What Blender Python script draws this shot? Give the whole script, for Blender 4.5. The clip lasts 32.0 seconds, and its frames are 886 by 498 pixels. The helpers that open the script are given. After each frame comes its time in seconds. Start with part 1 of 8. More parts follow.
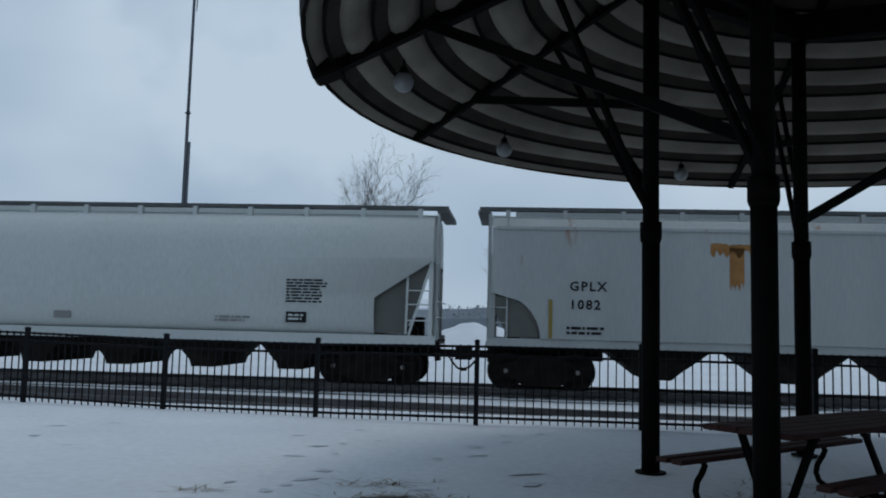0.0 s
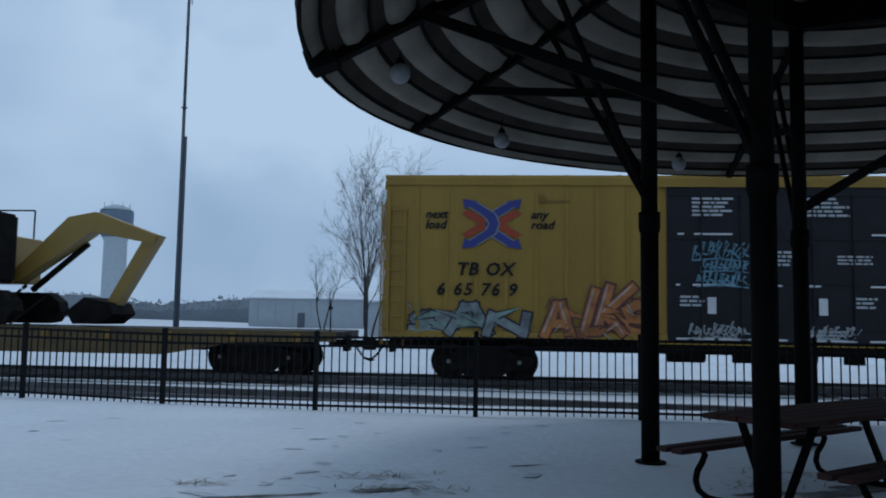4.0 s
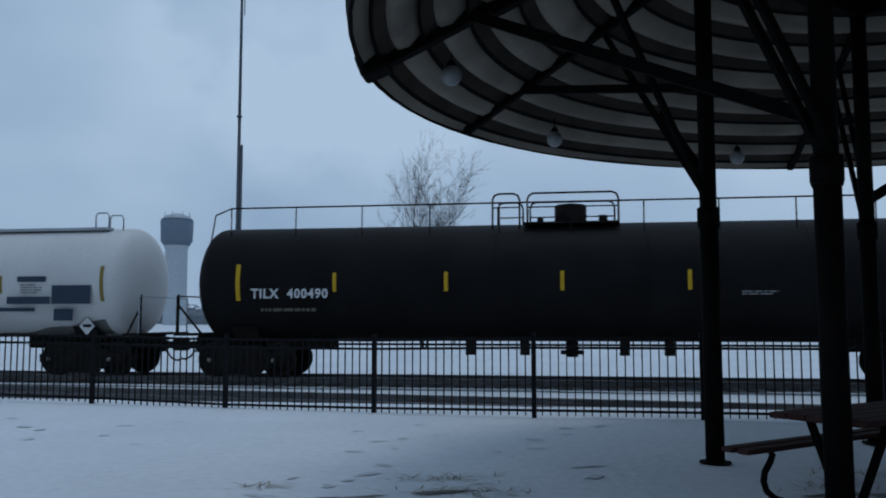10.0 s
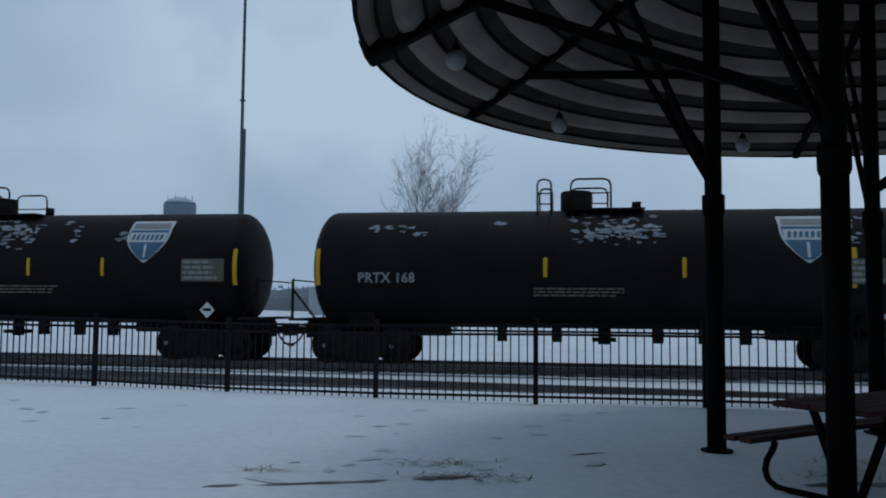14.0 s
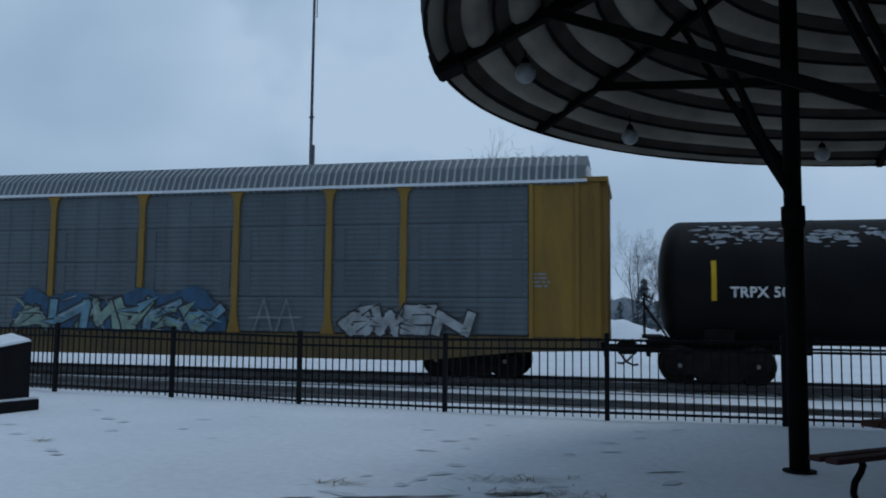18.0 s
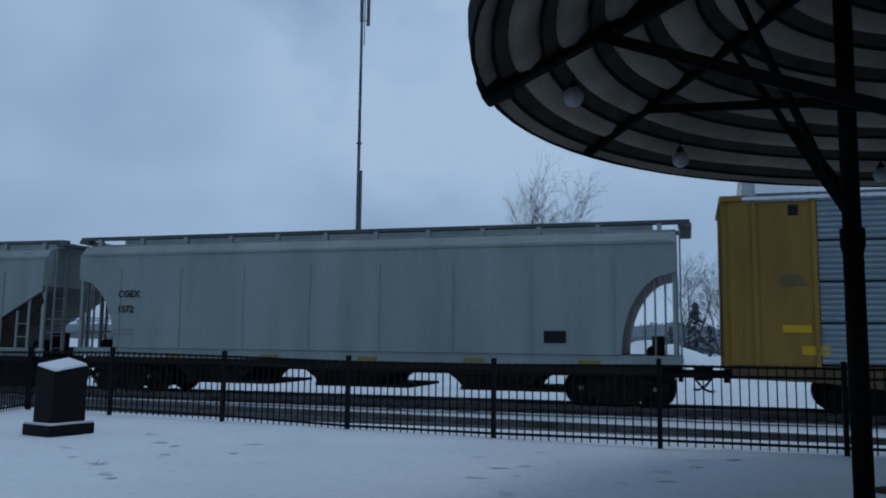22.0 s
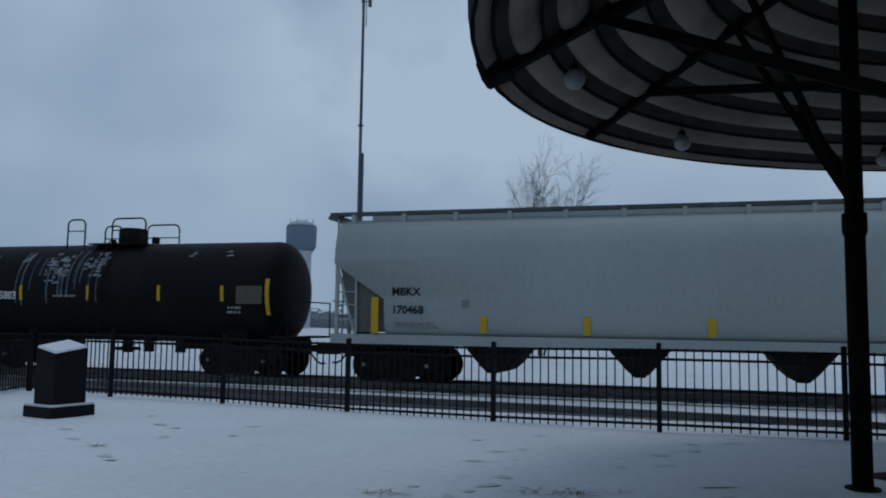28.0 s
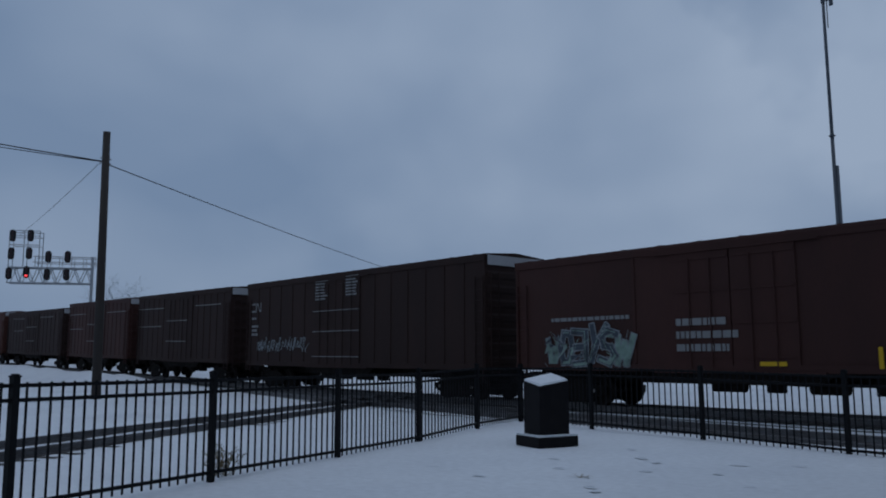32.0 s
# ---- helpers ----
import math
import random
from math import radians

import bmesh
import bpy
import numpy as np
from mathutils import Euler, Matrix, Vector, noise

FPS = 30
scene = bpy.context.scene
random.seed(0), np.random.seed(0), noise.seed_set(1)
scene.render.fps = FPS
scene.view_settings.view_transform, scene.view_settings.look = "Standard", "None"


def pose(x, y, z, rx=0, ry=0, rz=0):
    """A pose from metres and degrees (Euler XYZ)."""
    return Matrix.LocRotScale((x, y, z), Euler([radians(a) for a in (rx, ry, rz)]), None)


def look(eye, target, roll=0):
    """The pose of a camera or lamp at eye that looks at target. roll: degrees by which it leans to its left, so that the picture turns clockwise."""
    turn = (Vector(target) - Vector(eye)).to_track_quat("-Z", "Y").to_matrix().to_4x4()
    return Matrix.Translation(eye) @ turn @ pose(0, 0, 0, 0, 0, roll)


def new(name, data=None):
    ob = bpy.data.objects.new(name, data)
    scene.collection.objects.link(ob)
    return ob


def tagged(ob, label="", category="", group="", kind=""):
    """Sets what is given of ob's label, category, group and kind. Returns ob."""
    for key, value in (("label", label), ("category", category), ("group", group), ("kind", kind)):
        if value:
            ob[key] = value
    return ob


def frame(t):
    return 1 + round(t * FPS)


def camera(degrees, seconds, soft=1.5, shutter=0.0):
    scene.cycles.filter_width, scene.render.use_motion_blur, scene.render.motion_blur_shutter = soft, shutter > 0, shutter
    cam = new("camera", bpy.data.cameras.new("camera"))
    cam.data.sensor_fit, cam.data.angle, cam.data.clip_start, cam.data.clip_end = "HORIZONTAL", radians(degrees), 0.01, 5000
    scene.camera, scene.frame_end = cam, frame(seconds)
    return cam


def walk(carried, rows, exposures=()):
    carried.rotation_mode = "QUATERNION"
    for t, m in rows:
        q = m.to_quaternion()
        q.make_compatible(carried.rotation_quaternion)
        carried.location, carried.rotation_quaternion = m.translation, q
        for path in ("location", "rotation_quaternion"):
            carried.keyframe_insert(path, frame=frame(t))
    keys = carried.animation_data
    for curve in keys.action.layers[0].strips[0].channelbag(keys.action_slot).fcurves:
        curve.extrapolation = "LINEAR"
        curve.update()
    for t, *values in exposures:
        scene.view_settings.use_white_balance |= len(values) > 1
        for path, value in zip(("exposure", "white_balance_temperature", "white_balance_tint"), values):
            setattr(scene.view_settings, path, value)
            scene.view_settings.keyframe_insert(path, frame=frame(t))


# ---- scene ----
cam = camera(57.07, 32.0, soft=1.9, shutter=0.06)
PATH = [
    # seconds, place, tilt, lean, turn
    (0.0, 0.000, -0.000, 1.431, 95.35, -1.45, -0.20),
    (0.5, 0.005, 0.014, 1.429, 94.89, -1.21, -0.33),
    (1.0, 0.000, 0.022, 1.425, 95.16, -1.12, -0.40),
    (1.5, 0.007, 0.016, 1.424, 95.83, -1.02, -0.34),
    (2.0, -0.003, 0.025, 1.424, 95.70, -1.08, -0.59),
    (2.5, 0.005, 0.017, 1.422, 95.24, -0.90, -0.17),
    (3.0, 0.009, 0.020, 1.420, 94.57, -0.65, -0.31),
    (3.5, -0.001, 0.022, 1.421, 94.86, -0.85, -0.38),
    (5.5, 0.000, 0.019, 1.420, 94.76, -1.04, -0.09),
    (6.0, -0.005, 0.019, 1.422, 94.79, -0.76, 0.10),
    (6.5, -0.001, 0.022, 1.423, 94.74, -0.66, 0.33),
    (7.0, -0.005, 0.028, 1.423, 94.79, -0.91, 0.22),
    (7.5, -0.007, 0.030, 1.422, 94.52, -0.78, 0.54),
    (8.0, -0.004, 0.028, 1.422, 94.47, -0.75, 0.62),
    (8.5, -0.011, 0.024, 1.422, 94.84, -0.69, 0.65),
    (9.0, -0.011, 0.019, 1.422, 94.48, -0.90, 0.92),
    (9.5, -0.014, 0.014, 1.424, 94.55, -0.21, 1.05),
    (10.0, -0.015, 0.026, 1.427, 94.89, 0.03, 3.59),
    (10.5, -0.026, 0.047, 1.429, 95.02, -0.62, 3.77),
    (11.0, -0.036, 0.046, 1.432, 95.40, -0.75, 3.89),
    (11.5, -0.025, 0.034, 1.432, 95.41, -0.38, 3.69),
    (12.0, -0.034, 0.033, 1.432, 95.57, -0.46, 3.37),
    (12.5, -0.032, 0.044, 1.431, 95.00, -0.70, 3.63),
    (13.0, -0.027, 0.050, 1.428, 94.85, -0.49, 3.69),
    (13.5, -0.023, 0.053, 1.425, 94.42, -0.40, 3.25),
    (14.0, -0.024, 0.057, 1.424, 93.91, -0.48, 3.72),
    (14.5, -0.027, 0.063, 1.423, 94.72, -0.01, 4.14),
    (16.5, -0.034, 0.048, 1.422, 94.45, -0.33, 4.64),
    (17.0, -0.033, 0.057, 1.422, 94.26, -0.18, 5.31),
    (17.5, -0.050, 0.067, 1.425, 93.88, -0.94, 5.64),
    (18.0, -0.066, 0.068, 1.431, 94.81, -0.59, 8.36),
    (18.5, -0.061, 0.062, 1.433, 95.10, -0.48, 9.03),
    (19.0, -0.062, 0.066, 1.434, 94.68, -0.83, 8.59),
    (19.5, -0.064, 0.063, 1.434, 94.60, -0.75, 8.78),
    (20.0, -0.066, 0.072, 1.432, 95.68, 0.35, 9.92),
    (20.5, -0.075, 0.073, 1.431, 95.64, -0.04, 10.40),
    (21.0, -0.079, 0.076, 1.433, 95.82, -0.34, 10.82),
    (21.5, -0.089, 0.090, 1.438, 96.26, -0.68, 11.59),
    (22.0, -0.087, 0.091, 1.441, 96.47, -0.64, 11.65),
    (22.5, -0.087, 0.100, 1.444, 96.41, -0.53, 12.06),
    (23.0, -0.092, 0.120, 1.448, 95.78, -0.44, 12.30),
    (23.5, -0.098, 0.130, 1.449, 95.57, -0.51, 12.77),
    (24.0, -0.092, 0.122, 1.448, 95.20, -0.56, 12.54),
    (24.5, -0.091, 0.130, 1.448, 95.67, -0.63, 12.51),
    (25.0, -0.090, 0.120, 1.447, 96.07, -0.97, 12.22),
    (25.5, -0.077, 0.112, 1.445, 96.16, -0.62, 11.95),
    (27.5, -0.071, 0.133, 1.455, 95.50, -1.15, 11.15),
    (28.0, -0.070, 0.132, 1.455, 95.25, -0.83, 11.76),
    (28.5, -0.073, 0.137, 1.457, 95.42, -0.85, 11.94),
    (29.0, -0.090, 0.250, 1.480, 95.38, -0.70, 15.46),
    (29.5, -0.160, 0.486, 1.563, 94.91, 0.51, 28.25),
    (30.0, -0.184, 0.538, 1.429, 95.80, 2.48, 42.66),
    (30.5, -0.267, 0.540, 1.416, 95.70, 2.07, 44.69),
    (31.0, -0.278, 0.526, 1.414, 96.39, 1.43, 44.14),
    (31.5, -0.272, 0.523, 1.411, 96.94, 0.52, 43.92),
    (32.0, -0.257, 0.494, 1.402, 97.52, 0.23, 43.97),
]
EXPOSURES = [(0.0, -0.28, 6200, 9), (3.5, -0.28, 5750, 8), (5.5, -0.43, 5150, 8), (6.0, -0.43, 5150, 8), (7.0, -0.27, 5100, 8), (8.0, -0.45, 5200, 8), (9.5, -0.40, 5550, 8), (11.0, -0.63, 5800, 8),
             (12.0, -0.64, 5950, 8), (13.0, -0.43, 5900, 8), (17.0, -0.54, 5800, 8), (19.0, -0.34, 5400, 7), (20.0, -0.40, 5150, 7), (22.0, -0.57, 5400, 8), (25.0, -0.70, 5850, 9), (28.0, -0.64, 5850, 9),
             (29.0, -0.62, 5850, 9), (30.0, -0.94, 5750, 13), (32.0, -0.95, 5720, 14)]
walk(cam, [(t, pose(*p)) for t, *p in PATH], EXPOSURES)

# ---- world and light: overcast winter daylight ----
world = bpy.data.worlds.new("winter_sky")
scene.world = world
world.use_nodes = True
wn, wl = world.node_tree.nodes, world.node_tree.links
wn.clear()


def wnode(kind, **kw):
    n = wn.new(kind)
    for k, v in kw.items():
        n.inputs[k].default_value = v
    return n


sky = wn.new("ShaderNodeTexSky")
sky.sky_type, sky.sun_disc = "NISHITA", False
sky.sun_elevation, sky.sun_rotation = radians(83), radians(20)
sky.altitude, sky.air_density, sky.dust_density = 200, 1.0, 3.0
coord = wn.new("ShaderNodeTexCoord")
stretch = wn.new("ShaderNodeMapping")
stretch.inputs["Scale"].default_value = (1.0, 1.0, 1.5)
clouds = wnode("ShaderNodeTexNoise", Scale=2.1, Detail=3.5, Roughness=0.5, Distortion=0.15)
ramp = wn.new("ShaderNodeValToRGB")
ramp.color_ramp.elements[0].position, ramp.color_ramp.elements[0].color = 0.30, (0.345, 0.46, 0.60, 1)
ramp.color_ramp.elements[1].position, ramp.color_ramp.elements[1].color = 0.72, (0.62, 0.73, 0.83, 1)
mixsky = wn.new("ShaderNodeMix")
mixsky.data_type = "RGBA"
mixsky.inputs[0].default_value = 0.95
skydim = wn.new("ShaderNodeVectorMath")
skydim.operation = "SCALE"
skydim.inputs["Scale"].default_value = 0.10
back = wnode("ShaderNodeBackground", Strength=1.0)
wout = wn.new("ShaderNodeOutputWorld")
wl.new(coord.outputs["Generated"], stretch.inputs["Vector"])
wl.new(stretch.outputs[0], clouds.inputs["Vector"])

# the edges of the openings are torn by a finer noise
torn = wnode("ShaderNodeTexNoise", Scale=5.0, Detail=4.0, Roughness=0.55)
pull = wn.new("ShaderNodeVectorMath")
pull.operation = "MULTIPLY_ADD"
pull.inputs[1].default_value, pull.inputs[2].default_value = (0.34, 0.34, 0.34), (-0.17, -0.17, -0.17)
ragged = wn.new("ShaderNodeVectorMath")
wl.new(coord.outputs["Generated"], torn.inputs["Vector"])
wl.new(torn.outputs["Color"], pull.inputs[0])
wl.new(coord.outputs["Generated"], ragged.inputs[0])
wl.new(pull.outputs[0], ragged.inputs[1])


def toward(direction, near, far, gain):
    """Soft swell of the cloud field round a direction."""
    dot = wn.new("ShaderNodeVectorMath")
    dot.operation = "DOT_PRODUCT"
    dot.inputs[1].default_value = direction
    rng = wn.new("ShaderNodeMapRange")
    rng.interpolation_type = "SMOOTHSTEP"
    rng.inputs[1].default_value, rng.inputs[2].default_value, rng.inputs[4].default_value = far, near, gain
    norm = wn.new("ShaderNodeVectorMath")
    norm.operation = "NORMALIZE"
    wl.new(ragged.outputs[0], norm.inputs[0])
    wl.new(norm.outputs[0], dot.inputs[0])
    wl.new(dot.outputs["Value"], rng.inputs[0])
    return rng.outputs[0]


def plus(a, b):
    n = wn.new("ShaderNodeMath")
    wl.new(a, n.inputs[0])
    wl.new(b, n.inputs[1])
    return n.outputs[0]


# a bank of bright cloud, and a small opening of blue above it
cover = plus(clouds.outputs["Fac"], toward((-0.16, 0.93, 0.33), 0.999, 0.975, 0.22))
cover = plus(cover, toward((-0.294, 0.889, 0.352), 0.9995, 0.992, -0.2))
cover = plus(cover, toward((0.22, 0.96, 0.13), 0.995, 0.90, 0.14))
cover = plus(cover, toward((-0.93, 0.34, 0.12), 0.98, 0.70, -0.16))
cover = plus(cover, toward((-0.58, 0.72, 0.38), 0.99, 0.90, 0.10))
wl.new(cover, ramp.inputs[0])
wl.new(sky.outputs[0], skydim.inputs[0])
wl.new(skydim.outputs[0], mixsky.inputs[6])
wl.new(ramp.outputs[0], mixsky.inputs[7])
split = wn.new("ShaderNodeSeparateXYZ")
fade = wn.new("ShaderNodeMapRange")
fade.inputs[1].default_value, fade.inputs[2].default_value, fade.inputs[3].default_value, fade.inputs[4].default_value = 0.05, 0.9, 1.0, 1.05
dimmed = wn.new("ShaderNodeVectorMath")
dimmed.operation = "SCALE"
wl.new(coord.outputs["Generated"], split.inputs[0])
wl.new(split.outputs[2], fade.inputs[0])
wl.new(mixsky.outputs[2], dimmed.inputs[0])
wl.new(fade.outputs[0], dimmed.inputs["Scale"])
wl.new(dimmed.outputs[0], back.inputs[0])
wl.new(back.outputs[0], wout.inputs[0])

sun = new("sun", bpy.data.lights.new("sun", "SUN"))
sun.data.energy, sun.data.angle, sun.data.color = 0.5, radians(20), (1.0, 0.96, 0.9)
sun.matrix_world = look((4, 9, 80), (0, 0, 0))


# ---- materials ----
def mat(name, base, rough=0.6, metal=0.0, second=None, amount=0.5, scale=3.0, fine=40.0, bump=0.05, stretch_z=1.0, spec=0.5,
        speck=None, speck_amount=0.0, speck_scale=2.0, per_object=0.0):
    """A painted, soiled or natural surface: base colour broken at two scales, fine relief, optional stains of a third colour."""
    m = bpy.data.materials.new(name)
    m.use_nodes = True
    n, l = m.node_tree.nodes, m.node_tree.links
    b = n["Principled BSDF"]
    b.inputs["Roughness"].default_value, b.inputs["Metallic"].default_value = rough, metal
    b.inputs["Specular IOR Level"].default_value = spec
    tc = n.new("ShaderNodeTexCoord")
    mp = n.new("ShaderNodeMapping")
    mp.inputs["Scale"].default_value = (1, 1, stretch_z)
    l.new(tc.outputs["Object"], mp.inputs[0])
    big, small = n.new("ShaderNodeTexNoise"), n.new("ShaderNodeTexNoise")
    big.inputs["Scale"].default_value, big.inputs["Detail"].default_value = scale, 6
    small.inputs["Scale"].default_value, small.inputs["Detail"].default_value = fine, 4
    l.new(mp.outputs[0], big.inputs[0])
    l.new(mp.outputs[0], small.inputs[0])
    second = second or tuple(c * 0.75 for c in base)
    mix = n.new("ShaderNodeMix")
    mix.data_type = "RGBA"
    mix.inputs[6].default_value, mix.inputs[7].default_value = (*base, 1), (*second, 1)
    rng = n.new("ShaderNodeMapRange")
    rng.inputs[1].default_value, rng.inputs[2].default_value, rng.inputs[4].default_value = 0.38, 0.68, amount
    l.new(big.outputs[0], rng.inputs[0])
    l.new(rng.outputs[0], mix.inputs[0])
    col = mix.outputs[2]
    grain = n.new("ShaderNodeMix")
    grain.data_type, grain.blend_type = "RGBA", "MULTIPLY"
    grain.inputs[0].default_value = 0.25
    l.new(col, grain.inputs[6])
    l.new(small.outputs[0], grain.inputs[7])
    col = grain.outputs[2]
    gain = n.new("ShaderNodeVectorMath")
    gain.operation = "SCALE"
    gain.inputs["Scale"].default_value = 1.14
    l.new(col, gain.inputs[0])
    col = gain.outputs[0]
    if speck:
        third = n.new("ShaderNodeTexNoise")
        third.inputs["Scale"].default_value, third.inputs["Detail"].default_value = speck_scale, 8
        third.inputs["Roughness"].default_value = 0.65
        l.new(mp.outputs[0], third.inputs[0])
        r2 = n.new("ShaderNodeMapRange")
        r2.inputs[1].default_value, r2.inputs[2].default_value = 0.66 - 0.2 * speck_amount, 0.74 - 0.2 * speck_amount
        l.new(third.outputs[0], r2.inputs[0])
        mx = n.new("ShaderNodeMix")
        mx.data_type = "RGBA"
        mx.inputs[7].default_value = (*speck, 1)
        l.new(r2.outputs[0], mx.inputs[0])
        l.new(col, mx.inputs[6])
        col = mx.outputs[2]
    if per_object:
        info = n.new("ShaderNodeObjectInfo")
        r3 = n.new("ShaderNodeMapRange")
        r3.inputs[3].default_value, r3.inputs[4].default_value = 1 - per_object, 1 + per_object
        l.new(info.outputs["Random"], r3.inputs[0])
        g2 = n.new("ShaderNodeVectorMath")
        g2.operation = "SCALE"
        l.new(col, g2.inputs[0])
        l.new(r3.outputs[0], g2.inputs["Scale"])
        col = g2.outputs[0]
    l.new(col, b.inputs["Base Color"])
    if bump:
        bp = n.new("ShaderNodeBump")
        bp.inputs["Strength"].default_value, bp.inputs["Distance"].default_value = 0.4, bump
        l.new(small.outputs[0], bp.inputs["Height"])
        l.new(bp.outputs[0], b.inputs["Normal"])
    return m


def flat_paint(name, base, rough=0.55):
    return mat(name, base, rough, second=tuple(c * 0.75 + 0.002 for c in base), amount=0.5, scale=1.5, fine=25, bump=0.0, spec=0.15)


SNOW = mat("snow", (0.67, 0.695, 0.72), 0.8, second=(0.55, 0.575, 0.61), amount=0.6, scale=0.35, fine=9, bump=0.03, spec=0.2)
FENCE = mat("fence_paint", (0.006, 0.0065, 0.008), 0.6, second=(0.01, 0.01, 0.011), amount=0.5, scale=6, fine=60, bump=0.004, spec=0.12)
IRON = mat("painted_iron", (0.0042, 0.0038, 0.0036), 0.75, second=(0.008, 0.006, 0.005), amount=0.6, scale=5, fine=70, bump=0.006, spec=0.05)
RING_SHADE = mat("brown_ring_shade", (0.046, 0.037, 0.030), 0.85, second=(0.022, 0.018, 0.015), amount=0.7, scale=2.5, fine=40, bump=0.004, spec=0.08)
STEEL_RAIL = mat("rail_steel", (0.13, 0.13, 0.135), 0.4, metal=0.7, second=(0.06, 0.05, 0.045), amount=0.8, scale=3, fine=50, bump=0.004)
BALLAST = mat("ballast", (0.11, 0.11, 0.105), 0.95, second=(0.30, 0.32, 0.34), amount=0.5, scale=0.9, fine=22, bump=0.06)
TIE = mat("tie_wood", (0.05, 0.046, 0.043), 0.9, second=(0.17, 0.17, 0.18), amount=0.5, scale=2, fine=30, bump=0.02, per_object=0.3)
BOARD = mat("canopy_boards", (0.222, 0.195, 0.160), 0.9, second=(0.128, 0.113, 0.093), amount=0.8, scale=1.3, fine=34, bump=0.008, spec=0.12, per_object=0.12)
ROOFING = mat("roof_felt", (0.10, 0.10, 0.105), 0.9, second=(0.5, 0.52, 0.55), amount=0.5, scale=0.8, fine=20, bump=0.01)
GRANITE = mat("monument_stone", (0.0085, 0.0075, 0.0088), 0.55, spec=0.1, second=(0.015, 0.0135, 0.0145), amount=0.5, scale=5, fine=120, bump=0.002)
WOOD_TABLE = mat("stained_table_wood", (0.042, 0.018, 0.015), 0.8, spec=0.12, second=(0.06, 0.036, 0.032), amount=0.6, scale=3, fine=60, bump=0.006)
POLE_WOOD = mat("pole_wood", (0.026, 0.021, 0.019), 0.9, second=(0.045, 0.037, 0.03), amount=0.5, scale=3, fine=40, bump=0.01, stretch_z=0.2)
MAST_STEEL = mat("weathered_mast_steel", (0.075, 0.085, 0.10), 0.6, metal=0.2, second=(0.11, 0.12, 0.135), amount=0.5, scale=0.4, fine=8, bump=0.002, spec=0.2)
GALV = mat("galvanised_steel", (0.34, 0.36, 0.38), 0.5, metal=0.6, second=(0.25, 0.27, 0.29), amount=0.5, scale=1, fine=30, bump=0.002)
WIRE = mat("wire", (0.02, 0.02, 0.022), 0.6, bump=0.0)


# ---- building helpers ----
def box(bm, x0, x1, y0, y1, z0, z1, mi=0):
    vs = [bm.verts.new(p) for p in ((x0, y0, z0), (x1, y0, z0), (x1, y1, z0), (x0, y1, z0), (x0, y0, z1), (x1, y0, z1), (x1, y1, z1), (x0, y1, z1))]
    for q in ((3, 2, 1, 0), (4, 5, 6, 7), (0, 1, 5, 4), (1, 2, 6, 5), (2, 3, 7, 6), (3, 0, 4, 7)):
        bm.faces.new([vs[i] for i in q]).material_index = mi
    return vs


def tube(bm, a, b, r, seg=8, r2=None, mi=0):
    """A round bar from a to b, with closed ends."""
    a, b = Vector(a), Vector(b)
    r2 = r if r2 is None else r2
    d = (b - a).normalized()
    u = d.orthogonal().normalized()
    w = d.cross(u)
    rings = []
    for p, rr in ((a, r), (b, r2)):
        rings.append([bm.verts.new(p + (u * math.cos(2 * math.pi * i / seg) + w * math.sin(2 * math.pi * i / seg)) * rr) for i in range(seg)])
    for i in range(seg):
        j = (i + 1) % seg
        f = bm.faces.new((rings[0][i], rings[0][j], rings[1][j], rings[1][i]))
        f.material_index, f.smooth = mi, seg > 6
    bm.faces.new(rings[0][::-1]).material_index = mi
    bm.faces.new(rings[1]).material_index = mi


def beam(bm, a, b, w, h, mi=0):
    """A square bar from a to b: w wide across, h high."""
    a, b = Vector(a), Vector(b)
    d = (b - a).normalized()
    side = d.cross(Vector((0, 0, 1)))
    side = side.normalized() if side.length > 1e-4 else Vector((1, 0, 0))
    up = side.cross(d)
    c = [(-w / 2, -h / 2), (w / 2, -h / 2), (w / 2, h / 2), (-w / 2, h / 2)]
    r0 = [bm.verts.new(a + side * p + up * q) for p, q in c]
    r1 = [bm.verts.new(b + side * p + up * q) for p, q in c]
    for i in range(4):
        j = (i + 1) % 4
        bm.faces.new((r0[i], r0[j], r1[j], r1[i])).material_index = mi
    bm.faces.new(r0[::-1]).material_index = mi
    bm.faces.new(r1).material_index = mi


def prism(bm, outline, y0, y1, mi=0):
    """Extrudes an outline of (x, z) points from y0 to y1."""
    a = [bm.verts.new((x, y0, z)) for x, z in outline]
    b = [bm.verts.new((x, y1, z)) for x, z in outline]
    n = len(outline)
    for i in range(n):
        j = (i + 1) % n
        bm.faces.new((a[i], a[j], b[j], b[i])).material_index = mi
    bm.faces.new(a[::-1]).material_index = mi
    bm.faces.new(b).material_index = mi


def prism_x(bm, outline, x0, x1, mi=0, smooth=False):
    """Extrudes an outline of (y, z) points from x0 to x1."""
    a = [bm.verts.new((x0, y, z)) for y, z in outline]
    b = [bm.verts.new((x1, y, z)) for y, z in outline]
    n = len(outline)
    for i in range(n):
        j = (i + 1) % n
        f = bm.faces.new((a[j], a[i], b[i], b[j]))
        f.material_index, f.smooth = mi, smooth
    bm.faces.new(a).material_index = mi
    bm.faces.new(b[::-1]).material_index = mi


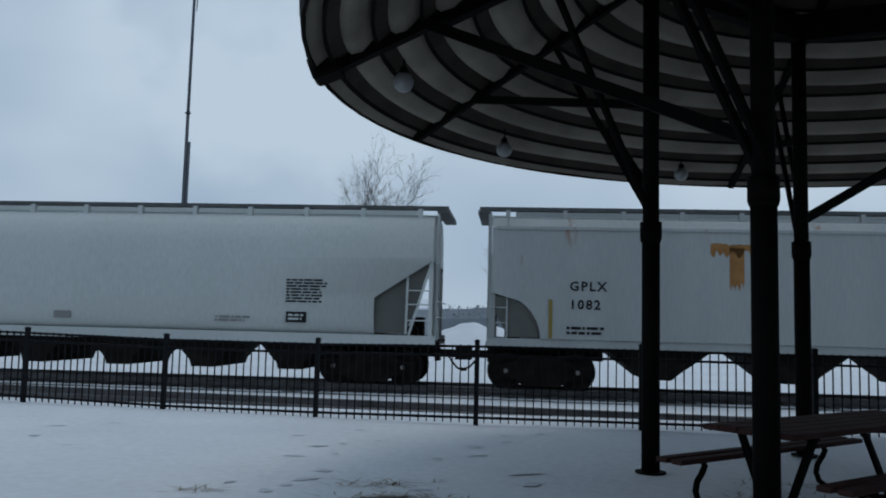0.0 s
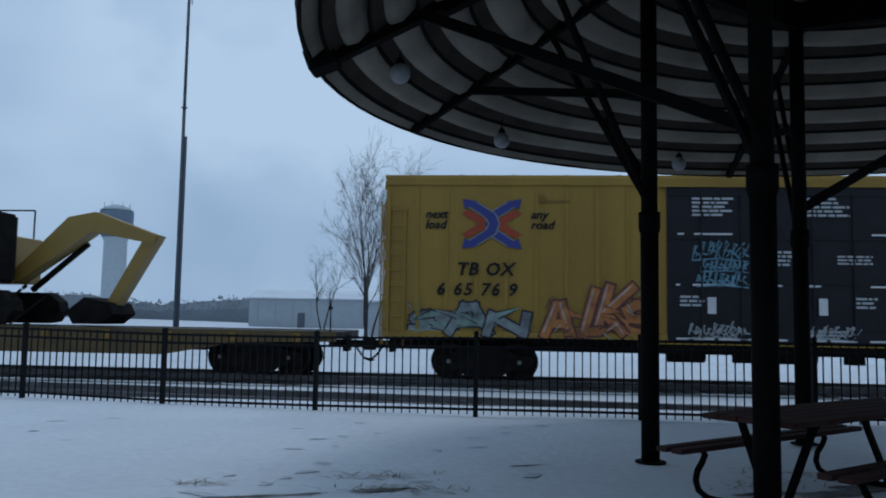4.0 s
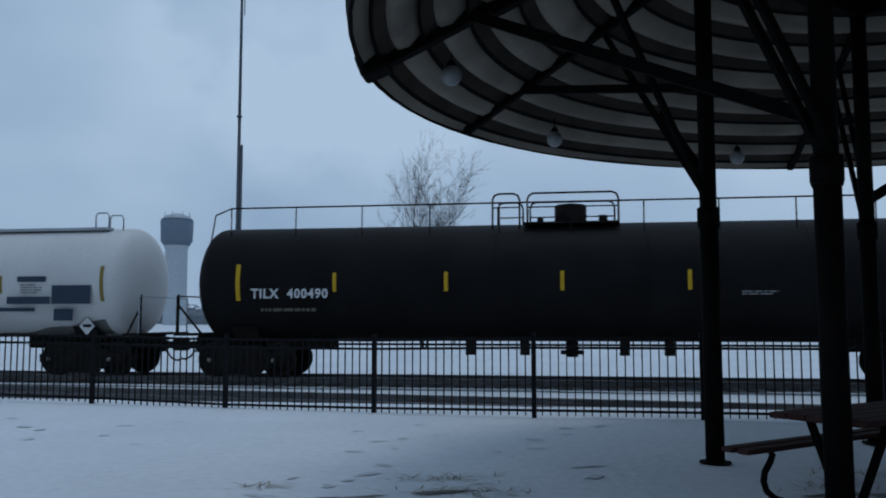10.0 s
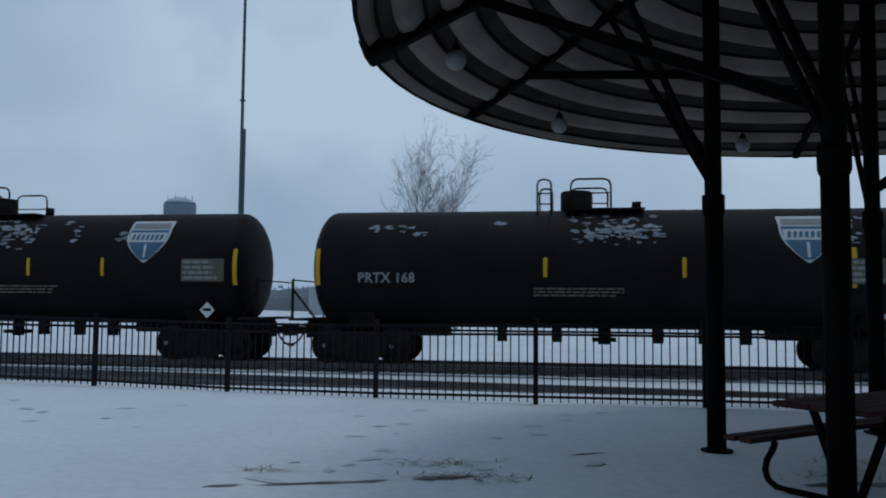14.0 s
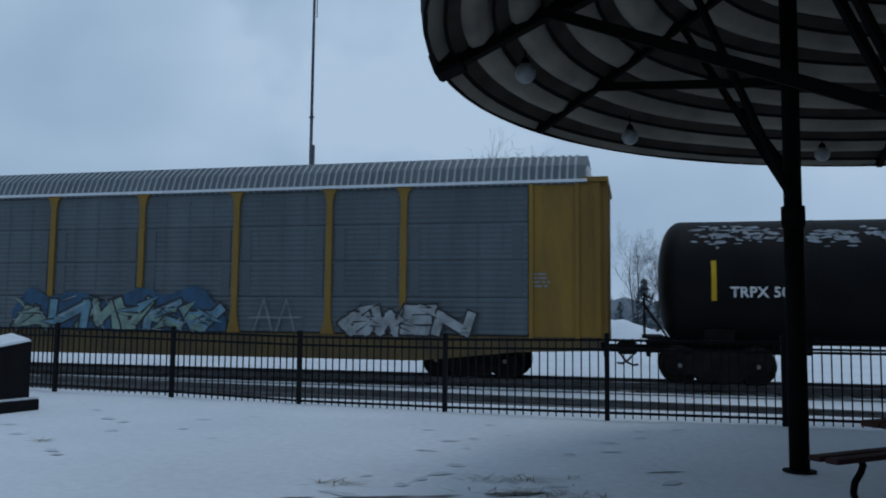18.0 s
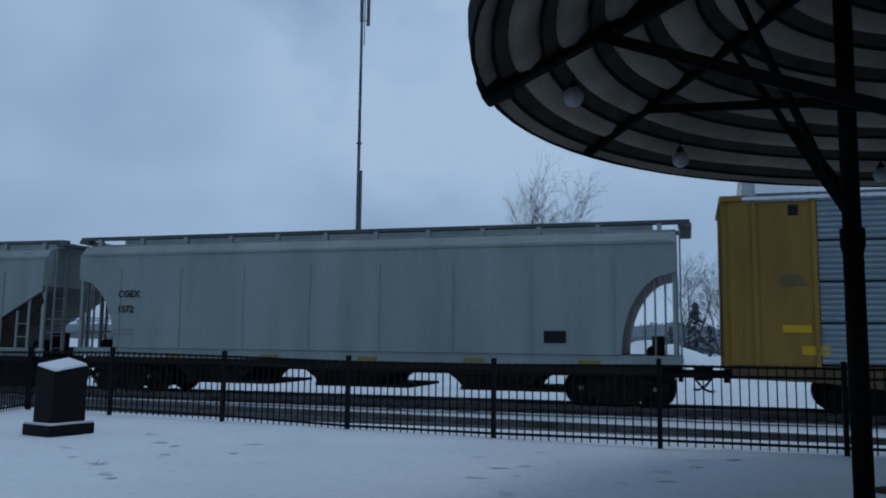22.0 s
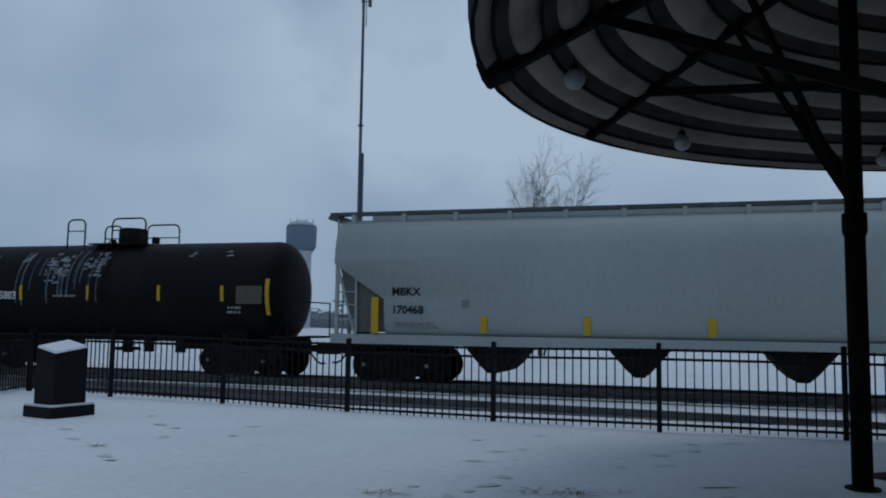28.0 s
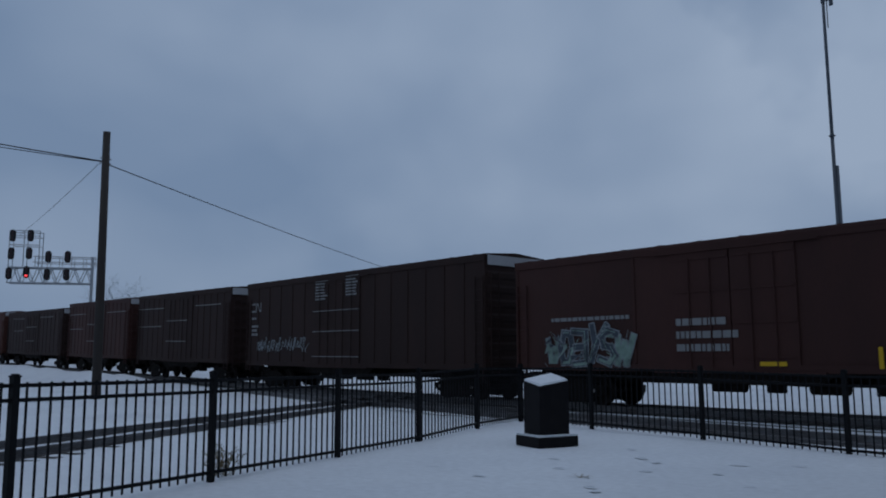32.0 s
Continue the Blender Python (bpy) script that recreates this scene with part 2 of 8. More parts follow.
def lathe_x(bm, prof, seg=32, zc=0.0, mi=0):
    """Turns a profile of (x, radius) points about the x axis at height zc."""
    rings = []
    for x, r in prof:
        rings.append([bm.verts.new((x, r * math.cos(2 * math.pi * i / seg), zc + r * math.sin(2 * math.pi * i / seg))) for i in range(seg)])
    for a, b in zip(rings, rings[1:]):
        for i in range(seg):
            j = (i + 1) % seg
            f = bm.faces.new((a[i], a[j], b[j], b[i]))
            f.material_index, f.smooth = mi, True
    bm.faces.new(rings[0][::-1]).material_index = mi
    bm.faces.new(rings[-1]).material_index = mi


def lathe_z(bm, prof, seg=16, mi=0):
    rings = []
    for r, z in prof:
        rings.append([bm.verts.new((r * math.cos(2 * math.pi * i / seg), r * math.sin(2 * math.pi * i / seg), z)) for i in range(seg)])
    for a, b in zip(rings, rings[1:]):
        for i in range(seg):
            j = (i + 1) % seg
            f = bm.faces.new((a[i], a[j], b[j], b[i]))
            f.material_index, f.smooth = mi, True
    bm.faces.new(rings[0][::-1]).material_index = mi
    bm.faces.new(rings[-1]).material_index = mi


def bent_tube(bm, pts, r, seg=8, mi=0):
    """One round bar along a bent line."""
    pts = [Vector(p) for p in pts]
    rings = []
    for i, p in enumerate(pts):
        d = (pts[min(i + 1, len(pts) - 1)] - pts[max(i - 1, 0)]).normalized()
        u = d.cross(Vector((0.13, 0.99, 0.05))).normalized()
        w = d.cross(u)
        rings.append([bm.verts.new(p + (u * math.cos(2 * math.pi * k / seg) + w * math.sin(2 * math.pi * k / seg)) * r) for k in range(seg)])
    for a, b in zip(rings, rings[1:]):
        for k in range(seg):
            f = bm.faces.new((a[k], a[(k + 1) % seg], b[(k + 1) % seg], b[k]))
            f.material_index, f.smooth = mi, True
    bm.faces.new(rings[0][::-1]).material_index = mi
    bm.faces.new(rings[-1]).material_index = mi


def mesh_of(name, bm, *materials):
    bmesh.ops.recalc_face_normals(bm, faces=bm.faces)
    me = bpy.data.meshes.new(name)
    bm.to_mesh(me)
    bm.free()
    for m in materials:
        me.materials.append(m)
    return me


def part(name, bm, material, parent, label="", at=None, kind=""):
    """Links a bmesh as one mesh object under a thing or under a part."""
    mats = material if isinstance(material, (list, tuple)) else [material]
    ob = new(name, mesh_of(name, bm, *mats))
    ob.parent = parent
    if at is not None:
        ob.matrix_basis = at
    return tagged(ob, label, kind=kind)


def share(name, me, parent, at, label=""):
    ob = new(name, me)
    ob.parent = parent
    ob.matrix_basis = at
    return tagged(ob, label)


def thing(name, label, category, group="", kind="", at=None):
    ob = new(name)
    ob.empty_display_size = 0.2
    if at is not None:
        ob.matrix_basis = at
    return tagged(ob, label, category, group, kind)


# ---- numbers of the plan ----
TRACK_AZ, NEAR, SPEED = 84.94, 20.20, 14.83
FENCE_H = 1.16
FENCE_A = [(-11.67, 14.80, 0.0), (-9.33, 14.03, 0.03), (-6.86, 13.66, 0.0), (-4.36, 13.10, -0.04), (-1.88, 12.70, -0.04), (0.56, 12.17, 0.0),
           (2.95, 11.99, 0.0), (5.38, 11.75, 0.0), (7.81, 11.52, 0.0), (10.24, 11.3, 0.0)]
FENCE_B = [(-7.42, 0.75, 0.05), (-8.12, 3.14, 0.03), (-8.81, 5.53, 0.01), (-9.47, 7.90, 0.0), (-10.22, 10.23, -0.02), (-10.96, 12.54, 0.03), (-11.64, 14.72, 0.0)]
CENTRE, EAVE, ROOF_R, PITCH, RAFTERS, TURN = (4.5, 7.22), 3.76, 5.75, 0.5, 12, -3.0
PURLINS = (0.5, 1.0, 1.48, 1.95, 2.4, 2.85, 3.3, 3.75, 4.22, 4.68, 5.1, 5.5, 5.71)
POSTS, POST_R, POST_TURN = 6, 2.62, 93.0
MARKER, MARKER_TURN = (-8.29, 11.2), 72.0
TABLE, TABLE_TURN = (2.22, 5.96), 36.0
MAST, MAST_STEP, MAST_JOINT, MAST_TOP = (-24.6, 76.4), 18.65, 21.5, 36.2
POLE, WIRE_END = (-35.21, 15.52, 0.0, 11.3), (-59.6, 57.1, 9.5)
SIGNAL, SIGNAL_TURN = (-81.9, 34.45, 2.8), 58.0


# ---- plan ----
RAIL = -0.12                      # height of the rail tops
RUN = (math.sin(radians(TRACK_AZ)), -math.cos(radians(TRACK_AZ)))   # the way the train goes
OFF = (math.cos(radians(TRACK_AZ)), math.sin(radians(TRACK_AZ)))    # square to it, away from the camera
MID = NEAR + 1.6                  # from the world's middle to the track's centre line


def rise(s):
    """The line climbs gently where it leaves the park."""
    d = max(0.0, min(100.0, -28.0 - s))
    return 0.018 * d * d / (d + 8.0)


def on_track(s, off=0.0, z=0.0):
    """Pose of a train-aligned frame s metres along the line, off metres beyond its centre line."""
    x, y = RUN[0] * s + OFF[0] * (MID + off), RUN[1] * s + OFF[1] * (MID + off)
    grade = math.degrees(math.atan((rise(s - 6) - rise(s + 6)) / 12))
    return pose(x, y, RAIL + z + rise(s), 0, grade, math.degrees(math.atan2(RUN[1], RUN[0])))


# ---- ground ----
def ground_height(x, y):
    d = OFF[0] * x + OFF[1] * y
    fall = max(0.0, min(1.0, (d - 13.5) / 2.0))
    side = -(x + 7.42) * 0.957 - (y - 0.75) * 0.291          # metres beyond the side fence
    fall = max(fall, 0.9 * max(0.0, min(1.0, (side - 0.4) / 1.6)))
    z = -0.34 * fall * fall * (3 - 2 * fall)
    if d < 13.0 and abs(x) < 30:
        z += 0.03 * noise.noise((x * 0.35, y * 0.35, 0)) + 0.012 * noise.noise((x * 1.7, y * 1.7, 3)) - 0.01
    s = RUN[0] * x + RUN[1] * y
    near = max(0.0, min(1.0, (d - 13.0) / 6.0))
    z += rise(s) * near * near * (3 - 2 * near)
    z += 0.55 * max(0.0, min(1.0, (-36 - s) / 16)) * math.exp(-((d - 18.6) / 0.8) ** 2) * (0.8 + 0.4 * noise.noise((x * 0.3, y * 0.3, 5)))
    if d > 26:
        z += 0.15 * noise.noise((x * 0.05, y * 0.05, 7)) + min(1.0, (d - 26) / 30) * 0.1
    return z


def make_ground():
    xs = sorted({-3000, -1500, -800, -500, -300, -200, -140, -100, -70, 3000, 1500, 800, 500, 300, 200, 140, 100, 70} | {i * 0.5 for i in range(-90, 81)} | {-45 - 2 * i for i in range(48)})
    ys = sorted({-3000, -800, -200, -60, -25, 3000, 1500, 800, 500, 300, 200, 140, 100, 70, 55, 45} | {i * 0.5 for i in range(-20, 80)})
    verts = [(x, y, ground_height(x, y)) for y in ys for x in xs]
    w = len(xs)
    faces = [(j * w + i, j * w + i + 1, (j + 1) * w + i + 1, (j + 1) * w + i) for j in range(len(ys) - 1) for i in range(w - 1)]
    me = bpy.data.meshes.new("ground")
    me.from_pydata(verts, [], faces)
    me.polygons.foreach_set("use_smooth", [True] * len(faces))
    me.materials.append(SNOW)
    tagged(new("ground", me), "snow-covered open ground with faint tracks", "ground", kind="structure")


make_ground()


# ---- rails and ballast ----
def along(bm, outline, s0, s1):
    """A section drawn out along the line, following its climb."""
    stops = [s0] + [q for q in range(-130, -24, 4) if s0 < q < s1] + [s1]
    n = len(outline)
    rings = [[bm.verts.new((q, y, z + rise(q))) for y, z in outline] for q in stops]
    for a, b in zip(rings, rings[1:]):
        for i in range(n):
            bm.faces.new((a[i], a[(i + 1) % n], b[(i + 1) % n], b[i]))
    bm.faces.new(rings[0])
    bm.faces.new(list(reversed(rings[-1])))
    bmesh.ops.recalc_face_normals(bm, faces=bm.faces)


def rail_mesh(s0, s1, draw):
    bm = bmesh.new()
    draw(bm, [(-0.07, -0.17), (0.07, -0.17), (0.07, -0.15), (0.012, -0.13), (0.012, -0.05), (0.036, -0.035), (0.036, -0.006), (0.028, 0),
                 (-0.028, 0), (-0.036, -0.006), (-0.036, -0.035), (-0.012, -0.05), (-0.012, -0.13), (-0.07, -0.15)], s0, s1)
    return mesh_of("rail", bm, STEEL_RAIL)


def tie_mesh():
    bm = bmesh.new()
    box(bm, -0.115, 0.115, -1.3, 1.3, -0.34, -0.165)
    return mesh_of("tie", bm, TIE)


def railway_track(label, off, s0, s1, ties_from, ties_to, at=None, bed=True):
    t = thing("railway_track", label, "railway track", "railway tracks", "structure", at=at or on_track(0, off))
    draw = prism_x if at else along
    if bed:
        bm = bmesh.new()
        draw(bm, [(-2.6, -0.6), (2.6, -0.6), (1.75, -0.2), (-1.75, -0.2)], s0, s1)
        part("ballast", bm, BALLAST, t, "grey crushed stone dusted with snow")
    me = rail_mesh(s0, s1, draw)
    for y in (-0.7535, 0.7535):
        share("rail", me, t, pose(0, y, 0), "worn steel rail")
    tie = tie_mesh()
    n = int((ties_to - ties_from) / 0.55)
    for i in range(n):
        q = ties_from + i * 0.55
        share("tie", tie, t, pose(q + random.uniform(-0.03, 0.03), random.uniform(-0.05, 0.05), random.uniform(-0.01, 0.005) + (0.0 if at else rise(q)), 0, 0, random.uniform(-1.5, 1.5)))
    return t


railway_track("main line of worn steel rails on snowy ballast", 0.0, -700, 700, -60, 25)
railway_track("siding rails half buried in snow and gravel", 0, -260, 200, -30, 18, at=pose(-3.4, 16.9, RAIL - 0.05, 0, 0, -11))
railway_track("crossing line of snowy rails running back past the fence", 0, -40, 14.5, -14, 14.5, at=pose(-20.1, 13.0, RAIL - 0.06, 0, 0, 116))


def drifted_snow(at, bands, s0, s1, z, seed):
    """Ragged streaks of wind-blown snow lying along a track."""
    rng = random.Random(seed)
    bm = bmesh.new()
    for y0, y1 in bands:
        q = s0
        while q < s1:
            length, w = rng.uniform(1.5, 6.0), (y1 - y0) * rng.uniform(0.5, 1.0)
            mid = y0 + (y1 - y0) * rng.uniform(0.3, 0.7)
            n = max(6, int(length / 0.22))
            rows = []
            for k in range(n + 1):
                u = k / n
                half = w / 2 * min(1.0, 4 * min(u, 1 - u) + 0.08) * (0.75 + 0.5 * noise.noise((q + 2.1 * k * length / n, y0, seed)))
                c = mid + 0.12 * noise.noise((q + u * length, 4.0, seed))
                rows.append([bm.verts.new((q + u * length, c + f * half, z + dz)) for f, dz in ((-1, 0), (0, 0.014), (1, 0))])
            for a, b in zip(rows, rows[1:]):
                for m in (0, 1):
                    bm.faces.new((a[m], b[m], b[m + 1], a[m + 1])).smooth = True
            q += length * rng.uniform(0.8, 1.35)
    ob = new("snow_drift", mesh_of("snow_drift", bm, SNOW))
    ob.matrix_basis = at
    tagged(ob, "ragged streaks of wind-blown snow along the rails", "snow", kind="stuff")


drifted_snow(on_track(0), ((-2.0, -1.2), (-0.5, 0.5), (1.1, 1.9)), -27, 26, -0.19, 5)
drifted_snow(pose(-3.4, 16.9, RAIL - 0.05, 0, 0, -11), ((-1.5, -0.8), (-1.1, -0.4)), -18, 20, -0.14, 6)


# ---- fence ----
def picket_mesh():
    bm = bmesh.new()
    box(bm, -0.0085, 0.0085, -0.0085, 0.0085, 0.015, FENCE_H)
    return mesh_of("picket", bm, FENCE)


def post_mesh():
    bm = bmesh.new()
    box(bm, -0.033, 0.033, -0.033, 0.033, -0.3, FENCE_H + 0.045)
    box(bm, -0.04, 0.04, -0.04, 0.04, FENCE_H + 0.045, FENCE_H + 0.06)
    box(bm, -0.025, 0.025, -0.025, 0.025, FENCE_H + 0.06, FENCE_H + 0.075)
    return mesh_of("post", bm, FENCE)


def make_fence(name, posts, label):
    f = thing(name, label, "fence", "park fence")
    pm = post_mesh()
    picket = picket_mesh()
    for i, (x, y, z) in enumerate(posts):
        ang = math.degrees(math.atan2(posts[min(i + 1, len(posts) - 1)][1] - posts[max(i - 1, 0)][1], posts[min(i + 1, len(posts) - 1)][0] - posts[max(i - 1, 0)][0]))
        share("post", pm, f, pose(x, y, z, 0, 0, ang))
    for (xa, ya, za), (xb, yb, zb) in zip(posts, posts[1:]):
        d = math.hypot(xb - xa, yb - ya)
        ang = math.degrees(math.atan2(yb - ya, xb - xa))
        for h in (0.09, FENCE_H - 0.16, FENCE_H - 0.03):
            bm = bmesh.new()
            beam(bm, (xa, ya, za + h), (xb, yb, zb + h), 0.036, 0.036)
            part("fence_rail", bm, FENCE, f)
        n = round(d / 0.122)
        for k in range(1, n):
            u = k / n
            share("picket", picket, f, pose(xa + (xb - xa) * u, ya + (yb - ya) * u, za + (zb - za) * u, 0, 0, ang))
    return f


# ---- round pavilion ----
def roof_z(r):
    """Height of the roof's underside at radius r: a cone that flattens to the eave."""
    return EAVE + (ROOF_R - r) * PITCH


def pavilion():
    p = thing("pavilion", "round open park pavilion with dark iron posts and ribbed canopy", "pavilion", at=pose(*CENTRE, 0))
    n = RAFTERS

    def at(r, deg, dz=0.0):
        a = radians(deg)
        return Vector((r * math.cos(a), r * math.sin(a), roof_z(r) + dz))

    # board rings, one scalloped panel for each bay between rafters
    radii = [0.25] + list(PURLINS)
    rings = len(PURLINS)
    for k in range(n):
        a0, a1 = k * 360 / n + TURN, (k + 1) * 360 / n + TURN
        bm = bmesh.new()
        steps = 6
        rows = []
        for i in range(rings):
            for q in range(5):
                u = q / 4
                r = radii[i] + (radii[i + 1] - radii[i]) * u
                if i == rings - 1:
                    drop = 0.10 - 0.09 * u            # the pale lip runs down to the eave
                else:
                    drop = 0.12 - 0.145 * math.sin(math.pi * u ** 1.25) * min(1, r / 1.5)
                rows.append([at(r, a0 + (a1 - a0) * s / steps, drop - 0.018 * math.sin(math.pi * s / steps)) for s in range(steps + 1)])
        grid = [[bm.verts.new(v) for v in row] for row in rows]
        for ra, rb in zip(grid, grid[1:]):
            for s in range(steps):
                f = bm.faces.new((ra[s], ra[s + 1], rb[s + 1], rb[s]))
                f.smooth = True
        part("canopy_panel", bm, BOARD, p, "curved grey board lining")
        # outer roof skin
        bm = bmesh.new()
        lo = [bm.verts.new(at(ROOF_R + 0.02, a0 + (a1 - a0) * s / steps, 0.20)) for s in range(steps + 1)]
        hi = [bm.verts.new(at(0.15, a0 + (a1 - a0) * s / steps, 0.22)) for s in range(steps + 1)]
        for s in range(steps):
            bm.faces.new((lo[s], lo[s + 1], hi[s + 1], hi[s]))
        part("roof_panel", bm, ROOFING, p)
        # fascia
        bm = bmesh.new()
        for s in range(steps):
            b0, b1 = a0 + (a1 - a0) * s / steps, a0 + (a1 - a0) * (s + 1) / steps
            vs = []
            for ang in (b0, b1):
                for r, z in ((ROOF_R - 0.035, 0.0), (ROOF_R - 0.005, 0.0), (ROOF_R + 0.02, 0.22), (ROOF_R - 0.03, 0.20)):
                    a = radians(ang)
                    vs.append(bm.verts.new((r * math.cos(a), r * math.sin(a), EAVE + z)))
            for i in range(4):
                j = (i + 1) % 4
                bm.faces.new((vs[i], vs[j], vs[4 + j], vs[4 + i]))
        bmesh.ops.remove_doubles(bm, verts=bm.verts, dist=0.001)
        part("fascia", bm, IRON, p, "dark metal eave edge")
    # a slim rafter near each post, and a heavy ridge beam where the two halves of the roof meet
    for k in range(POSTS):
        deg = POST_TURN - 4 + k * 360 / POSTS
        bm = bmesh.new()
        beam(bm, at(ROOF_R - 0.06, deg, 0.0), at(0.2, deg, 0.0), 0.08, 0.14)
        part("rafter", bm, IRON, p)
    for deg in (TURN + 180, TURN):
        bm = bmesh.new()
        beam(bm, at(ROOF_R - 0.05, deg, 0.02), at(0.2, deg, 0.02), 0.13, 0.19)
        beam(bm, at(4.55, deg, -0.02), at(3.6, deg, -0.02), 0.16, 0.20)
        part("ridge_beam", bm, IRON, p, "heavy dark beam with a bolted splice")
        bm = bmesh.new()
        beam(bm, at(ROOF_R - 0.24, deg, 0.0), at(ROOF_R + 0.03, deg, 0.03), 0.30, 0.22)
        bmesh.ops.bevel(bm, geom=bm.edges[:], offset=0.025, segments=1, affect="EDGES")
        part("beam_shoe", bm, IRON, p)
    # dark brown rings stand in for scallop shade; thin iron angle on inner side
    for i in range(1, rings):
        m = 96
        r = radii[i]
        for name, material, cut in (("ring_board", RING_SHADE, ((-0.06, 0.035), (0.06, -0.005), (0.06, 0.12), (-0.06, 0.15))),
                                    ("ring_angle", IRON, ((0.05, -0.01), (0.08, -0.02), (0.08, 0.10), (0.05, 0.10)))):
            bm = bmesh.new()
            loops = []
            for s in range(m):
                a = 360 * s / m
                loops.append([bm.verts.new(at(r + dr, a, dz)) for dr, dz in cut])
            for s in range(m):
                A, B = loops[s], loops[(s + 1) % m]
                for q in range(4):
                    bm.faces.new((A[q], A[(q + 1) % 4], B[(q + 1) % 4], B[q]))
            part(name, bm, material, p, "curved dark brown ring standing in for shade between panels" if name == "ring_board" else "")
    # posts on a ring, each with collar, base plate and braces
    for k in range(POSTS):
        deg = POST_TURN + k * 360 / POSTS
        a = radians(deg)
        x, y = POST_R * math.cos(a), POST_R * math.sin(a)
        top = roof_z(POST_R)
        bm = bmesh.new()
        tube(bm, (x, y, 0), (x, y, 2.45), 0.093, 16)
        tube(bm, (x, y, 2.45), (x, y, top + 0.05), 0.085, 16)
        post = part("post", bm, IRON, p, "dark round iron post")
        bm = bmesh.new()
        tube(bm, (x, y, 2.38), (x, y, 2.55), 0.112, 16)
        tube(bm, (x, y, 2.34), (x, y, 2.38), 0.10, 16, 0.112)
        part("collar", bm, IRON, post)
        bm = bmesh.new()
        tube(bm, (x, y, 0.0), (x, y, 0.016), 0.155, 20)
        part("base_plate", bm, IRON, post)
        out, side = Vector((math.cos(a), math.sin(a), 0)), Vector((-math.sin(a), math.cos(a), 0))
        foot = Vector((x, y, 2.62))
        ra = radians(deg - 4)          # the rafter over this post
        over = Vector((math.cos(ra), math.sin(ra), 0))
        # two braces: one to the rafter above, one to the ridge beam where it runs beside this post
        for w in (-1, 1):
            bm = bmesh.new()
            end = over * 3.83 + side * (0.07 * w)
            end.z = roof_z(3.83)
            near_ridge = abs((deg + 24 - TURN) % 180) < 1 or abs((deg + 24 - TURN) % 180 - 180) < 1
            if w > 0 and near_ridge:
                rr_ = radians(deg + 24)
                end = Vector((3.6 * math.cos(rr_), 3.6 * math.sin(rr_), roof_z(3.6)))
            beam(bm, foot + side * (0.05 * w), end, 0.05, 0.06)
            part("brace", bm, IRON, p)
        # tie from the post's head out to the rafter
        bm = bmesh.new()
        end = over * 4.9
        end.z = roof_z(4.9)
        beam(bm, (x, y, 3.8), end, 0.06, 0.09)
        part("tie", bm, IRON, p)
        # long strut to the next rafter
        bm = bmesh.new()
        rb_ = radians(deg - 36)
        beam(bm, (x, y, 2.8), (4.73 * math.cos(rb_), 4.73 * math.sin(rb_), roof_z(4.73)), 0.08, 0.10)
        part("strut", bm, IRON, p)
        # beam to the next post
        bm = bmesh.new()
        nxt = radians(deg + 360 / POSTS)
        beam(bm, (x, y, top - 0.12), (POST_R * math.cos(nxt), POST_R * math.sin(nxt), top - 0.12), 0.14, 0.34)
        part("ring_beam", bm, IRON, p)
    # hub
    bm = bmesh.new()
    tube(bm, (0, 0, roof_z(0.3) - 0.25), (0, 0, roof_z(0.3) + 0.4), 0.3, 20)
    part("hub", bm, IRON, p)
    # snow lying on the roof
    bm = bmesh.new()
    m = 48
    lo = [bm.verts.new(at(ROOF_R - 0.25, 360 * s / m, 0.26)) for s in range(m)]
    tip = bm.verts.new((0, 0, roof_z(0) + 0.32))
    for s in range(m):
        bm.faces.new((lo[s], lo[(s + 1) % m], tip))
    part("roof_snow", bm, SNOW, p, "thin snow on the roof")
    return p


GLOBE = mat("opal_glass", (0.24, 0.245, 0.25), 0.3, second=(0.18, 0.18, 0.175), amount=0.4, scale=4, fine=30, bump=0.0)


def globe_lamp(x, y, z, length):
    g = thing("globe_lamp", "white opal globe lamp hanging from the canopy, unlit", "lamp", "canopy lamps", at=pose(x, y, z))
    bm = bmesh.new()
    lathe_z(bm, [(0.02, -0.102)] + [(0.105 * math.sin(radians(q)), -0.105 * math.cos(radians(q))) for q in range(20, 165, 12)] + [(0.04, 0.099)], 24)
    part("globe", bm, GLOBE, g, "white opal glass globe")
    bm = bmesh.new()
    lathe_z(bm, [(0.045, 0.09), (0.05, 0.115), (0.035, 0.15), (0.012, 0.17)], 16)
    part("cap", bm, IRON, g)
    bm = bmesh.new()
    tube(bm, (0, 0, 0.15), (0, 0, length), 0.009, 8)
    part("stem", bm, IRON, g)
    return g


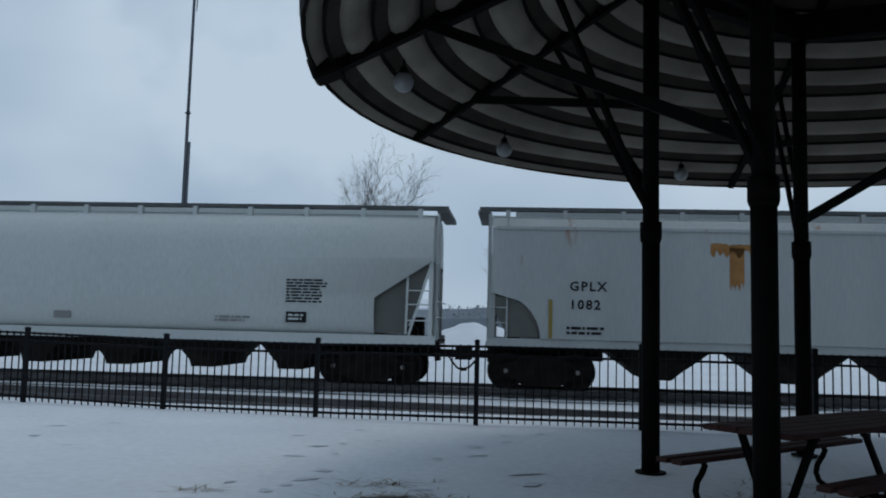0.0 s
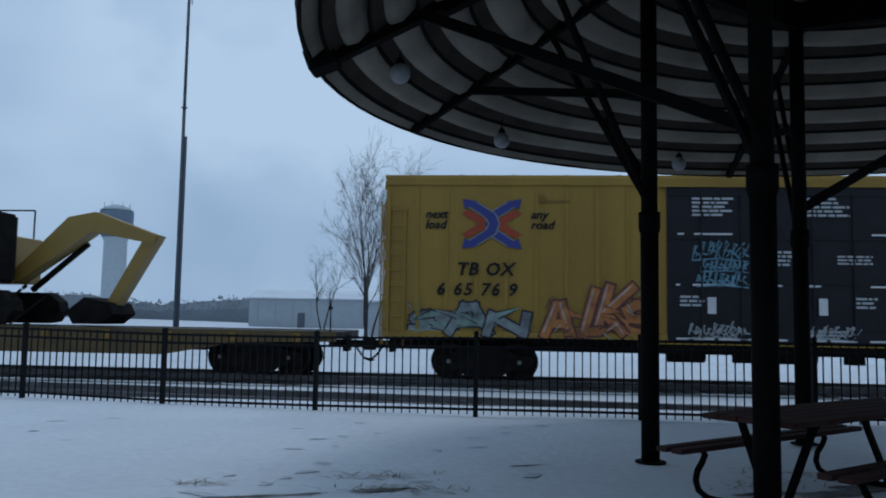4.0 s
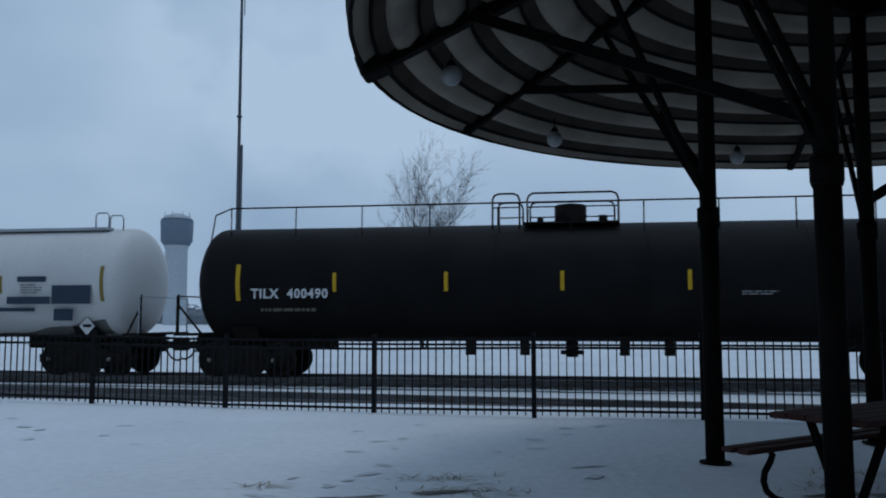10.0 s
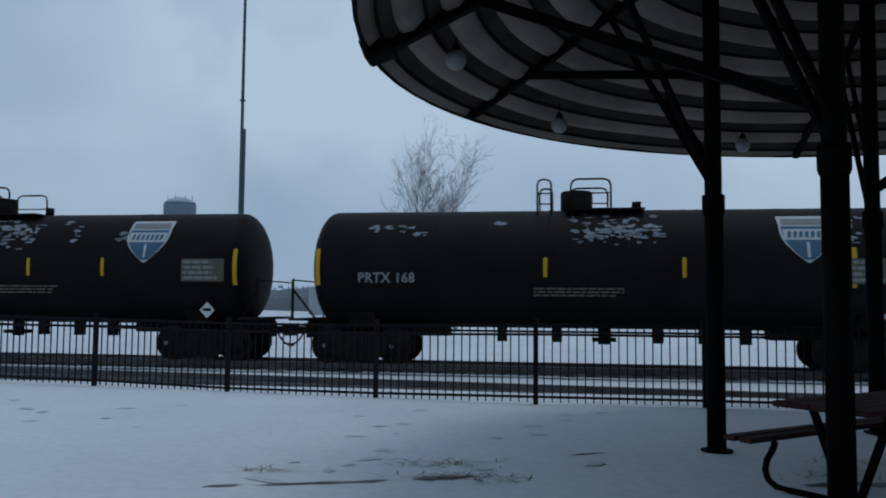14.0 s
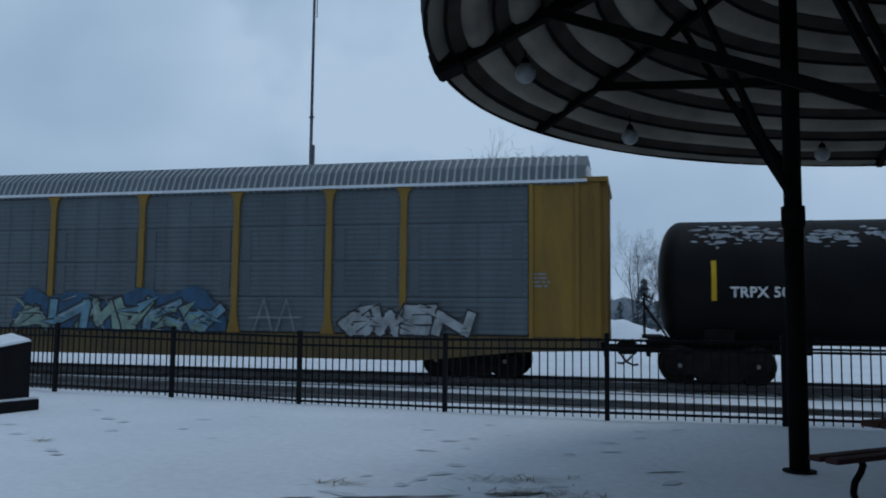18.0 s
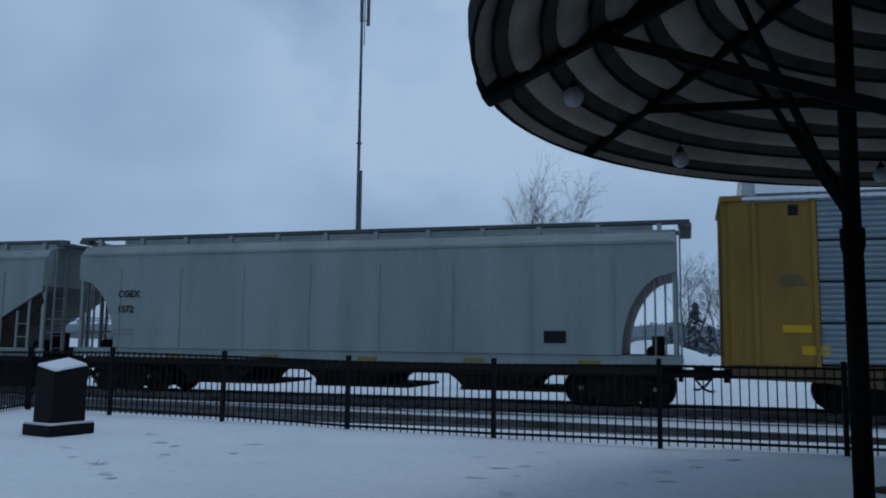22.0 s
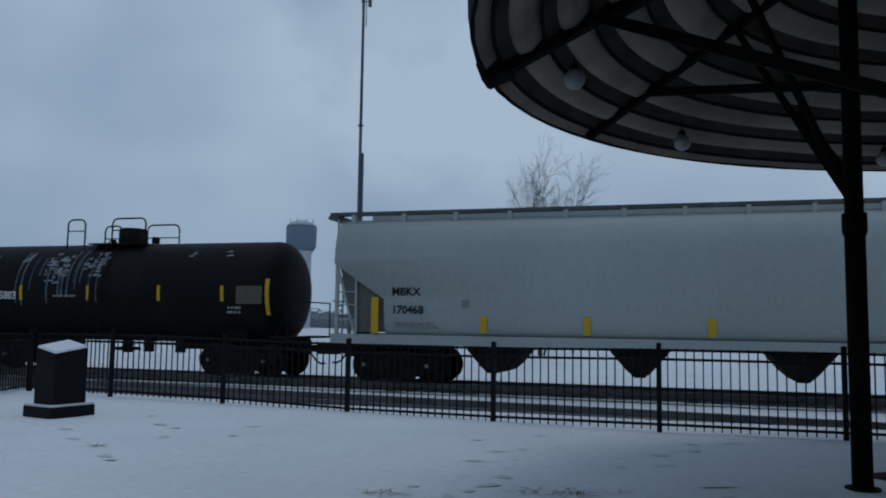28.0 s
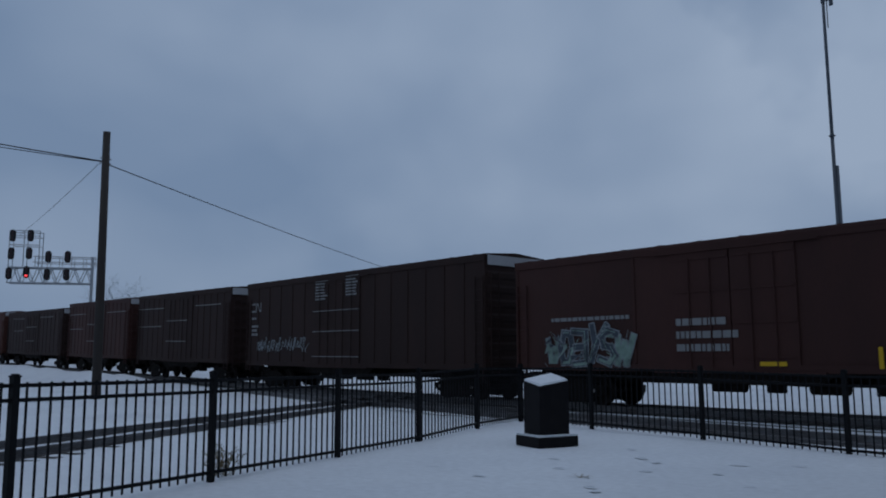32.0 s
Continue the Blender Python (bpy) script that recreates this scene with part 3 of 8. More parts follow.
# ---- picnic table ----
def picnic_table(m):
    t = thing("picnic_table", "dark red wooden picnic table with curved iron legs, two benches", "picnic table", at=m)
    for i in range(5):
        bm = bmesh.new()
        y = -0.37 + i * 0.15
        box(bm, 0, 2.6, y, y + 0.14, 0.70, 0.742)
        bmesh.ops.bevel(bm, geom=bm.edges[:], offset=0.006, segments=1, affect="EDGES")
        part("tabletop_plank", bm, WOOD_TABLE, t)
    for sgn in (-1, 1):
        for i in range(2):
            bm = bmesh.new()
            y = sgn * 0.66 - 0.14 + i * 0.145
            box(bm, -0.05, 2.7, y, y + 0.105, 0.405, 0.445)
            bmesh.ops.bevel(bm, geom=bm.edges[:], offset=0.006, segments=1, affect="EDGES")
            part("bench_plank", bm, WOOD_TABLE, t)
    for x in (0.38, 2.2):
        for sgn in (-1, 1):
            # S-curved leg under each bench
            bm = bmesh.new()
            pts = [(0.74, 0.402), (0.655, 0.395), (0.625, 0.36), (0.65, 0.30), (0.70, 0.22), (0.715, 0.14), (0.69, 0.07), (0.62, 0.03), (0.5, 0.022), (0.05, 0.022)]
            bent_tube(bm, [(x, sgn * ya, za) for ya, za in pts], 0.026)
            part("bench_leg", bm, IRON, t, "curved cast iron leg")
            bm = bmesh.new()
            beam(bm, (x, sgn * 0.30, 0.69), (x, sgn * 0.05, 0.03), 0.05, 0.045)
            part("table_leg", bm, IRON, t)
        bm = bmesh.new()
        beam(bm, (x, -0.33, 0.685), (x, 0.33, 0.685), 0.05, 0.03)
        part("crossbar", bm, IRON, t)
    return t


# ---- stone marker ----
def stone_marker(m):
    k = Matrix.Diagonal((0.82, 0.82, 1.05, 1))
    s = thing("stone_marker", "dark polished stone marker with slanted snowy top on a plinth", "monument", at=m @ k)
    bm = bmesh.new()
    box(bm, -0.46, 0.46, -0.40, 0.40, -0.05, 0.17)
    bmesh.ops.bevel(bm, geom=bm.edges[:], offset=0.012, segments=2, affect="EDGES")
    part("base", bm, GRANITE, s, "dark stone plinth")
    bm = bmesh.new()
    h0, h1 = 0.90, 1.06
    vs = [bm.verts.new(p) for p in ((-0.34, -0.28, 0.17), (0.34, -0.28, 0.17), (0.34, 0.28, 0.17), (-0.34, 0.28, 0.17),
                                    (-0.34, -0.28, h0), (0.34, -0.28, (h0 + h1) / 2), (0.34, 0.28, h1), (-0.34, 0.28, (h0 + h1) / 2))]
    for q in ((3, 2, 1, 0), (4, 5, 6, 7), (0, 1, 5, 4), (1, 2, 6, 5), (2, 3, 7, 6), (3, 0, 4, 7)):
        bm.faces.new([vs[i] for i in q])
    bmesh.ops.bevel(bm, geom=bm.edges[:], offset=0.01, segments=2, affect="EDGES")
    part("shaft", bm, GRANITE, s, "dark polished stone block")
    bm = bmesh.new()
    vs = []
    for dz in (0.004, 0.035):
        for x, y in ((-0.33, -0.27), (0.33, -0.27), (0.33, 0.27), (-0.33, 0.27)):
            vs.append(bm.verts.new((x * (1 if dz < 0.01 else 0.93), y * (1 if dz < 0.01 else 0.93), h0 + ((y + 0.28) / 0.56 + (x + 0.34) / 0.68) / 2 * (h1 - h0) + dz)))
    for q in ((0, 1, 5, 4), (1, 2, 6, 5), (2, 3, 7, 6), (3, 0, 4, 7), (4, 5, 6, 7)):
        bm.faces.new([vs[i] for i in q])
    part("snow_cap", bm, SNOW, s, "snow on the slanted top")
    bm = bmesh.new()
    for x0, x1, y0, y1 in ((-0.45, 0.45, -0.39, -0.29), (-0.45, -0.35, -0.29, 0.39), (0.35, 0.45, -0.29, 0.39)):
        box(bm, x0, x1, y0, y1, 0.165, 0.19)
    part("snow_ledge", bm, SNOW, s, "snow on the plinth")
    return s


# ---- mast ----
def radio_mast(x, y):
    t = thing("radio_mast", "tall slender grey steel communications mast", "mast", at=pose(x, y, -0.5))
    bm = bmesh.new()
    tube(bm, (0, 0, 0), (0, 0, MAST_JOINT), 0.17, 14, 0.155)
    part("lower_tube", bm, MAST_STEEL, t)
    bm = bmesh.new()
    tube(bm, (0.275, 0, 0), (0.275, 0, MAST_STEP), 0.125, 12)
    tube(bm, (0.275, 0, MAST_STEP), (0.275, 0, MAST_STEP + 0.08), 0.125, 12, 0.06)
    part("cable_duct", bm, MAST_STEEL, t)
    bm = bmesh.new()
    tube(bm, (0, 0, MAST_JOINT), (0, 0, MAST_TOP), 0.15, 14, 0.13)
    part("upper_tube", bm, MAST_STEEL, t)
    bm = bmesh.new()
    tube(bm, (0, 0, MAST_JOINT - 0.05), (0, 0, MAST_JOINT + 0.05), 0.28, 16)
    part("joint_collar", bm, MAST_STEEL, t)
    for dx, low in ((0.02, MAST_TOP - 2.2), (0.72, MAST_TOP - 2.6)):
        bm = bmesh.new()
        box(bm, dx - 0.16, dx + 0.16, -0.22, -0.06, low, MAST_TOP + 0.4)
        tube(bm, (0, 0, low + 0.7), (dx, -0.1, low + 0.5), 0.05, 6)
        part("antenna", bm, MAST_STEEL, t, "flat panel antenna")
    bm = bmesh.new()
    tube(bm, (0.3, 0, MAST_TOP - 4.6), (0.3, 0, MAST_TOP + 0.8), 0.05, 6)
    part("whip", bm, MAST_STEEL, t)
    return t


pavilion()
make_fence("track_fence", FENCE_A, "black steel picket fence along the tracks, panels sagging with the ground")
make_fence("side_fence", FENCE_B, "black steel picket fence running back from the corner")
stone_marker(pose(*MARKER, -0.02, 0, 0, MARKER_TURN))
picnic_table(pose(*TABLE, 0, 0, 0, TABLE_TURN))
radio_mast(*MAST)


# ---- unseen wall and roof, added behind the camera to block light ----
SHADE_WALL_BROWN = mat("shade_wall_brown", (0.10, 0.055, 0.042), 0.9, second=(0.065, 0.04, 0.033), amount=0.6, scale=1.2, fine=14, bump=0.01)
bm = bmesh.new()
box(bm, 0.5, 20.0, -16.0, -3.4, -0.4, 8.2)
prism_x(bm, [(-16.8, 8.2), (-2.6, 8.2), (-2.6, 8.45), (-9.7, 12.5), (-16.8, 8.45)], -0.3, 21.0)
tagged(new("unseen_shade_wall", mesh_of("unseen_shade_wall", bm, SHADE_WALL_BROWN)), "unseen brown wall with a pitched roof, added to shade the pavilion", "wall", kind="structure")


# ---- train: materials ----
UNDER = mat("underframe_grime", (0.009, 0.008, 0.0075), 0.9, second=(0.026, 0.022, 0.019), amount=0.5, scale=3, fine=40, bump=0.008, spec=0.08)
WHEEL = mat("wheel_steel", (0.011, 0.009, 0.008), 0.8, second=(0.028, 0.022, 0.019), amount=0.5, scale=4, fine=40, bump=0.004, spec=0.2)
BEARING = mat("bearing_cap", (0.16, 0.15, 0.14), 0.6, bump=0.0)
GREY_STREAK = mat("streaked_grey_car_paint", (0.255, 0.285, 0.28), 0.65, second=(0.165, 0.185, 0.18), amount=0.7, scale=1.1, fine=18, bump=0.0, stretch_z=0.12, spec=0.3)
GREY_RUST = mat("grey_car_paint_with_rust", (0.33, 0.35, 0.345), 0.65, second=(0.26, 0.28, 0.28), amount=0.6, scale=0.8, fine=18, bump=0.0, stretch_z=0.15, spec=0.3,
                speck=(0.20, 0.095, 0.035), speck_amount=0.05, speck_scale=1.2)
PALE_CAR = mat("pale_grey_car_paint", (0.48, 0.51, 0.50), 0.6, second=(0.42, 0.45, 0.44), amount=0.5, scale=0.4, fine=18, bump=0.0, stretch_z=0.3, spec=0.3)
DULL_PALE = mat("dull_pale_car_paint", (0.33, 0.365, 0.355), 0.6, second=(0.27, 0.30, 0.295), amount=0.5, scale=0.4, fine=18, bump=0.0, stretch_z=0.3, spec=0.3)
SILL_GRIME = mat("grimy_yellow_sill", (0.10, 0.066, 0.018), 0.8, second=(0.045, 0.033, 0.018), amount=0.8, scale=1.4, fine=20, bump=0.0)
SKIRT = mat("brown_skirt_grime", (0.03, 0.023, 0.018), 0.9, second=(0.014, 0.011, 0.009), amount=0.7, scale=1.5, fine=20, bump=0.0, spec=0.1)
SLOPE = mat("darker_slope_sheet", (0.105, 0.107, 0.098), 0.7, second=(0.06, 0.06, 0.054), amount=0.6, scale=1.0, fine=20, bump=0.0)
DARK_TOP = mat("roof_walk_steel", (0.05, 0.055, 0.055), 0.7, second=(0.11, 0.11, 0.11), amount=0.5, scale=3, fine=40, bump=0.0)
YELLOW = mat("yellow_car_paint", (0.275, 0.172, 0.027), 0.55, second=(0.20, 0.122, 0.022), amount=0.6, scale=0.9, fine=20, bump=0.0, stretch_z=0.25, spec=0.3)
YELLOW_DIM = mat("soiled_yellow_paint", (0.235, 0.14, 0.022), 0.65, second=(0.115, 0.07, 0.018), amount=0.7, scale=1.2, fine=20, bump=0.0, stretch_z=0.25, spec=0.3)
BLACK_DOOR = mat("black_door_paint", (0.0105, 0.0100, 0.013), 0.6, second=(0.019, 0.018, 0.022), amount=0.5, scale=2, fine=20, bump=0.0, spec=0.25)
TANK_BLACK = mat("black_tank_paint", (0.0055, 0.0052, 0.0056), 0.6, second=(0.012, 0.011, 0.011), amount=0.6, scale=0.8, fine=20, bump=0.0, spec=0.09)
TANK_WHITE = mat("white_tank_paint", (0.58, 0.57, 0.56), 0.5, second=(0.47, 0.46, 0.45), amount=0.5, scale=0.6, fine=20, bump=0.0, spec=0.3)
OLD_WHITE = mat("weathered_pale_paint", (0.225, 0.245, 0.205), 0.75, second=(0.145, 0.145, 0.115), amount=0.7, scale=1.2, fine=20, bump=0.0, stretch_z=0.18, spec=0.25,
                speck=(0.15, 0.065, 0.03), speck_amount=0.25, speck_scale=1.3)
OLD_DOOR = mat("weathered_door_paint", (0.115, 0.115, 0.105), 0.8, second=(0.06, 0.046, 0.038), amount=0.8, scale=1.6, fine=20, bump=0.0, stretch_z=0.4, spec=0.25,
               speck=(0.12, 0.05, 0.025), speck_amount=0.3, speck_scale=1.6)
BLUE_GREY = mat("blue_grey_patch", (0.175, 0.205, 0.215), 0.7, second=(0.14, 0.165, 0.17), amount=0.5, scale=1.2, fine=20, bump=0.0)
BROWN = mat("boxcar_brown", (0.050, 0.020, 0.016), 0.7, second=(0.030, 0.014, 0.012), amount=0.6, scale=0.8, fine=20, bump=0.0, stretch_z=0.25, spec=0.2)
DARK_BROWN = mat("dark_boxcar_brown", (0.030, 0.0155, 0.0125), 0.75, second=(0.020, 0.0115, 0.010), amount=0.6, scale=0.8, fine=20, bump=0.0, stretch_z=0.25, spec=0.2)
RED_BROWN = mat("oxide_red", (0.068, 0.024, 0.017), 0.7, second=(0.045, 0.018, 0.014), amount=0.6, scale=0.8, fine=20, bump=0.0, stretch_z=0.25, spec=0.2)
RACK_GREY = mat("galvanised_rack_panel", (0.105, 0.125, 0.138), 0.6, metal=0.1, second=(0.065, 0.08, 0.09), amount=0.7, scale=0.9, fine=14, bump=0.0, stretch_z=0.25, spec=0.3, per_object=0.08)
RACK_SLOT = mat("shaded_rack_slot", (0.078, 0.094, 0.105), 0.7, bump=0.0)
LEDGE = mat("pale_ledge", (0.34, 0.38, 0.41), 0.7, second=(0.21, 0.25, 0.28), amount=0.8, scale=1.5, fine=20, bump=0.0)
RACK_PALE = mat("bright_rack_panel", (0.215, 0.27, 0.305), 0.5, metal=0.1, second=(0.15, 0.195, 0.225), amount=0.6, scale=0.9, fine=14, bump=0.0, spec=0.35, per_object=0.08)
ROOF_GALV = mat("galvanised_car_roof", (0.25, 0.28, 0.30), 0.55, metal=0.2, second=(0.50, 0.53, 0.56), amount=0.8, scale=0.5, fine=14, bump=0.0)
WHITE_MARK = flat_paint("white_lettering", (0.60, 0.60, 0.60))
GREY_MARK = flat_paint("faded_lettering", (0.22, 0.22, 0.22))
DIM_MARK = flat_paint("dim_lettering", (0.10, 0.095, 0.07))
DOOR_MARK = flat_paint("door_lettering", (0.42, 0.43, 0.44))
BLACK_MARK = flat_paint("black_lettering", (0.01, 0.011, 0.013))
YELLOW_MARK = flat_paint("yellow_reflector", (0.52, 0.33, 0.015))
OCHRE_MARK = flat_paint("ochre_reflector", (0.22, 0.17, 0.045))
BLUE_MARK = flat_paint("blue_marking", (0.05, 0.055, 0.20))
RED_MARK = flat_paint("red_marking", (0.30, 0.06, 0.03))
NAVY_MARK = flat_paint("navy_marking", (0.035, 0.05, 0.075))
SPRAY = {k: mat("spray_" + k, v, 0.6, second=tuple(c * 0.4 for c in v), amount=0.85, scale=3.5, fine=25, bump=0.0, speck=tuple(c * 0.12 + 0.015 for c in v), speck_amount=0.12, speck_scale=3.5) for k, v in {
    "white": (0.33, 0.35, 0.36), "black": (0.015, 0.015, 0.018), "blue": (0.022, 0.075, 0.15), "sky": (0.13, 0.25, 0.32), "red": (0.17, 0.045, 0.038), "pink": (0.25, 0.17, 0.17),
    "orange": (0.38, 0.14, 0.03), "green": (0.030, 0.085, 0.026), "mint": (0.20, 0.29, 0.24), "grey": (0.20, 0.22, 0.23), "maroon": (0.10, 0.03, 0.03), "yellow": (0.42, 0.36, 0.05), "lime": (0.19, 0.25, 0.07), "azure": (0.035, 0.13, 0.29), "violet": (0.035, 0.028, 0.06), "dusk": (0.04, 0.052, 0.07)}.items()}


# ---- train: shared small parts ----
def side_frame_mesh():
    bm = bmesh.new()
    out = [(-1.22, 0.58), (-1.20, 0.36), (-0.98, 0.30), (-0.66, 0.26), (-0.46, 0.09), (0.46, 0.09), (0.66, 0.26), (0.98, 0.30), (1.20, 0.36), (1.22, 0.58), (0.86, 0.62), (0.42, 0.84), (-0.42, 0.84), (-0.86, 0.62)]
    prism(bm, out, -0.08, 0.08)
    for x in (-0.89, 0.89):
        tube(bm, (x, -0.16, 0.46), (x, 0.0, 0.46), 0.11, 10)
        tube(bm, (x, -0.175, 0.46), (x, -0.16, 0.46), 0.055, 8, mi=1)
    return mesh_of("side_frame", bm, UNDER, BEARING)


def wheel_mesh():
    bm = bmesh.new()
    seg = 28
    prof = [(0.06, -0.09), (0.16, -0.07), (0.40, -0.03), (0.42, -0.07), (0.457, -0.07), (0.462, 0.02), (0.485, 0.035), (0.485, 0.065), (0.40, 0.065), (0.06, 0.09)]
    rings = [[bm.verts.new((r * math.cos(2 * math.pi * i / seg), y, 0.457 + r * math.sin(2 * math.pi * i / seg))) for i in range(seg)] for r, y in prof]
    for a, b in zip(rings, rings[1:]):
        for i in range(seg):
            bm.faces.new((a[i], a[(i + 1) % seg], b[(i + 1) % seg], b[i])).smooth = True
    bm.faces.new(rings[0])
    bm.faces.new(rings[-1][::-1])
    return mesh_of("wheel", bm, WHEEL)


def bolster_mesh():
    bm = bmesh.new()
    box(bm, -0.22, 0.22, -1.05, 1.05, 0.45, 0.80)
    box(bm, -0.3, 0.3, -0.35, 0.35, 0.80, 0.98)
    for y in (-1.0, 1.0):
        for x in (-0.2, 0, 0.2):
            tube(bm, (x, y, 0.22), (x, y, 0.5), 0.07, 8)
    return mesh_of("truck", bm, UNDER)


def axle_mesh():
    bm = bmesh.new()
    tube(bm, (0, -0.95, 0.457), (0, 0.95, 0.457), 0.08, 10)
    return mesh_of("axle", bm, WHEEL)


def coupler_mesh():
    bm = bmesh.new()
    box(bm, -0.5, 0.48, -0.09, 0.09, 0.72, 0.92)
    prism(bm, [(0.45, 0.66), (0.72, 0.66), (0.76, 0.74), (0.76, 0.94), (0.7, 0.99), (0.45, 0.99)], -0.17, 0.14)
    box(bm, -0.08, 0.04, -0.28, 0.28, 0.62, 1.04)
    return mesh_of("coupler", bm, UNDER)


def hose_mesh():
    bm = bmesh.new()
    pts = [(0.1, 0.85), (0.28, 0.78), (0.40, 0.60), (0.52, 0.46), (0.66, 0.40), (0.78, 0.42)]
    bent_tube(bm, [(x, -0.34, z) for x, z in pts], 0.028, 6)
    return mesh_of("air_hose", bm, UNDER)


SIDE_FRAME, WHEEL_ME, BOLSTER, AXLE, COUPLER, HOSE = side_frame_mesh(), wheel_mesh(), bolster_mesh(), axle_mesh(), coupler_mesh(), hose_mesh()


def running_gear(car, x_truck, half):
    """Two trucks with their wheels, and a coupler and hose at each end."""
    for x in (-x_truck, x_truck):
        t = share("truck", BOLSTER, car, pose(x, 0, 0))
        share("side_frame", SIDE_FRAME, t, pose(0, -1.0, 0))
        share("side_frame", SIDE_FRAME, t, pose(0, 1.0, 0, 0, 0, 180))
        for dx in (-0.89, 0.89):
            share("axle", AXLE, t, pose(dx, 0, 0))
            share("wheel", WHEEL_ME, t, pose(dx, -0.75, 0))
            share("wheel", WHEEL_ME, t, pose(dx, 0.75, 0, 0, 0, 180))
    for s in (-1, 1):
        turn = 0 if s > 0 else 180
        share("coupler", COUPLER, car, pose(s * half, 0, 0, 0, 0, turn))
        share("air_hose", HOSE, car, pose(s * half, 0, 0, 0, 0, turn))


def brake_gear(car, x0, n=3):
    """Tank, valve and levers hung under the floor."""
    for i in range(n):
        bm = bmesh.new()
        x = x0 + i * 1.35
        if i % 2 == 0:
            tube(bm, (x - 0.45, -0.75, 0.72), (x + 0.45, -0.75, 0.72), 0.19, 12)
        else:
            box(bm, x - 0.2, x + 0.2, -0.95, -0.65, 0.55, 0.95)
            tube(bm, (x - 0.9, -0.8, 0.8), (x + 0.9, -0.8, 0.74), 0.025, 6)
        part("brake_reservoir" if i % 2 == 0 else "brake_valve", bm, UNDER, car)


def ladder_mesh(h, w=0.42, mat_=None, step=0.38):
    bm = bmesh.new()
    for x in (-w / 2, w / 2):
        box(bm, x - 0.02, x + 0.02, -0.02, 0.02, 0, h)
    z = 0.12
    while z < h:
        tube(bm, (-w / 2, 0, z), (w / 2, 0, z), 0.014, 6)
        z += step
    return mesh_of("ladder", bm, mat_ or UNDER)


def lettering(parent, text, x, z, size, y, material, slant=0.0, label="lettering", spacing=1.0):
    """Words, painted on the side that faces the camera; x, z: the lower left corner."""
    c = bpy.data.curves.new("lettering", "FONT")
    c.body, c.size, c.shear, c.space_character, c.offset = text, size / 0.72, slant, spacing, 0.036 * size
    c.resolution_u = 2
    tmp = bpy.data.objects.new("lettering", c)
    me = bpy.data.meshes.new_from_object(tmp)
    bpy.data.objects.remove(tmp)
    bpy.data.curves.remove(c)
    me.materials.clear()
    me.materials.append(material)
    return share("lettering", me, parent, pose(x, y, z, 90, 0, 0), label)


def bars(parent, x0, x1, z0, z1, rows, y, material, ragged=0.3, label="small stencilled lettering"):
    """Unreadable stencil lines."""
    bm = bmesh.new()
    for i in range(rows):
        za = z1 - (z1 - z0) * (i + 0.2) / rows
        zb = z1 - (z1 - z0) * (i + 0.75) / rows
        xa = x0
        end = x1 - (x1 - x0) * ragged * random.random()
        while xa < end - 0.02:
            w = min(random.uniform(0.06, 0.3), end - xa)
            box(bm, xa, xa + w, y - 0.003, y, zb, za)
            xa += w + 0.04
    if bm.faces:
        return part("lettering", bm, material, parent, label, kind="stuff")
    bm.free()


def plate(parent, x0, x1, z0, z1, y, material, name="plate", label=""):
    bm = bmesh.new()
    box(bm, x0, x1, y - 0.008, y, z0, z1)
    return part(name, bm, material, parent, label)


def poly(bm, pts, y, mi):
    vs = [bm.verts.new((x, y, z)) for x, z in pts]
    bm.faces.new(vs).material_index = mi


def stroke(bm, xa, za, xb, zb, t, y, mi=0):
    """A painted bar of width t on the side, with square ends."""
    d = math.hypot(xb - xa, zb - za) or 1
    ux, uz = (xb - xa) / d * t / 2, (zb - za) / d * t / 2
    poly(bm, [(xa - ux - uz, za - uz + ux), (xa - ux + uz, za - uz - ux), (xb + ux + uz, zb + uz - ux), (xb + ux - uz, zb + uz + ux)], y, mi)


# strokes of letter-like shapes in a unit cell, none of them spelling anything
SHAPES = {
    "peak": [[(0, 0), (0.35, 1), (0.6, 1), (1, 0)], [(0.2, 0.38), (0.8, 0.38)]],
    "hook": [[(1, 0.85), (0.3, 1), (0, 0.75), (0.25, 0.52), (0.8, 0.45), (1, 0.2), (0.6, 0), (0, 0.1)]],
    "zigzag": [[(0, 1), (0.22, 0), (0.5, 0.75), (0.78, 0), (1, 1)]],
    "comb": [[(0.9, 1), (0.05, 0.95), (0, 0.05), (0.95, 0)], [(0.05, 0.5), (0.75, 0.52)]],
    "loop": [[(0.25, 0), (0, 0.5), (0.25, 1), (0.75, 1), (1, 0.5), (0.75, 0), (0.25, 0)]],
    "kick": [[(0, 0), (0.05, 1)], [(0.95, 1), (0.1, 0.45), (1, 0)]],
    "table": [[(0, 0.93), (1, 1)], [(0.52, 0.95), (0.42, 0)]],
    "flash": [[(0, 0), (0.05, 1), (0.9, 0.02), (1, 1)]],
    "fork": [[(0, 1), (0.45, 0.5), (1, 1)], [(0.45, 0.5), (0.35, 0)]],
    "bow": [[(0, 0), (0.02, 1), (0.75, 0.95), (0.95, 0.72), (0.7, 0.5), (0.1, 0.45)], [(0.45, 0.48), (1, 0)]],
}


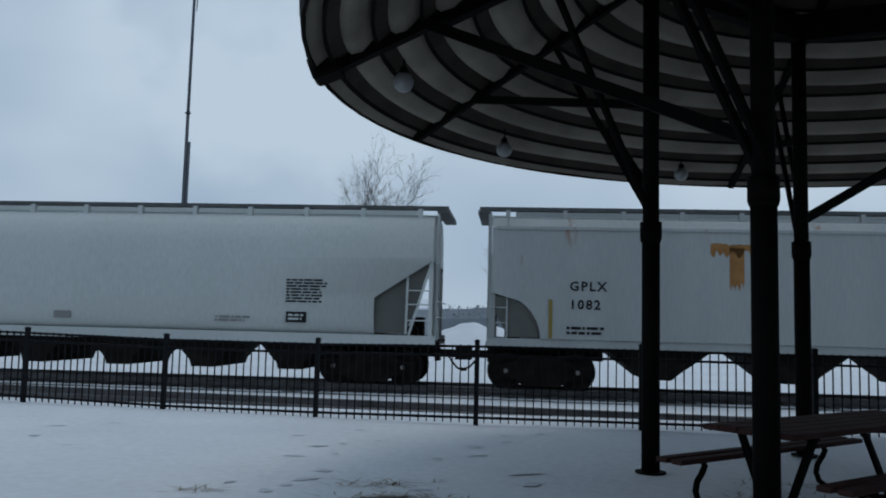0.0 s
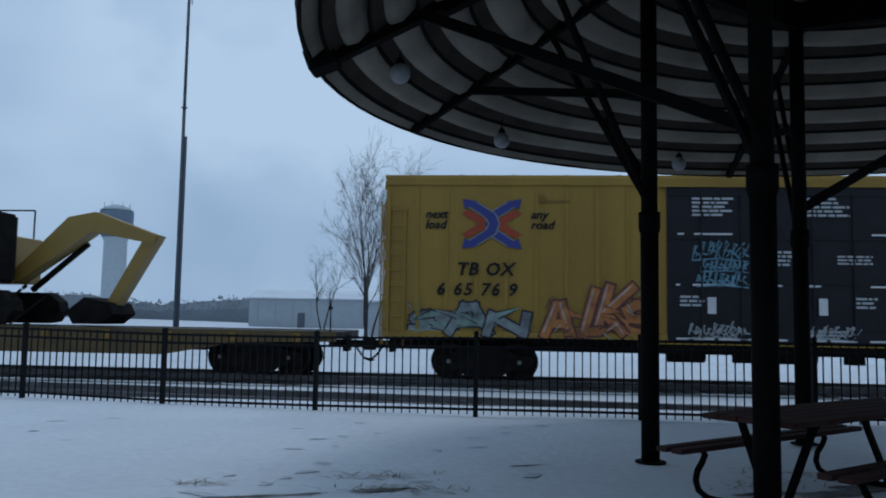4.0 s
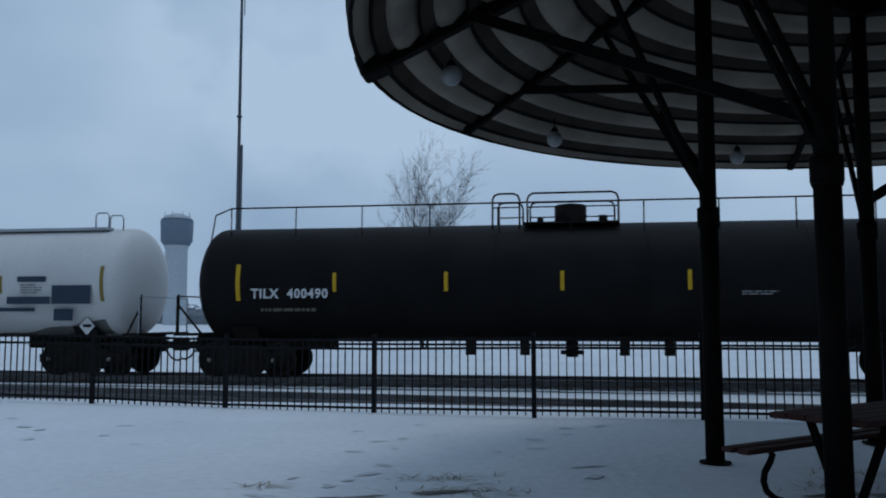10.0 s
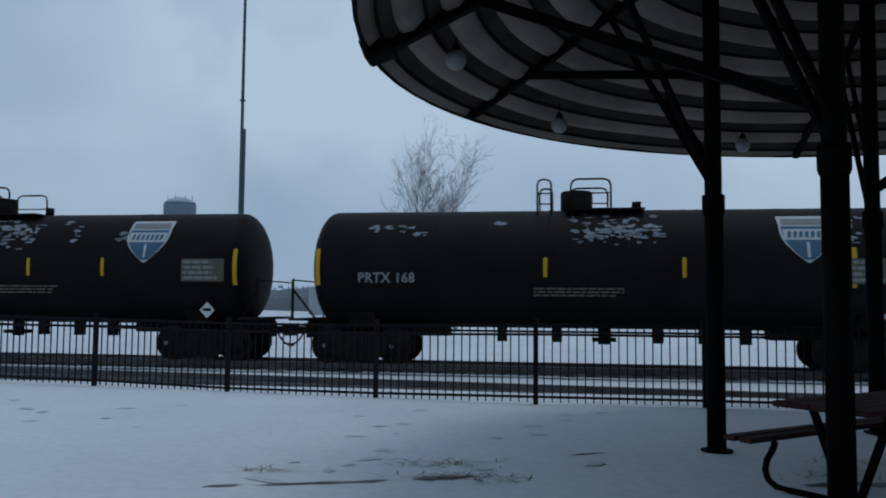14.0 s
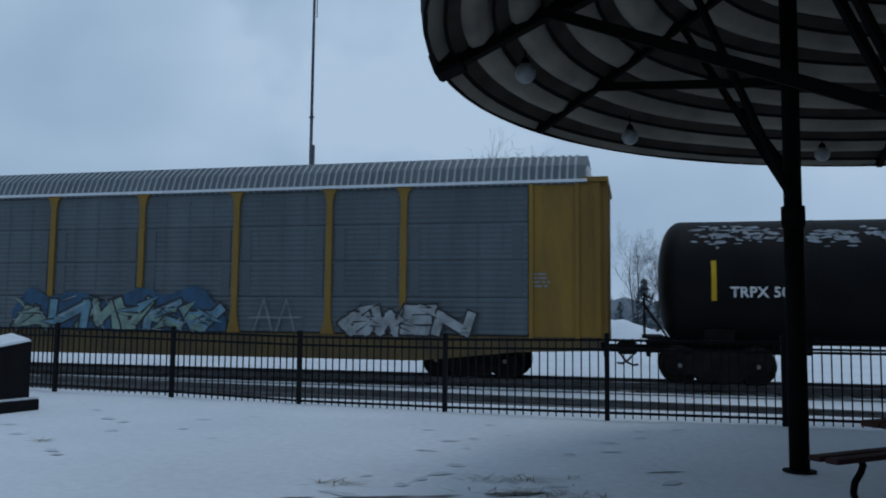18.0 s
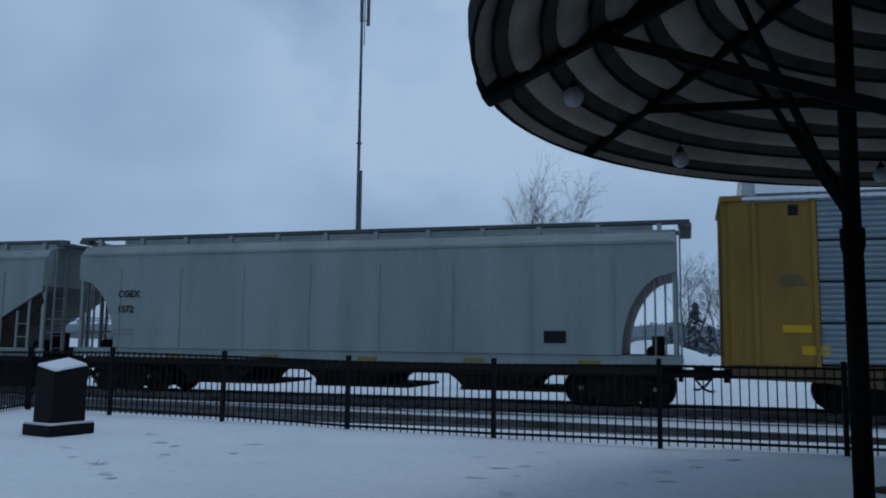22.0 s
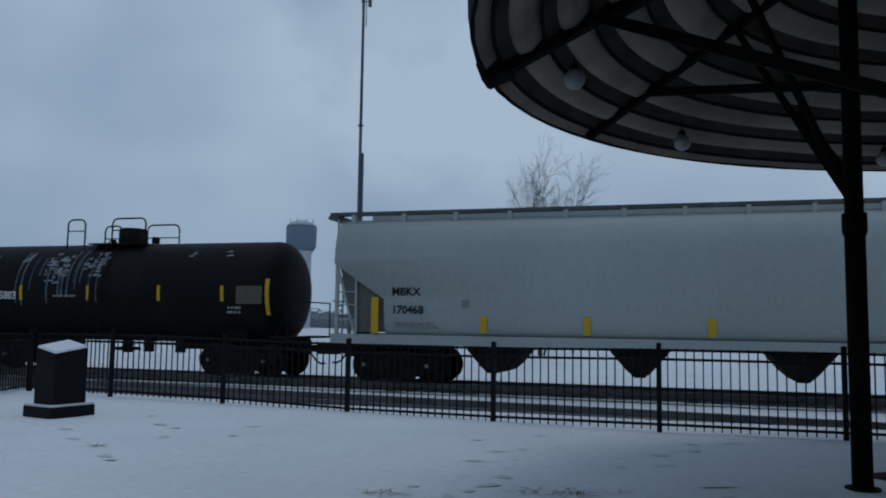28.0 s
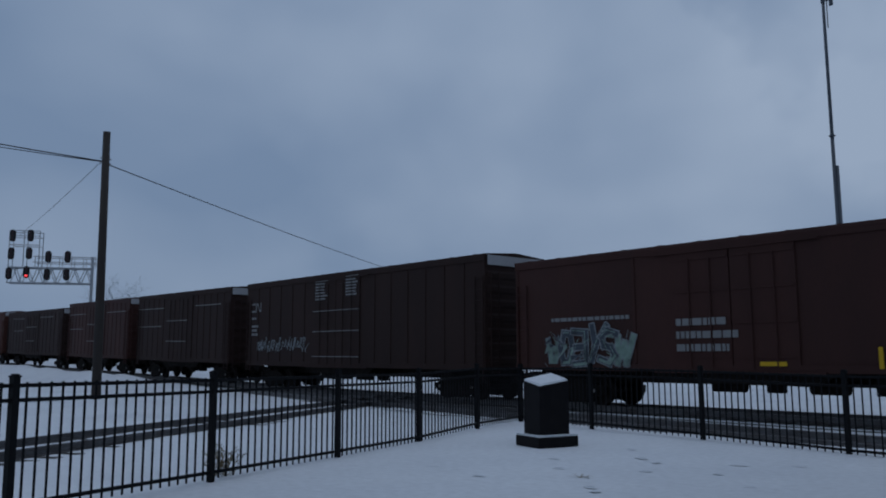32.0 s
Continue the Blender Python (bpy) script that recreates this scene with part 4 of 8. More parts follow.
def shape_strokes(rng, x0, x1, z0, z1, count, picks=None, lean=0.12):
    """Polylines of a row of jostling shapes between two heights."""
    keys = sorted(SHAPES)
    cell = (x1 - x0) / count
    for i in range(count):
        key = picks[i % len(picks)] if picks else rng.choice(keys)
        fall = min(1.0, 0.72 + 1.2 * min(i, count - 1 - i) / count)
        h, w = (z1 - z0) * fall * rng.uniform(0.86, 1.05), cell * rng.uniform(0.86, 1.08)
        base, tilt = z0 + (z1 - z0) * rng.uniform(-0.02, 0.06), lean + rng.uniform(-0.16, 0.16)
        flip, turn = rng.random() < 0.5, rng.random() < 0.4
        for line in SHAPES[key]:
            line = [(1 - u if flip else u, 1 - v if turn else v) for u, v in line]
            yield i, [(x0 + i * cell + u * w + tilt * v * h + rng.uniform(-0.03, 0.03) * cell, base + v * h + rng.uniform(-0.03, 0.03) * h) for u, v in line]


def graffiti(parent, x0, x1, z0, z1, y, fill, edge, seed, back=None, accent=None, letter=0.75, label="spray-painted graffiti shapes", picks=None, thick=0.24, line=0.045, glint=None):
    """Fat outlined letter shapes jostling along the side, over an optional cloud of colour."""
    rng = random.Random(seed)
    bm = bmesh.new()
    mats = [SPRAY[fill], SPRAY[edge], SPRAY[back or fill], SPRAY[accent or fill], SPRAY[glint or accent or fill]]
    if back:
        n = int((x1 - x0) / 0.16)
        top = []
        for i in range(n + 1):
            u = i / n
            swell = 0.86 + 0.12 * math.sin(u * 23 + seed) + 0.10 * math.sin(u * 9 + 2 * seed) + 0.08 * rng.random()
            top.append((x0 + (x1 - x0) * u, z0 + (z1 - z0) * swell * min(1, 6 * min(u, 1 - u) + 0.45)))
        for (xa, za), (xb, zb) in zip(top, top[1:]):
            poly(bm, [(xa, z0), (xb, z0), (xb, zb), (xa, za)], y, 2)
    count = max(3, round((x1 - x0) / (letter * 1.15)))
    hgt = (z1 - z0) * (0.84 if back else 1.0)
    t = min(thick * hgt, letter * 0.34)
    half = t / 2 + line
    groups = {}
    for i, pts in shape_strokes(rng, x0 + half, x1 - half - 0.1 * hgt, z0 + half * 0.6, z0 + hgt - half, count, picks):
        groups.setdefault(i, []).append(pts)
    order = list(groups)
    rng.shuffle(order)
    depth = y - 0.003
    for i in order:
        tint = 0 if rng.random() < 0.75 else 3
        for mi, w in ((1, t + 2 * line), (tint, t)):
            for pts in groups[i]:
                for (xa, za), (xb, zb) in zip(pts, pts[1:]):
                    stroke(bm, xa, za, xb, zb, w, depth, mi)
                    depth -= 0.0003
        # a lighter sheen along the upper edge, a second tone at the foot
        for pts in groups[i]:
            for (xa, za), (xb, zb) in zip(pts, pts[1:]):
                if max(za, zb) < z0 + 0.45 * hgt:
                    stroke(bm, xa, za - t * 0.12, xb, zb - t * 0.12, t * 0.5, depth, 3)
                    depth -= 0.0003
                elif rng.random() < 0.5:
                    stroke(bm, xa - t * 0.2, za + t * 0.2, xb - t * 0.2, zb + t * 0.2, t * 0.14, depth, 4)
                    depth -= 0.0003
    # thrown spikes and loose hairlines that tie the shapes together
    for k in range(int(count * 2.2)):
        xa, za = rng.uniform(x0 + half, x1 - half), z0 + hgt * rng.uniform(0.1, 0.8)
        dx, dz, w = rng.choice((-1, 1)) * letter * rng.uniform(0.3, 0.8), hgt * rng.uniform(-0.35, 0.4), t * rng.uniform(0.25, 0.5)
        zb = min(z0 + hgt, max(z0 + 0.03, za + dz))
        xb = min(x1, max(x0, xa + dx))
        for mi, g in ((1, w + line), (rng.choice((0, 0, 3)), w)):
            poly(bm, [(xa - g * 0.4, za + g), (xa + g * 0.4, za - g), (xb, zb)], depth, mi)
            depth -= 0.0003
    for k in range(count * 3):
        xa, za = rng.uniform(x0, x1 - 0.4 * letter), z0 + hgt * rng.uniform(0.05, 0.9)
        stroke(bm, xa, za, min(x1, xa + letter * rng.uniform(0.1, 0.5)), min(z0 + hgt, max(z0, za + hgt * rng.uniform(-0.3, 0.3))), 0.022, depth, rng.choice((1, 4)))
        depth -= 0.0003
    return part("graffiti", bm, mats, parent, label, kind="stuff")


def scrawl(parent, x0, x1, z0, z1, y, colour, seed, label="thin spray-painted tag", wide=0.035):
    """A quick tag: one looping, jagged line with a few slashes through it."""
    rng = random.Random(seed)
    bm = bmesh.new()
    depth, h = y, z1 - z0
    loops = max(3, round((x1 - x0) / (h * 0.45)))
    line = []
    for i in range(loops):
        u, w = x0 + (x1 - x0) * i / loops, (x1 - x0) / loops
        top, low, back = z0 + h * rng.uniform(0.6, 1.1), z0 + h * rng.uniform(-0.1, 0.3), rng.uniform(0.1, 0.5)
        line += [(u, low), (u + w * 0.35, top), (u + w * rng.uniform(0.5, 0.9), top - h * rng.uniform(0.0, 0.25)), (u + w * (0.5 - back), z0 + h * rng.uniform(0.25, 0.6)), (u + w * rng.uniform(0.6, 1.1), low + h * rng.uniform(-0.1, 0.25))]
    cuts = [(x0 + (x1 - x0) * rng.random(), z0 + h * rng.uniform(0.0, 0.4)) for c in range(loops)]
    lines = [line] + [[(u, v), (u + h * rng.uniform(0.1, 0.6), v + h * rng.uniform(-0.1, 0.9))] for u, v in cuts]
    if rng.random() < 0.6:
        lines.append([(x0, z0 - h * 0.15), ((x0 + x1) / 2, z0 - h * 0.02), (x1, z0 - h * 0.2)])
    for pts in lines:
        for (xa, za), (xb, zb) in zip(pts, pts[1:]):
            stroke(bm, xa, za, xb, zb, wide * rng.uniform(0.6, 1.2), depth)
            depth -= 0.0002
    return part("graffiti", bm, SPRAY[colour], parent, label, kind="stuff")


CARS = []
MARKS = ("lettering", "reflector", "label_plate", "data_panel", "placard", "marking_block", "nameplate_mark", "shield_sign", "graffiti", "emblem", "plate", "yellow_label",
         "patch_panel", "sign_panel", "name_strip", "rusty_post")


def shift(car, dx):
    """Slides the painted marks of a car along its side."""
    for ob in car.children:
        if ob.name.split(".")[0] in MARKS:
            ob.matrix_basis = Matrix.Translation((dx, 0, 0)) @ ob.matrix_basis


def freight_car(name, label, left, right):
    car = thing(name, label, name.replace("_", " ") if name != "boxcar" else "boxcar", "freight train")
    CARS.append((car, (left + right) / 2))
    return car, (right - left) / 2


# ---- covered hoppers ----
def covered_hopper(label, left, right, paint, round_side=True, bays=5, flat_bays=False, posts=0, bay_w=0.47, end="plate", front="", plate_paint=None):
    car, h = freight_car("covered_hopper", label, left, right)
    top = 4.44
    near = ([(-1.42, 1.28), (-1.53, 1.55), (-1.58, 2.1), (-1.58, 2.9), (-1.53, 3.6), (-1.42, 4.0), (-1.22, 4.27), (-0.95, 4.38), (-0.5, top)] if round_side else
            [(-1.55, 1.28), (-1.56, 2.1), (-1.56, 2.9), (-1.56, 3.6), (-1.56, 4.02), (-1.48, 4.06), (-1.32, 4.26), (-1.0, 4.36), (-0.5, top)])

    # how far the cut-away end is drawn in: a straight slope, or the quarter of an ellipse; the leading end may differ
    kinds = {-1: end, 1: front or end}

    def inset(z, kind):
        if kind == "plate":
            return 0.0 if z >= 3.15 else (1.45 if z <= 2.2 else 1.45 * (3.15 - z) / 0.95)
        if kind == "scoop":
            return 0.0 if z >= 3.0 else (2.0 if z <= 1.9 else 2.0 * (3.0 - z) / 1.1)
        deep, rise = {"round": (1.22, 1.12), "open": (1.3, 2.0)}[kind]
        return deep * math.sqrt(max(0.0, 1 - ((z - 1.28) / rise) ** 2))

    def reach(z, s):
        return h - 0.12 - inset(z, kinds[s])

    def side(z):
        for (ya, za), (yb, zb) in zip(near, near[1:]):
            if za <= z <= zb:
                return ya + (yb - ya) * (z - za) / (zb - za)
        return near[-1][0]

    bm = bmesh.new()
    heights = sorted({round(z, 3) for _, z in near} | {1.45, 1.7, 1.95, 2.2, 2.4, 2.6, 2.8, 3.0, 3.15, 3.28})
    levels = [(side(z), z) for z in heights]
    rows = []
    for y, z in levels:
        ra, rb = reach(z, -1), reach(z, 1)
        xs = [-ra, -ra * 0.5, 0, rb * 0.5, rb]
        rows.append(([bm.verts.new((x, y, z)) for x in xs], [bm.verts.new((x, -y, z)) for x in xs]))
    for (n0, f0), (n1, f1) in zip(rows, rows[1:]):
        for i in range(4):
            bm.faces.new((n0[i], n0[i + 1], n1[i + 1], n1[i])).smooth = round_side
            bm.faces.new((f0[i + 1], f0[i], f1[i], f1[i + 1])).smooth = round_side
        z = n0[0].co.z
        # end faces below 3.05 m take the darker SLOPE colour
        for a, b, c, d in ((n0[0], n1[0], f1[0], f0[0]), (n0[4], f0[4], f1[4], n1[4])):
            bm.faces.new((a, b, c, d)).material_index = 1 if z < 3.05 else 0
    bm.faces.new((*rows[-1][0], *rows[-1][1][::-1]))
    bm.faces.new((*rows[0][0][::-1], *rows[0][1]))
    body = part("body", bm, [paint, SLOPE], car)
    # side sills
    for y in (-1.5, 1.44):
        bm = bmesh.new()
        box(bm, -h + 0.02, h - 0.02, y, y + 0.06, 1.02, 1.275)
        part("side_sill", bm, paint, car)
    # sills: a full centre sill, or short stubs where the outlet bays hang free
    for xa, xb in ((-h + 0.05, h - 0.05),) if flat_bays else ((-h + 0.05, -h + 3.0), (h - 3.0, h - 0.05)):
        bm = bmesh.new()
        box(bm, xa, xb, -0.3, 0.3, 0.72, 1.2)
        part("centre_sill", bm, UNDER, car)
    # end frames, platform, slope posts, ladders
    lad = ladder_mesh(3.25, mat_=paint)
    for s in (-1, 1):
        bm = bmesh.new()
        box(bm, min(s * h, s * (h - 1.25)), max(s * h, s * (h - 1.25)), -1.44, 1.44, 1.10, 1.17)
        part("end_platform", bm, UNDER, car)
        for y in (-1.42, -0.55, 0.55, 1.42):
            bm = bmesh.new()
            beam(bm, (s * (h - 0.16), y, 1.17), (s * (h - 0.16), y, 3.35), 0.10, 0.07)
            part("end_post", bm, paint, car)
        end = kinds[s]
        if end == "scoop":
            bm = bmesh.new()
            prism(bm, [(s * (h - dx), z) for dx, z in ((2.12, 1.36), (2.15, 1.85), (2.0, 2.0), (1.55, 2.22), (0.95, 2.85), (0.2, 2.9), (0.12, 2.65), (0.8, 2.05), (1.2, 1.36))], -1.46, -1.42)
            part("end_plate", bm, plate_paint or SLOPE, car, "rusty dark slope plate")
            for dx in (1.05, 0.62):
                bm = bmesh.new()
                beam(bm, (s * (h - dx), -1.5, 1.0), (s * (h - dx), -1.5, 2.4 if dx > 1 else 3.5), 0.06, 0.05)
                part("end_bar", bm, paint, car)
            for z in (1.6, 2.0):
                bm = bmesh.new()
                tube(bm, (s * (h - 1.05), -1.5, z), (s * (h - 0.62), -1.5, z), 0.018, 6)
                part("rung", bm, paint, car)
        elif end == "plate":
            # olive slope plate behind a pale ladder
            bm = bmesh.new()
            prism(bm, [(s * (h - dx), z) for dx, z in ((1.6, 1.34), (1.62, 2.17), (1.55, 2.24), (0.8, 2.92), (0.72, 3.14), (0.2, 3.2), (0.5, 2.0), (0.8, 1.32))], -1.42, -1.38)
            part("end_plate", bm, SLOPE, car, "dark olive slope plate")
            bm = bmesh.new()
            beam(bm, (s * (h - 0.76), -1.5, 1.3), (s * (h - 0.74), -1.5, 2.95), 0.06, 0.05)
            for z in (1.65, 2.05, 2.4):
                tube(bm, (s * (h - 0.75), -1.5, z), (s * (h - 0.16), -1.46, z), 0.016, 6)
            part("ladder", bm, paint, car)
            bm = bmesh.new()
            beam(bm, (s * (h - 0.72), -1.44, 1.2), (s * (h - 0.2), -1.44, 2.95), 0.05, 0.06)
            part("end_strut", bm, paint, car)
        elif end == "round":
            bm = bmesh.new()
            arc = [(s * (h - 0.1 - 1.2 * math.sin(a)), 1.3 + 1.02 * math.cos(a)) for a in [math.pi / 2 * q / 10 for q in range(11)]]
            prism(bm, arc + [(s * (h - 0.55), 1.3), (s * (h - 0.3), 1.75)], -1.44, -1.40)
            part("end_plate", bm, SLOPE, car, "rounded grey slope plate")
            share("ladder", lad, car, pose(s * (h - 0.3), -1.5, 1.15))
        else:
            for dx in (0.38, 0.62, 0.86):
                bm = bmesh.new()
                top_z = 1.28 + 2.0 * math.sqrt(1 - ((dx - 0.06) / 1.3) ** 2)
                beam(bm, (s * (h - dx), -1.45, 1.15), (s * (h - dx), -1.45, top_z), 0.045, 0.05)
                part("end_bar", bm, SLOPE, car)
        share("ladder", lad, car, pose(s * (h - 0.03), -0.95, 1.15, 0, 0, 90))
        bm = bmesh.new()
        for z in (1.75, 2.15):
            tube(bm, (s * (h - 0.02), -1.4, z), (s * (h - 0.02), 1.4, z), 0.02, 6)
        part("end_rail", bm, paint, car)
        bm = bmesh.new()
        box(bm, s * (h + 0.1) - 0.16, s * (h + 0.1) + 0.16, -1.2, 1.2, 4.40, 4.50)
        part("roof_step", bm, DARK_TOP, car)
        bm = bmesh.new()
        tube(bm, (s * (h - 0.7), -1.0, 1.35), (s * (h - 0.7), -0.5, 1.35), 0.17, 12)
        box(bm, s * (h - 0.6) - 0.15, s * (h - 0.6) + 0.15, -0.4, 0.1, 1.2, 1.75)
        part("brake_cylinder", bm, UNDER, car)
    # roof walk and hatches
    for y in (-1.12, 0.96):
        bm = bmesh.new()
        box(bm, -h - 0.22, h + 0.22, y - 0.06, y + 0.2, 4.50, 4.59)
        part("running_board", bm, DARK_TOP, car)
    n = int(h * 2 / 1.48)
    br = bmesh.new()
    prism(br, [(-0.055, 4.16), (0.055, 4.16), (0.055, 4.51), (-0.055, 4.51)], -0.12, 0.02)
    brm = mesh_of("bracket", br, paint)
    for i in range(n + 1):
        share("bracket", brm, car, pose(-h + 0.5 + (2 * h - 1.0) * i / n, -1.1, 0))
    bm = bmesh.new()
    box(bm, -h + 0.7, h - 0.7, -0.32, 0.32, top, 4.60)
    part("hatch_trough", bm, paint, car)
    if flat_bays:
        bm = bmesh.new()
        prism(bm, [(-h + 0.4, 1.02), (h - 0.4, 1.02), (h - 0.6, 0.84), (-h + 0.6, 0.84)], -1.40, -1.36)
        part("skirt", bm, SKIRT, car, "brown grimy lower skirt")
    # outlet bays
    pitch = (2 * h - 5.2) / bays
    for i in range(bays):
        x = -h + 2.6 + pitch * (i + 0.5)
        bm = bmesh.new()
        a = pitch * bay_w
        if flat_bays:
            prism(bm, [(x - a, 1.25), (x + a, 1.25), (x + a * 0.5, 0.55), (x + a * 0.45, 0.42), (x - a * 0.45, 0.42), (x - a * 0.5, 0.55)], -1.2, 1.2)
            box(bm, x - a * 0.45, x + a * 0.95, -1.35, 1.35, 0.34, 0.42)
        else:
            prism(bm, [(x - a, 1.25), (x + a, 1.25), (x + a * 0.34, 0.52), (x + (0.12 if bay_w < 0.3 else min(0.3, a * 0.3)), 0.34), (x - (0.12 if bay_w < 0.3 else min(0.3, a * 0.3)), 0.34), (x - a * 0.34, 0.52)], -1.25, 1.25)
        part("outlet_bay", bm, UNDER, car)
    for i in range(posts):
        bm = bmesh.new()
        x = -h + 1.6 + (2 * h - 3.2) * i / (posts - 1)
        box(bm, x - 0.02, x + 0.02, -1.585, -1.555, 1.3, 3.6)
        part("side_seam", bm, paint, car)
    if not round_side:
        bm = bmesh.new()
        box(bm, -h + 0.2, h - 0.2, -1.6, -1.55, 3.98, 4.05)
        part("top_chord", bm, paint, car)
    running_gear(car, h - {"plate": 1.75, "round": 1.4, "open": 1.55, "scoop": 1.55}[end], h - 0.05)
    return car, h


def reflectors(car, xs, z0, z1, y, w=0.1, material=YELLOW_MARK):
    bm = bmesh.new()
    box(bm, -w / 2, w / 2, -0.012, 0, 0, 1)
    me = mesh_of("reflector", bm, material)
    for x in xs:
        r = share("reflector", me, car, Matrix.Translation((x, y, z0)) @ Matrix.Diagonal((1, 1, z1 - z0, 1)), "yellow reflector strip")


def marks(car, x, y, lines, size, gap, material, spacing=1.0):
    for i, (dx, z, txt) in enumerate(lines):
        lettering(car, txt, x + dx, z, size, y, material, spacing=spacing)


SIDE = -1.592
car, h = covered_hopper("grey covered hopper with rust patches and black lettering", -0.66, 17.7, GREY_RUST, round_side=False, bays=4, end="round")
marks(car, -7.14, -1.572, ((0, 2.48, "GPLX"), (0, 2.03, "1082")), 0.23, 0, BLACK_MARK, 1.25)
bars(car, -7.2, -6.2, 1.38, 1.62, 2, -1.566, BLACK_MARK)
reflectors(car, (-7.6,), 1.3, 2.25, -1.57, 0.09, OCHRE_MARK)
for x0, x1, z0, z1 in ((-3.75, -2.7, 3.5, 3.68), (-3.3, -2.95, 2.7, 3.6)):
    bm = bmesh.new()
    rng = random.Random(int(z1 * 10))
    n = 14
    poly(bm, [(x0 + (x1 - x0) * i / n, z1 + rng.uniform(-0.03, 0.03)) for i in range(n + 1)] + [(x0 + (x1 - x0) * i / n, z0 + rng.uniform(-0.2, 0.08)) for i in range(n, -1, -1)], -1.566, 0)
    part("rust_patch", bm, mat("rust", (0.22, 0.10, 0.03), 0.9, second=(0.30, 0.16, 0.05), amount=0.7, scale=3, fine=30, bump=0.0), car, "orange rust bleeding through paint")
for l, r, num, tag in ((-20.8, -1.9, "451117", 1), (-41.6, -21.6, "451142", 2)):
    car, h = covered_hopper("smooth pale grey covered hopper with black lettering", l, r, PALE_CAR, bays=6)
    marks(car, -7.7 - 0.12 * tag, SIDE, ((0, 2.53, "SHPX"), (0, 2.06, num)), 0.22, 0, BLACK_MARK, 1.2)
    bars(car, -7.5, -6.7, 1.55, 1.78, 2, SIDE + 0.03, BLACK_MARK)
    plate(car, -6.0, -5.72, 2.31, 2.57, SIDE + 0.008, PALE_CAR)
    bars(car, -5.96, -5.76, 2.33, 2.55, 3, SIDE, BLACK_MARK)
    bars(car, 5.63, 6.7, 2.02, 2.64, 8, SIDE, BLACK_MARK)
    plate(car, 5.64, 6.17, 1.53, 1.80, SIDE + 0.03, BLACK_MARK, "data_panel", "black data panel")
    bars(car, 5.70, 6.1, 1.57, 1.76, 2, SIDE + 0.02, PALE_CAR)
    plate(car, -0.5, -0.04, 1.5, 1.69, SIDE + 0.035, GREY_MARK, "data_panel", "grey data panel")
    bars(car, 3.8, 4.9, 1.5, 1.68, 2, SIDE + 0.03, GREY_MARK)

# ---- boxcars ----
def boxcar(label, left, right, height, paint, ribs, rib_skip, door, door_paint, roof_paint=None, floor=1.05, doors=2, end_paint=None, peaked=0.05, ladder_paint=None, bogie=2.3):
    car, h = freight_car("boxcar", label, left, right)
    hw = 1.52
    roof_paint = roof_paint or paint
    bm = bmesh.new()
    box(bm, -h, h, -hw, hw, floor, height - 0.12)
    part("body", bm, paint, car)
    bm = bmesh.new()
    prism_x(bm, [(-hw - 0.05, height - 0.14), (hw + 0.05, height - 0.14), (hw + 0.03, height - 0.05), (0, height + peaked), (-hw - 0.03, height - 0.05)], -h - 0.03, h + 0.03)
    roof = part("roof", bm, roof_paint, car)
    seam = bmesh.new()
    prism_x(seam, [(-hw - 0.03, height - 0.06), (hw + 0.03, height - 0.06), (hw, height - 0.03), (0, height + peaked + 0.035), (-hw, height - 0.03)], -0.04, 0.04)
    sm = mesh_of("roof_seam", seam, roof_paint)
    n = int(h * 2 / 1.25)
    for i in range(n):
        share("roof_seam", sm, roof, pose(-h + 0.6 + i * (2 * h - 1.2) / (n - 1), 0, 0))
    for y in (-hw - 0.045, hw):
        bm = bmesh.new()
        box(bm, -h, h, y, y + 0.045, floor - 0.02, floor + 0.18)
        part("side_sill", bm, paint, car)
        bm = bmesh.new()
        box(bm, -h, h, y, y + 0.045, height - 0.30, height - 0.14)
        part("top_chord", bm, paint, car)
    rb = bmesh.new()
    prism_x(rb, [(0, 0), (-0.026, 0.02), (-0.026, height - floor - 0.52), (0, height - floor - 0.5)], -0.045, 0.045)
    rm = mesh_of("side_rib", rb, paint)
    for i in range(ribs):
        x = -h + 0.06 + (2 * h - 0.12) * i / (ribs - 1)
        if rib_skip[0] - 0.05 < x < rib_skip[1] + 0.05:
            continue
        share("side_rib", rm, car, pose(x, -hw, floor + 0.18))
        share("side_rib", rm, car, pose(x, hw, floor + 0.18, 0, 0, 180))
    # doors
    x0, x1 = door
    w = (x1 - x0) / doors
    for i in range(doors):
        bm = bmesh.new()
        box(bm, x0 + i * w + 0.02, x0 + (i + 1) * w - 0.02, -hw - 0.05, -hw - 0.004, floor + 0.02, height - 0.31)
        d = part("door", bm, door_paint, car, "plug door")
        for k in range(4):
            bm = bmesh.new()
            z = floor + 0.35 + k * (height - floor - 0.9) / 3
            box(bm, x0 + i * w + 0.06, x0 + (i + 1) * w - 0.06, -hw - 0.075, -hw - 0.05, z, z + 0.07)
            part("door_rib", bm, door_paint, d)
        for dx in (0.32, 0.68):
            bm = bmesh.new()
            tube(bm, (x0 + (i + dx) * w, -hw - 0.09, floor + 0.1), (x0 + (i + dx) * w, -hw - 0.09, height - 0.5), 0.022, 6)
            part("lock_rod", bm, door_paint, d)
    for z in (floor - 0.05, height - 0.34):
        bm = bmesh.new()
        box(bm, x0 - 0.6, x1 + 0.6, -hw - 0.10, -hw - 0.046, z, z + 0.06)
        part("door_track", bm, paint, car)
    # corrugated ends
    cr = bmesh.new()
    prism(cr, [(0, -0.16), (0.05, -0.08), (0.05, 0.08), (0, 0.16)], -hw + 0.08, hw - 0.08)
    cm = mesh_of("end_corrugation", cr, end_paint or paint)
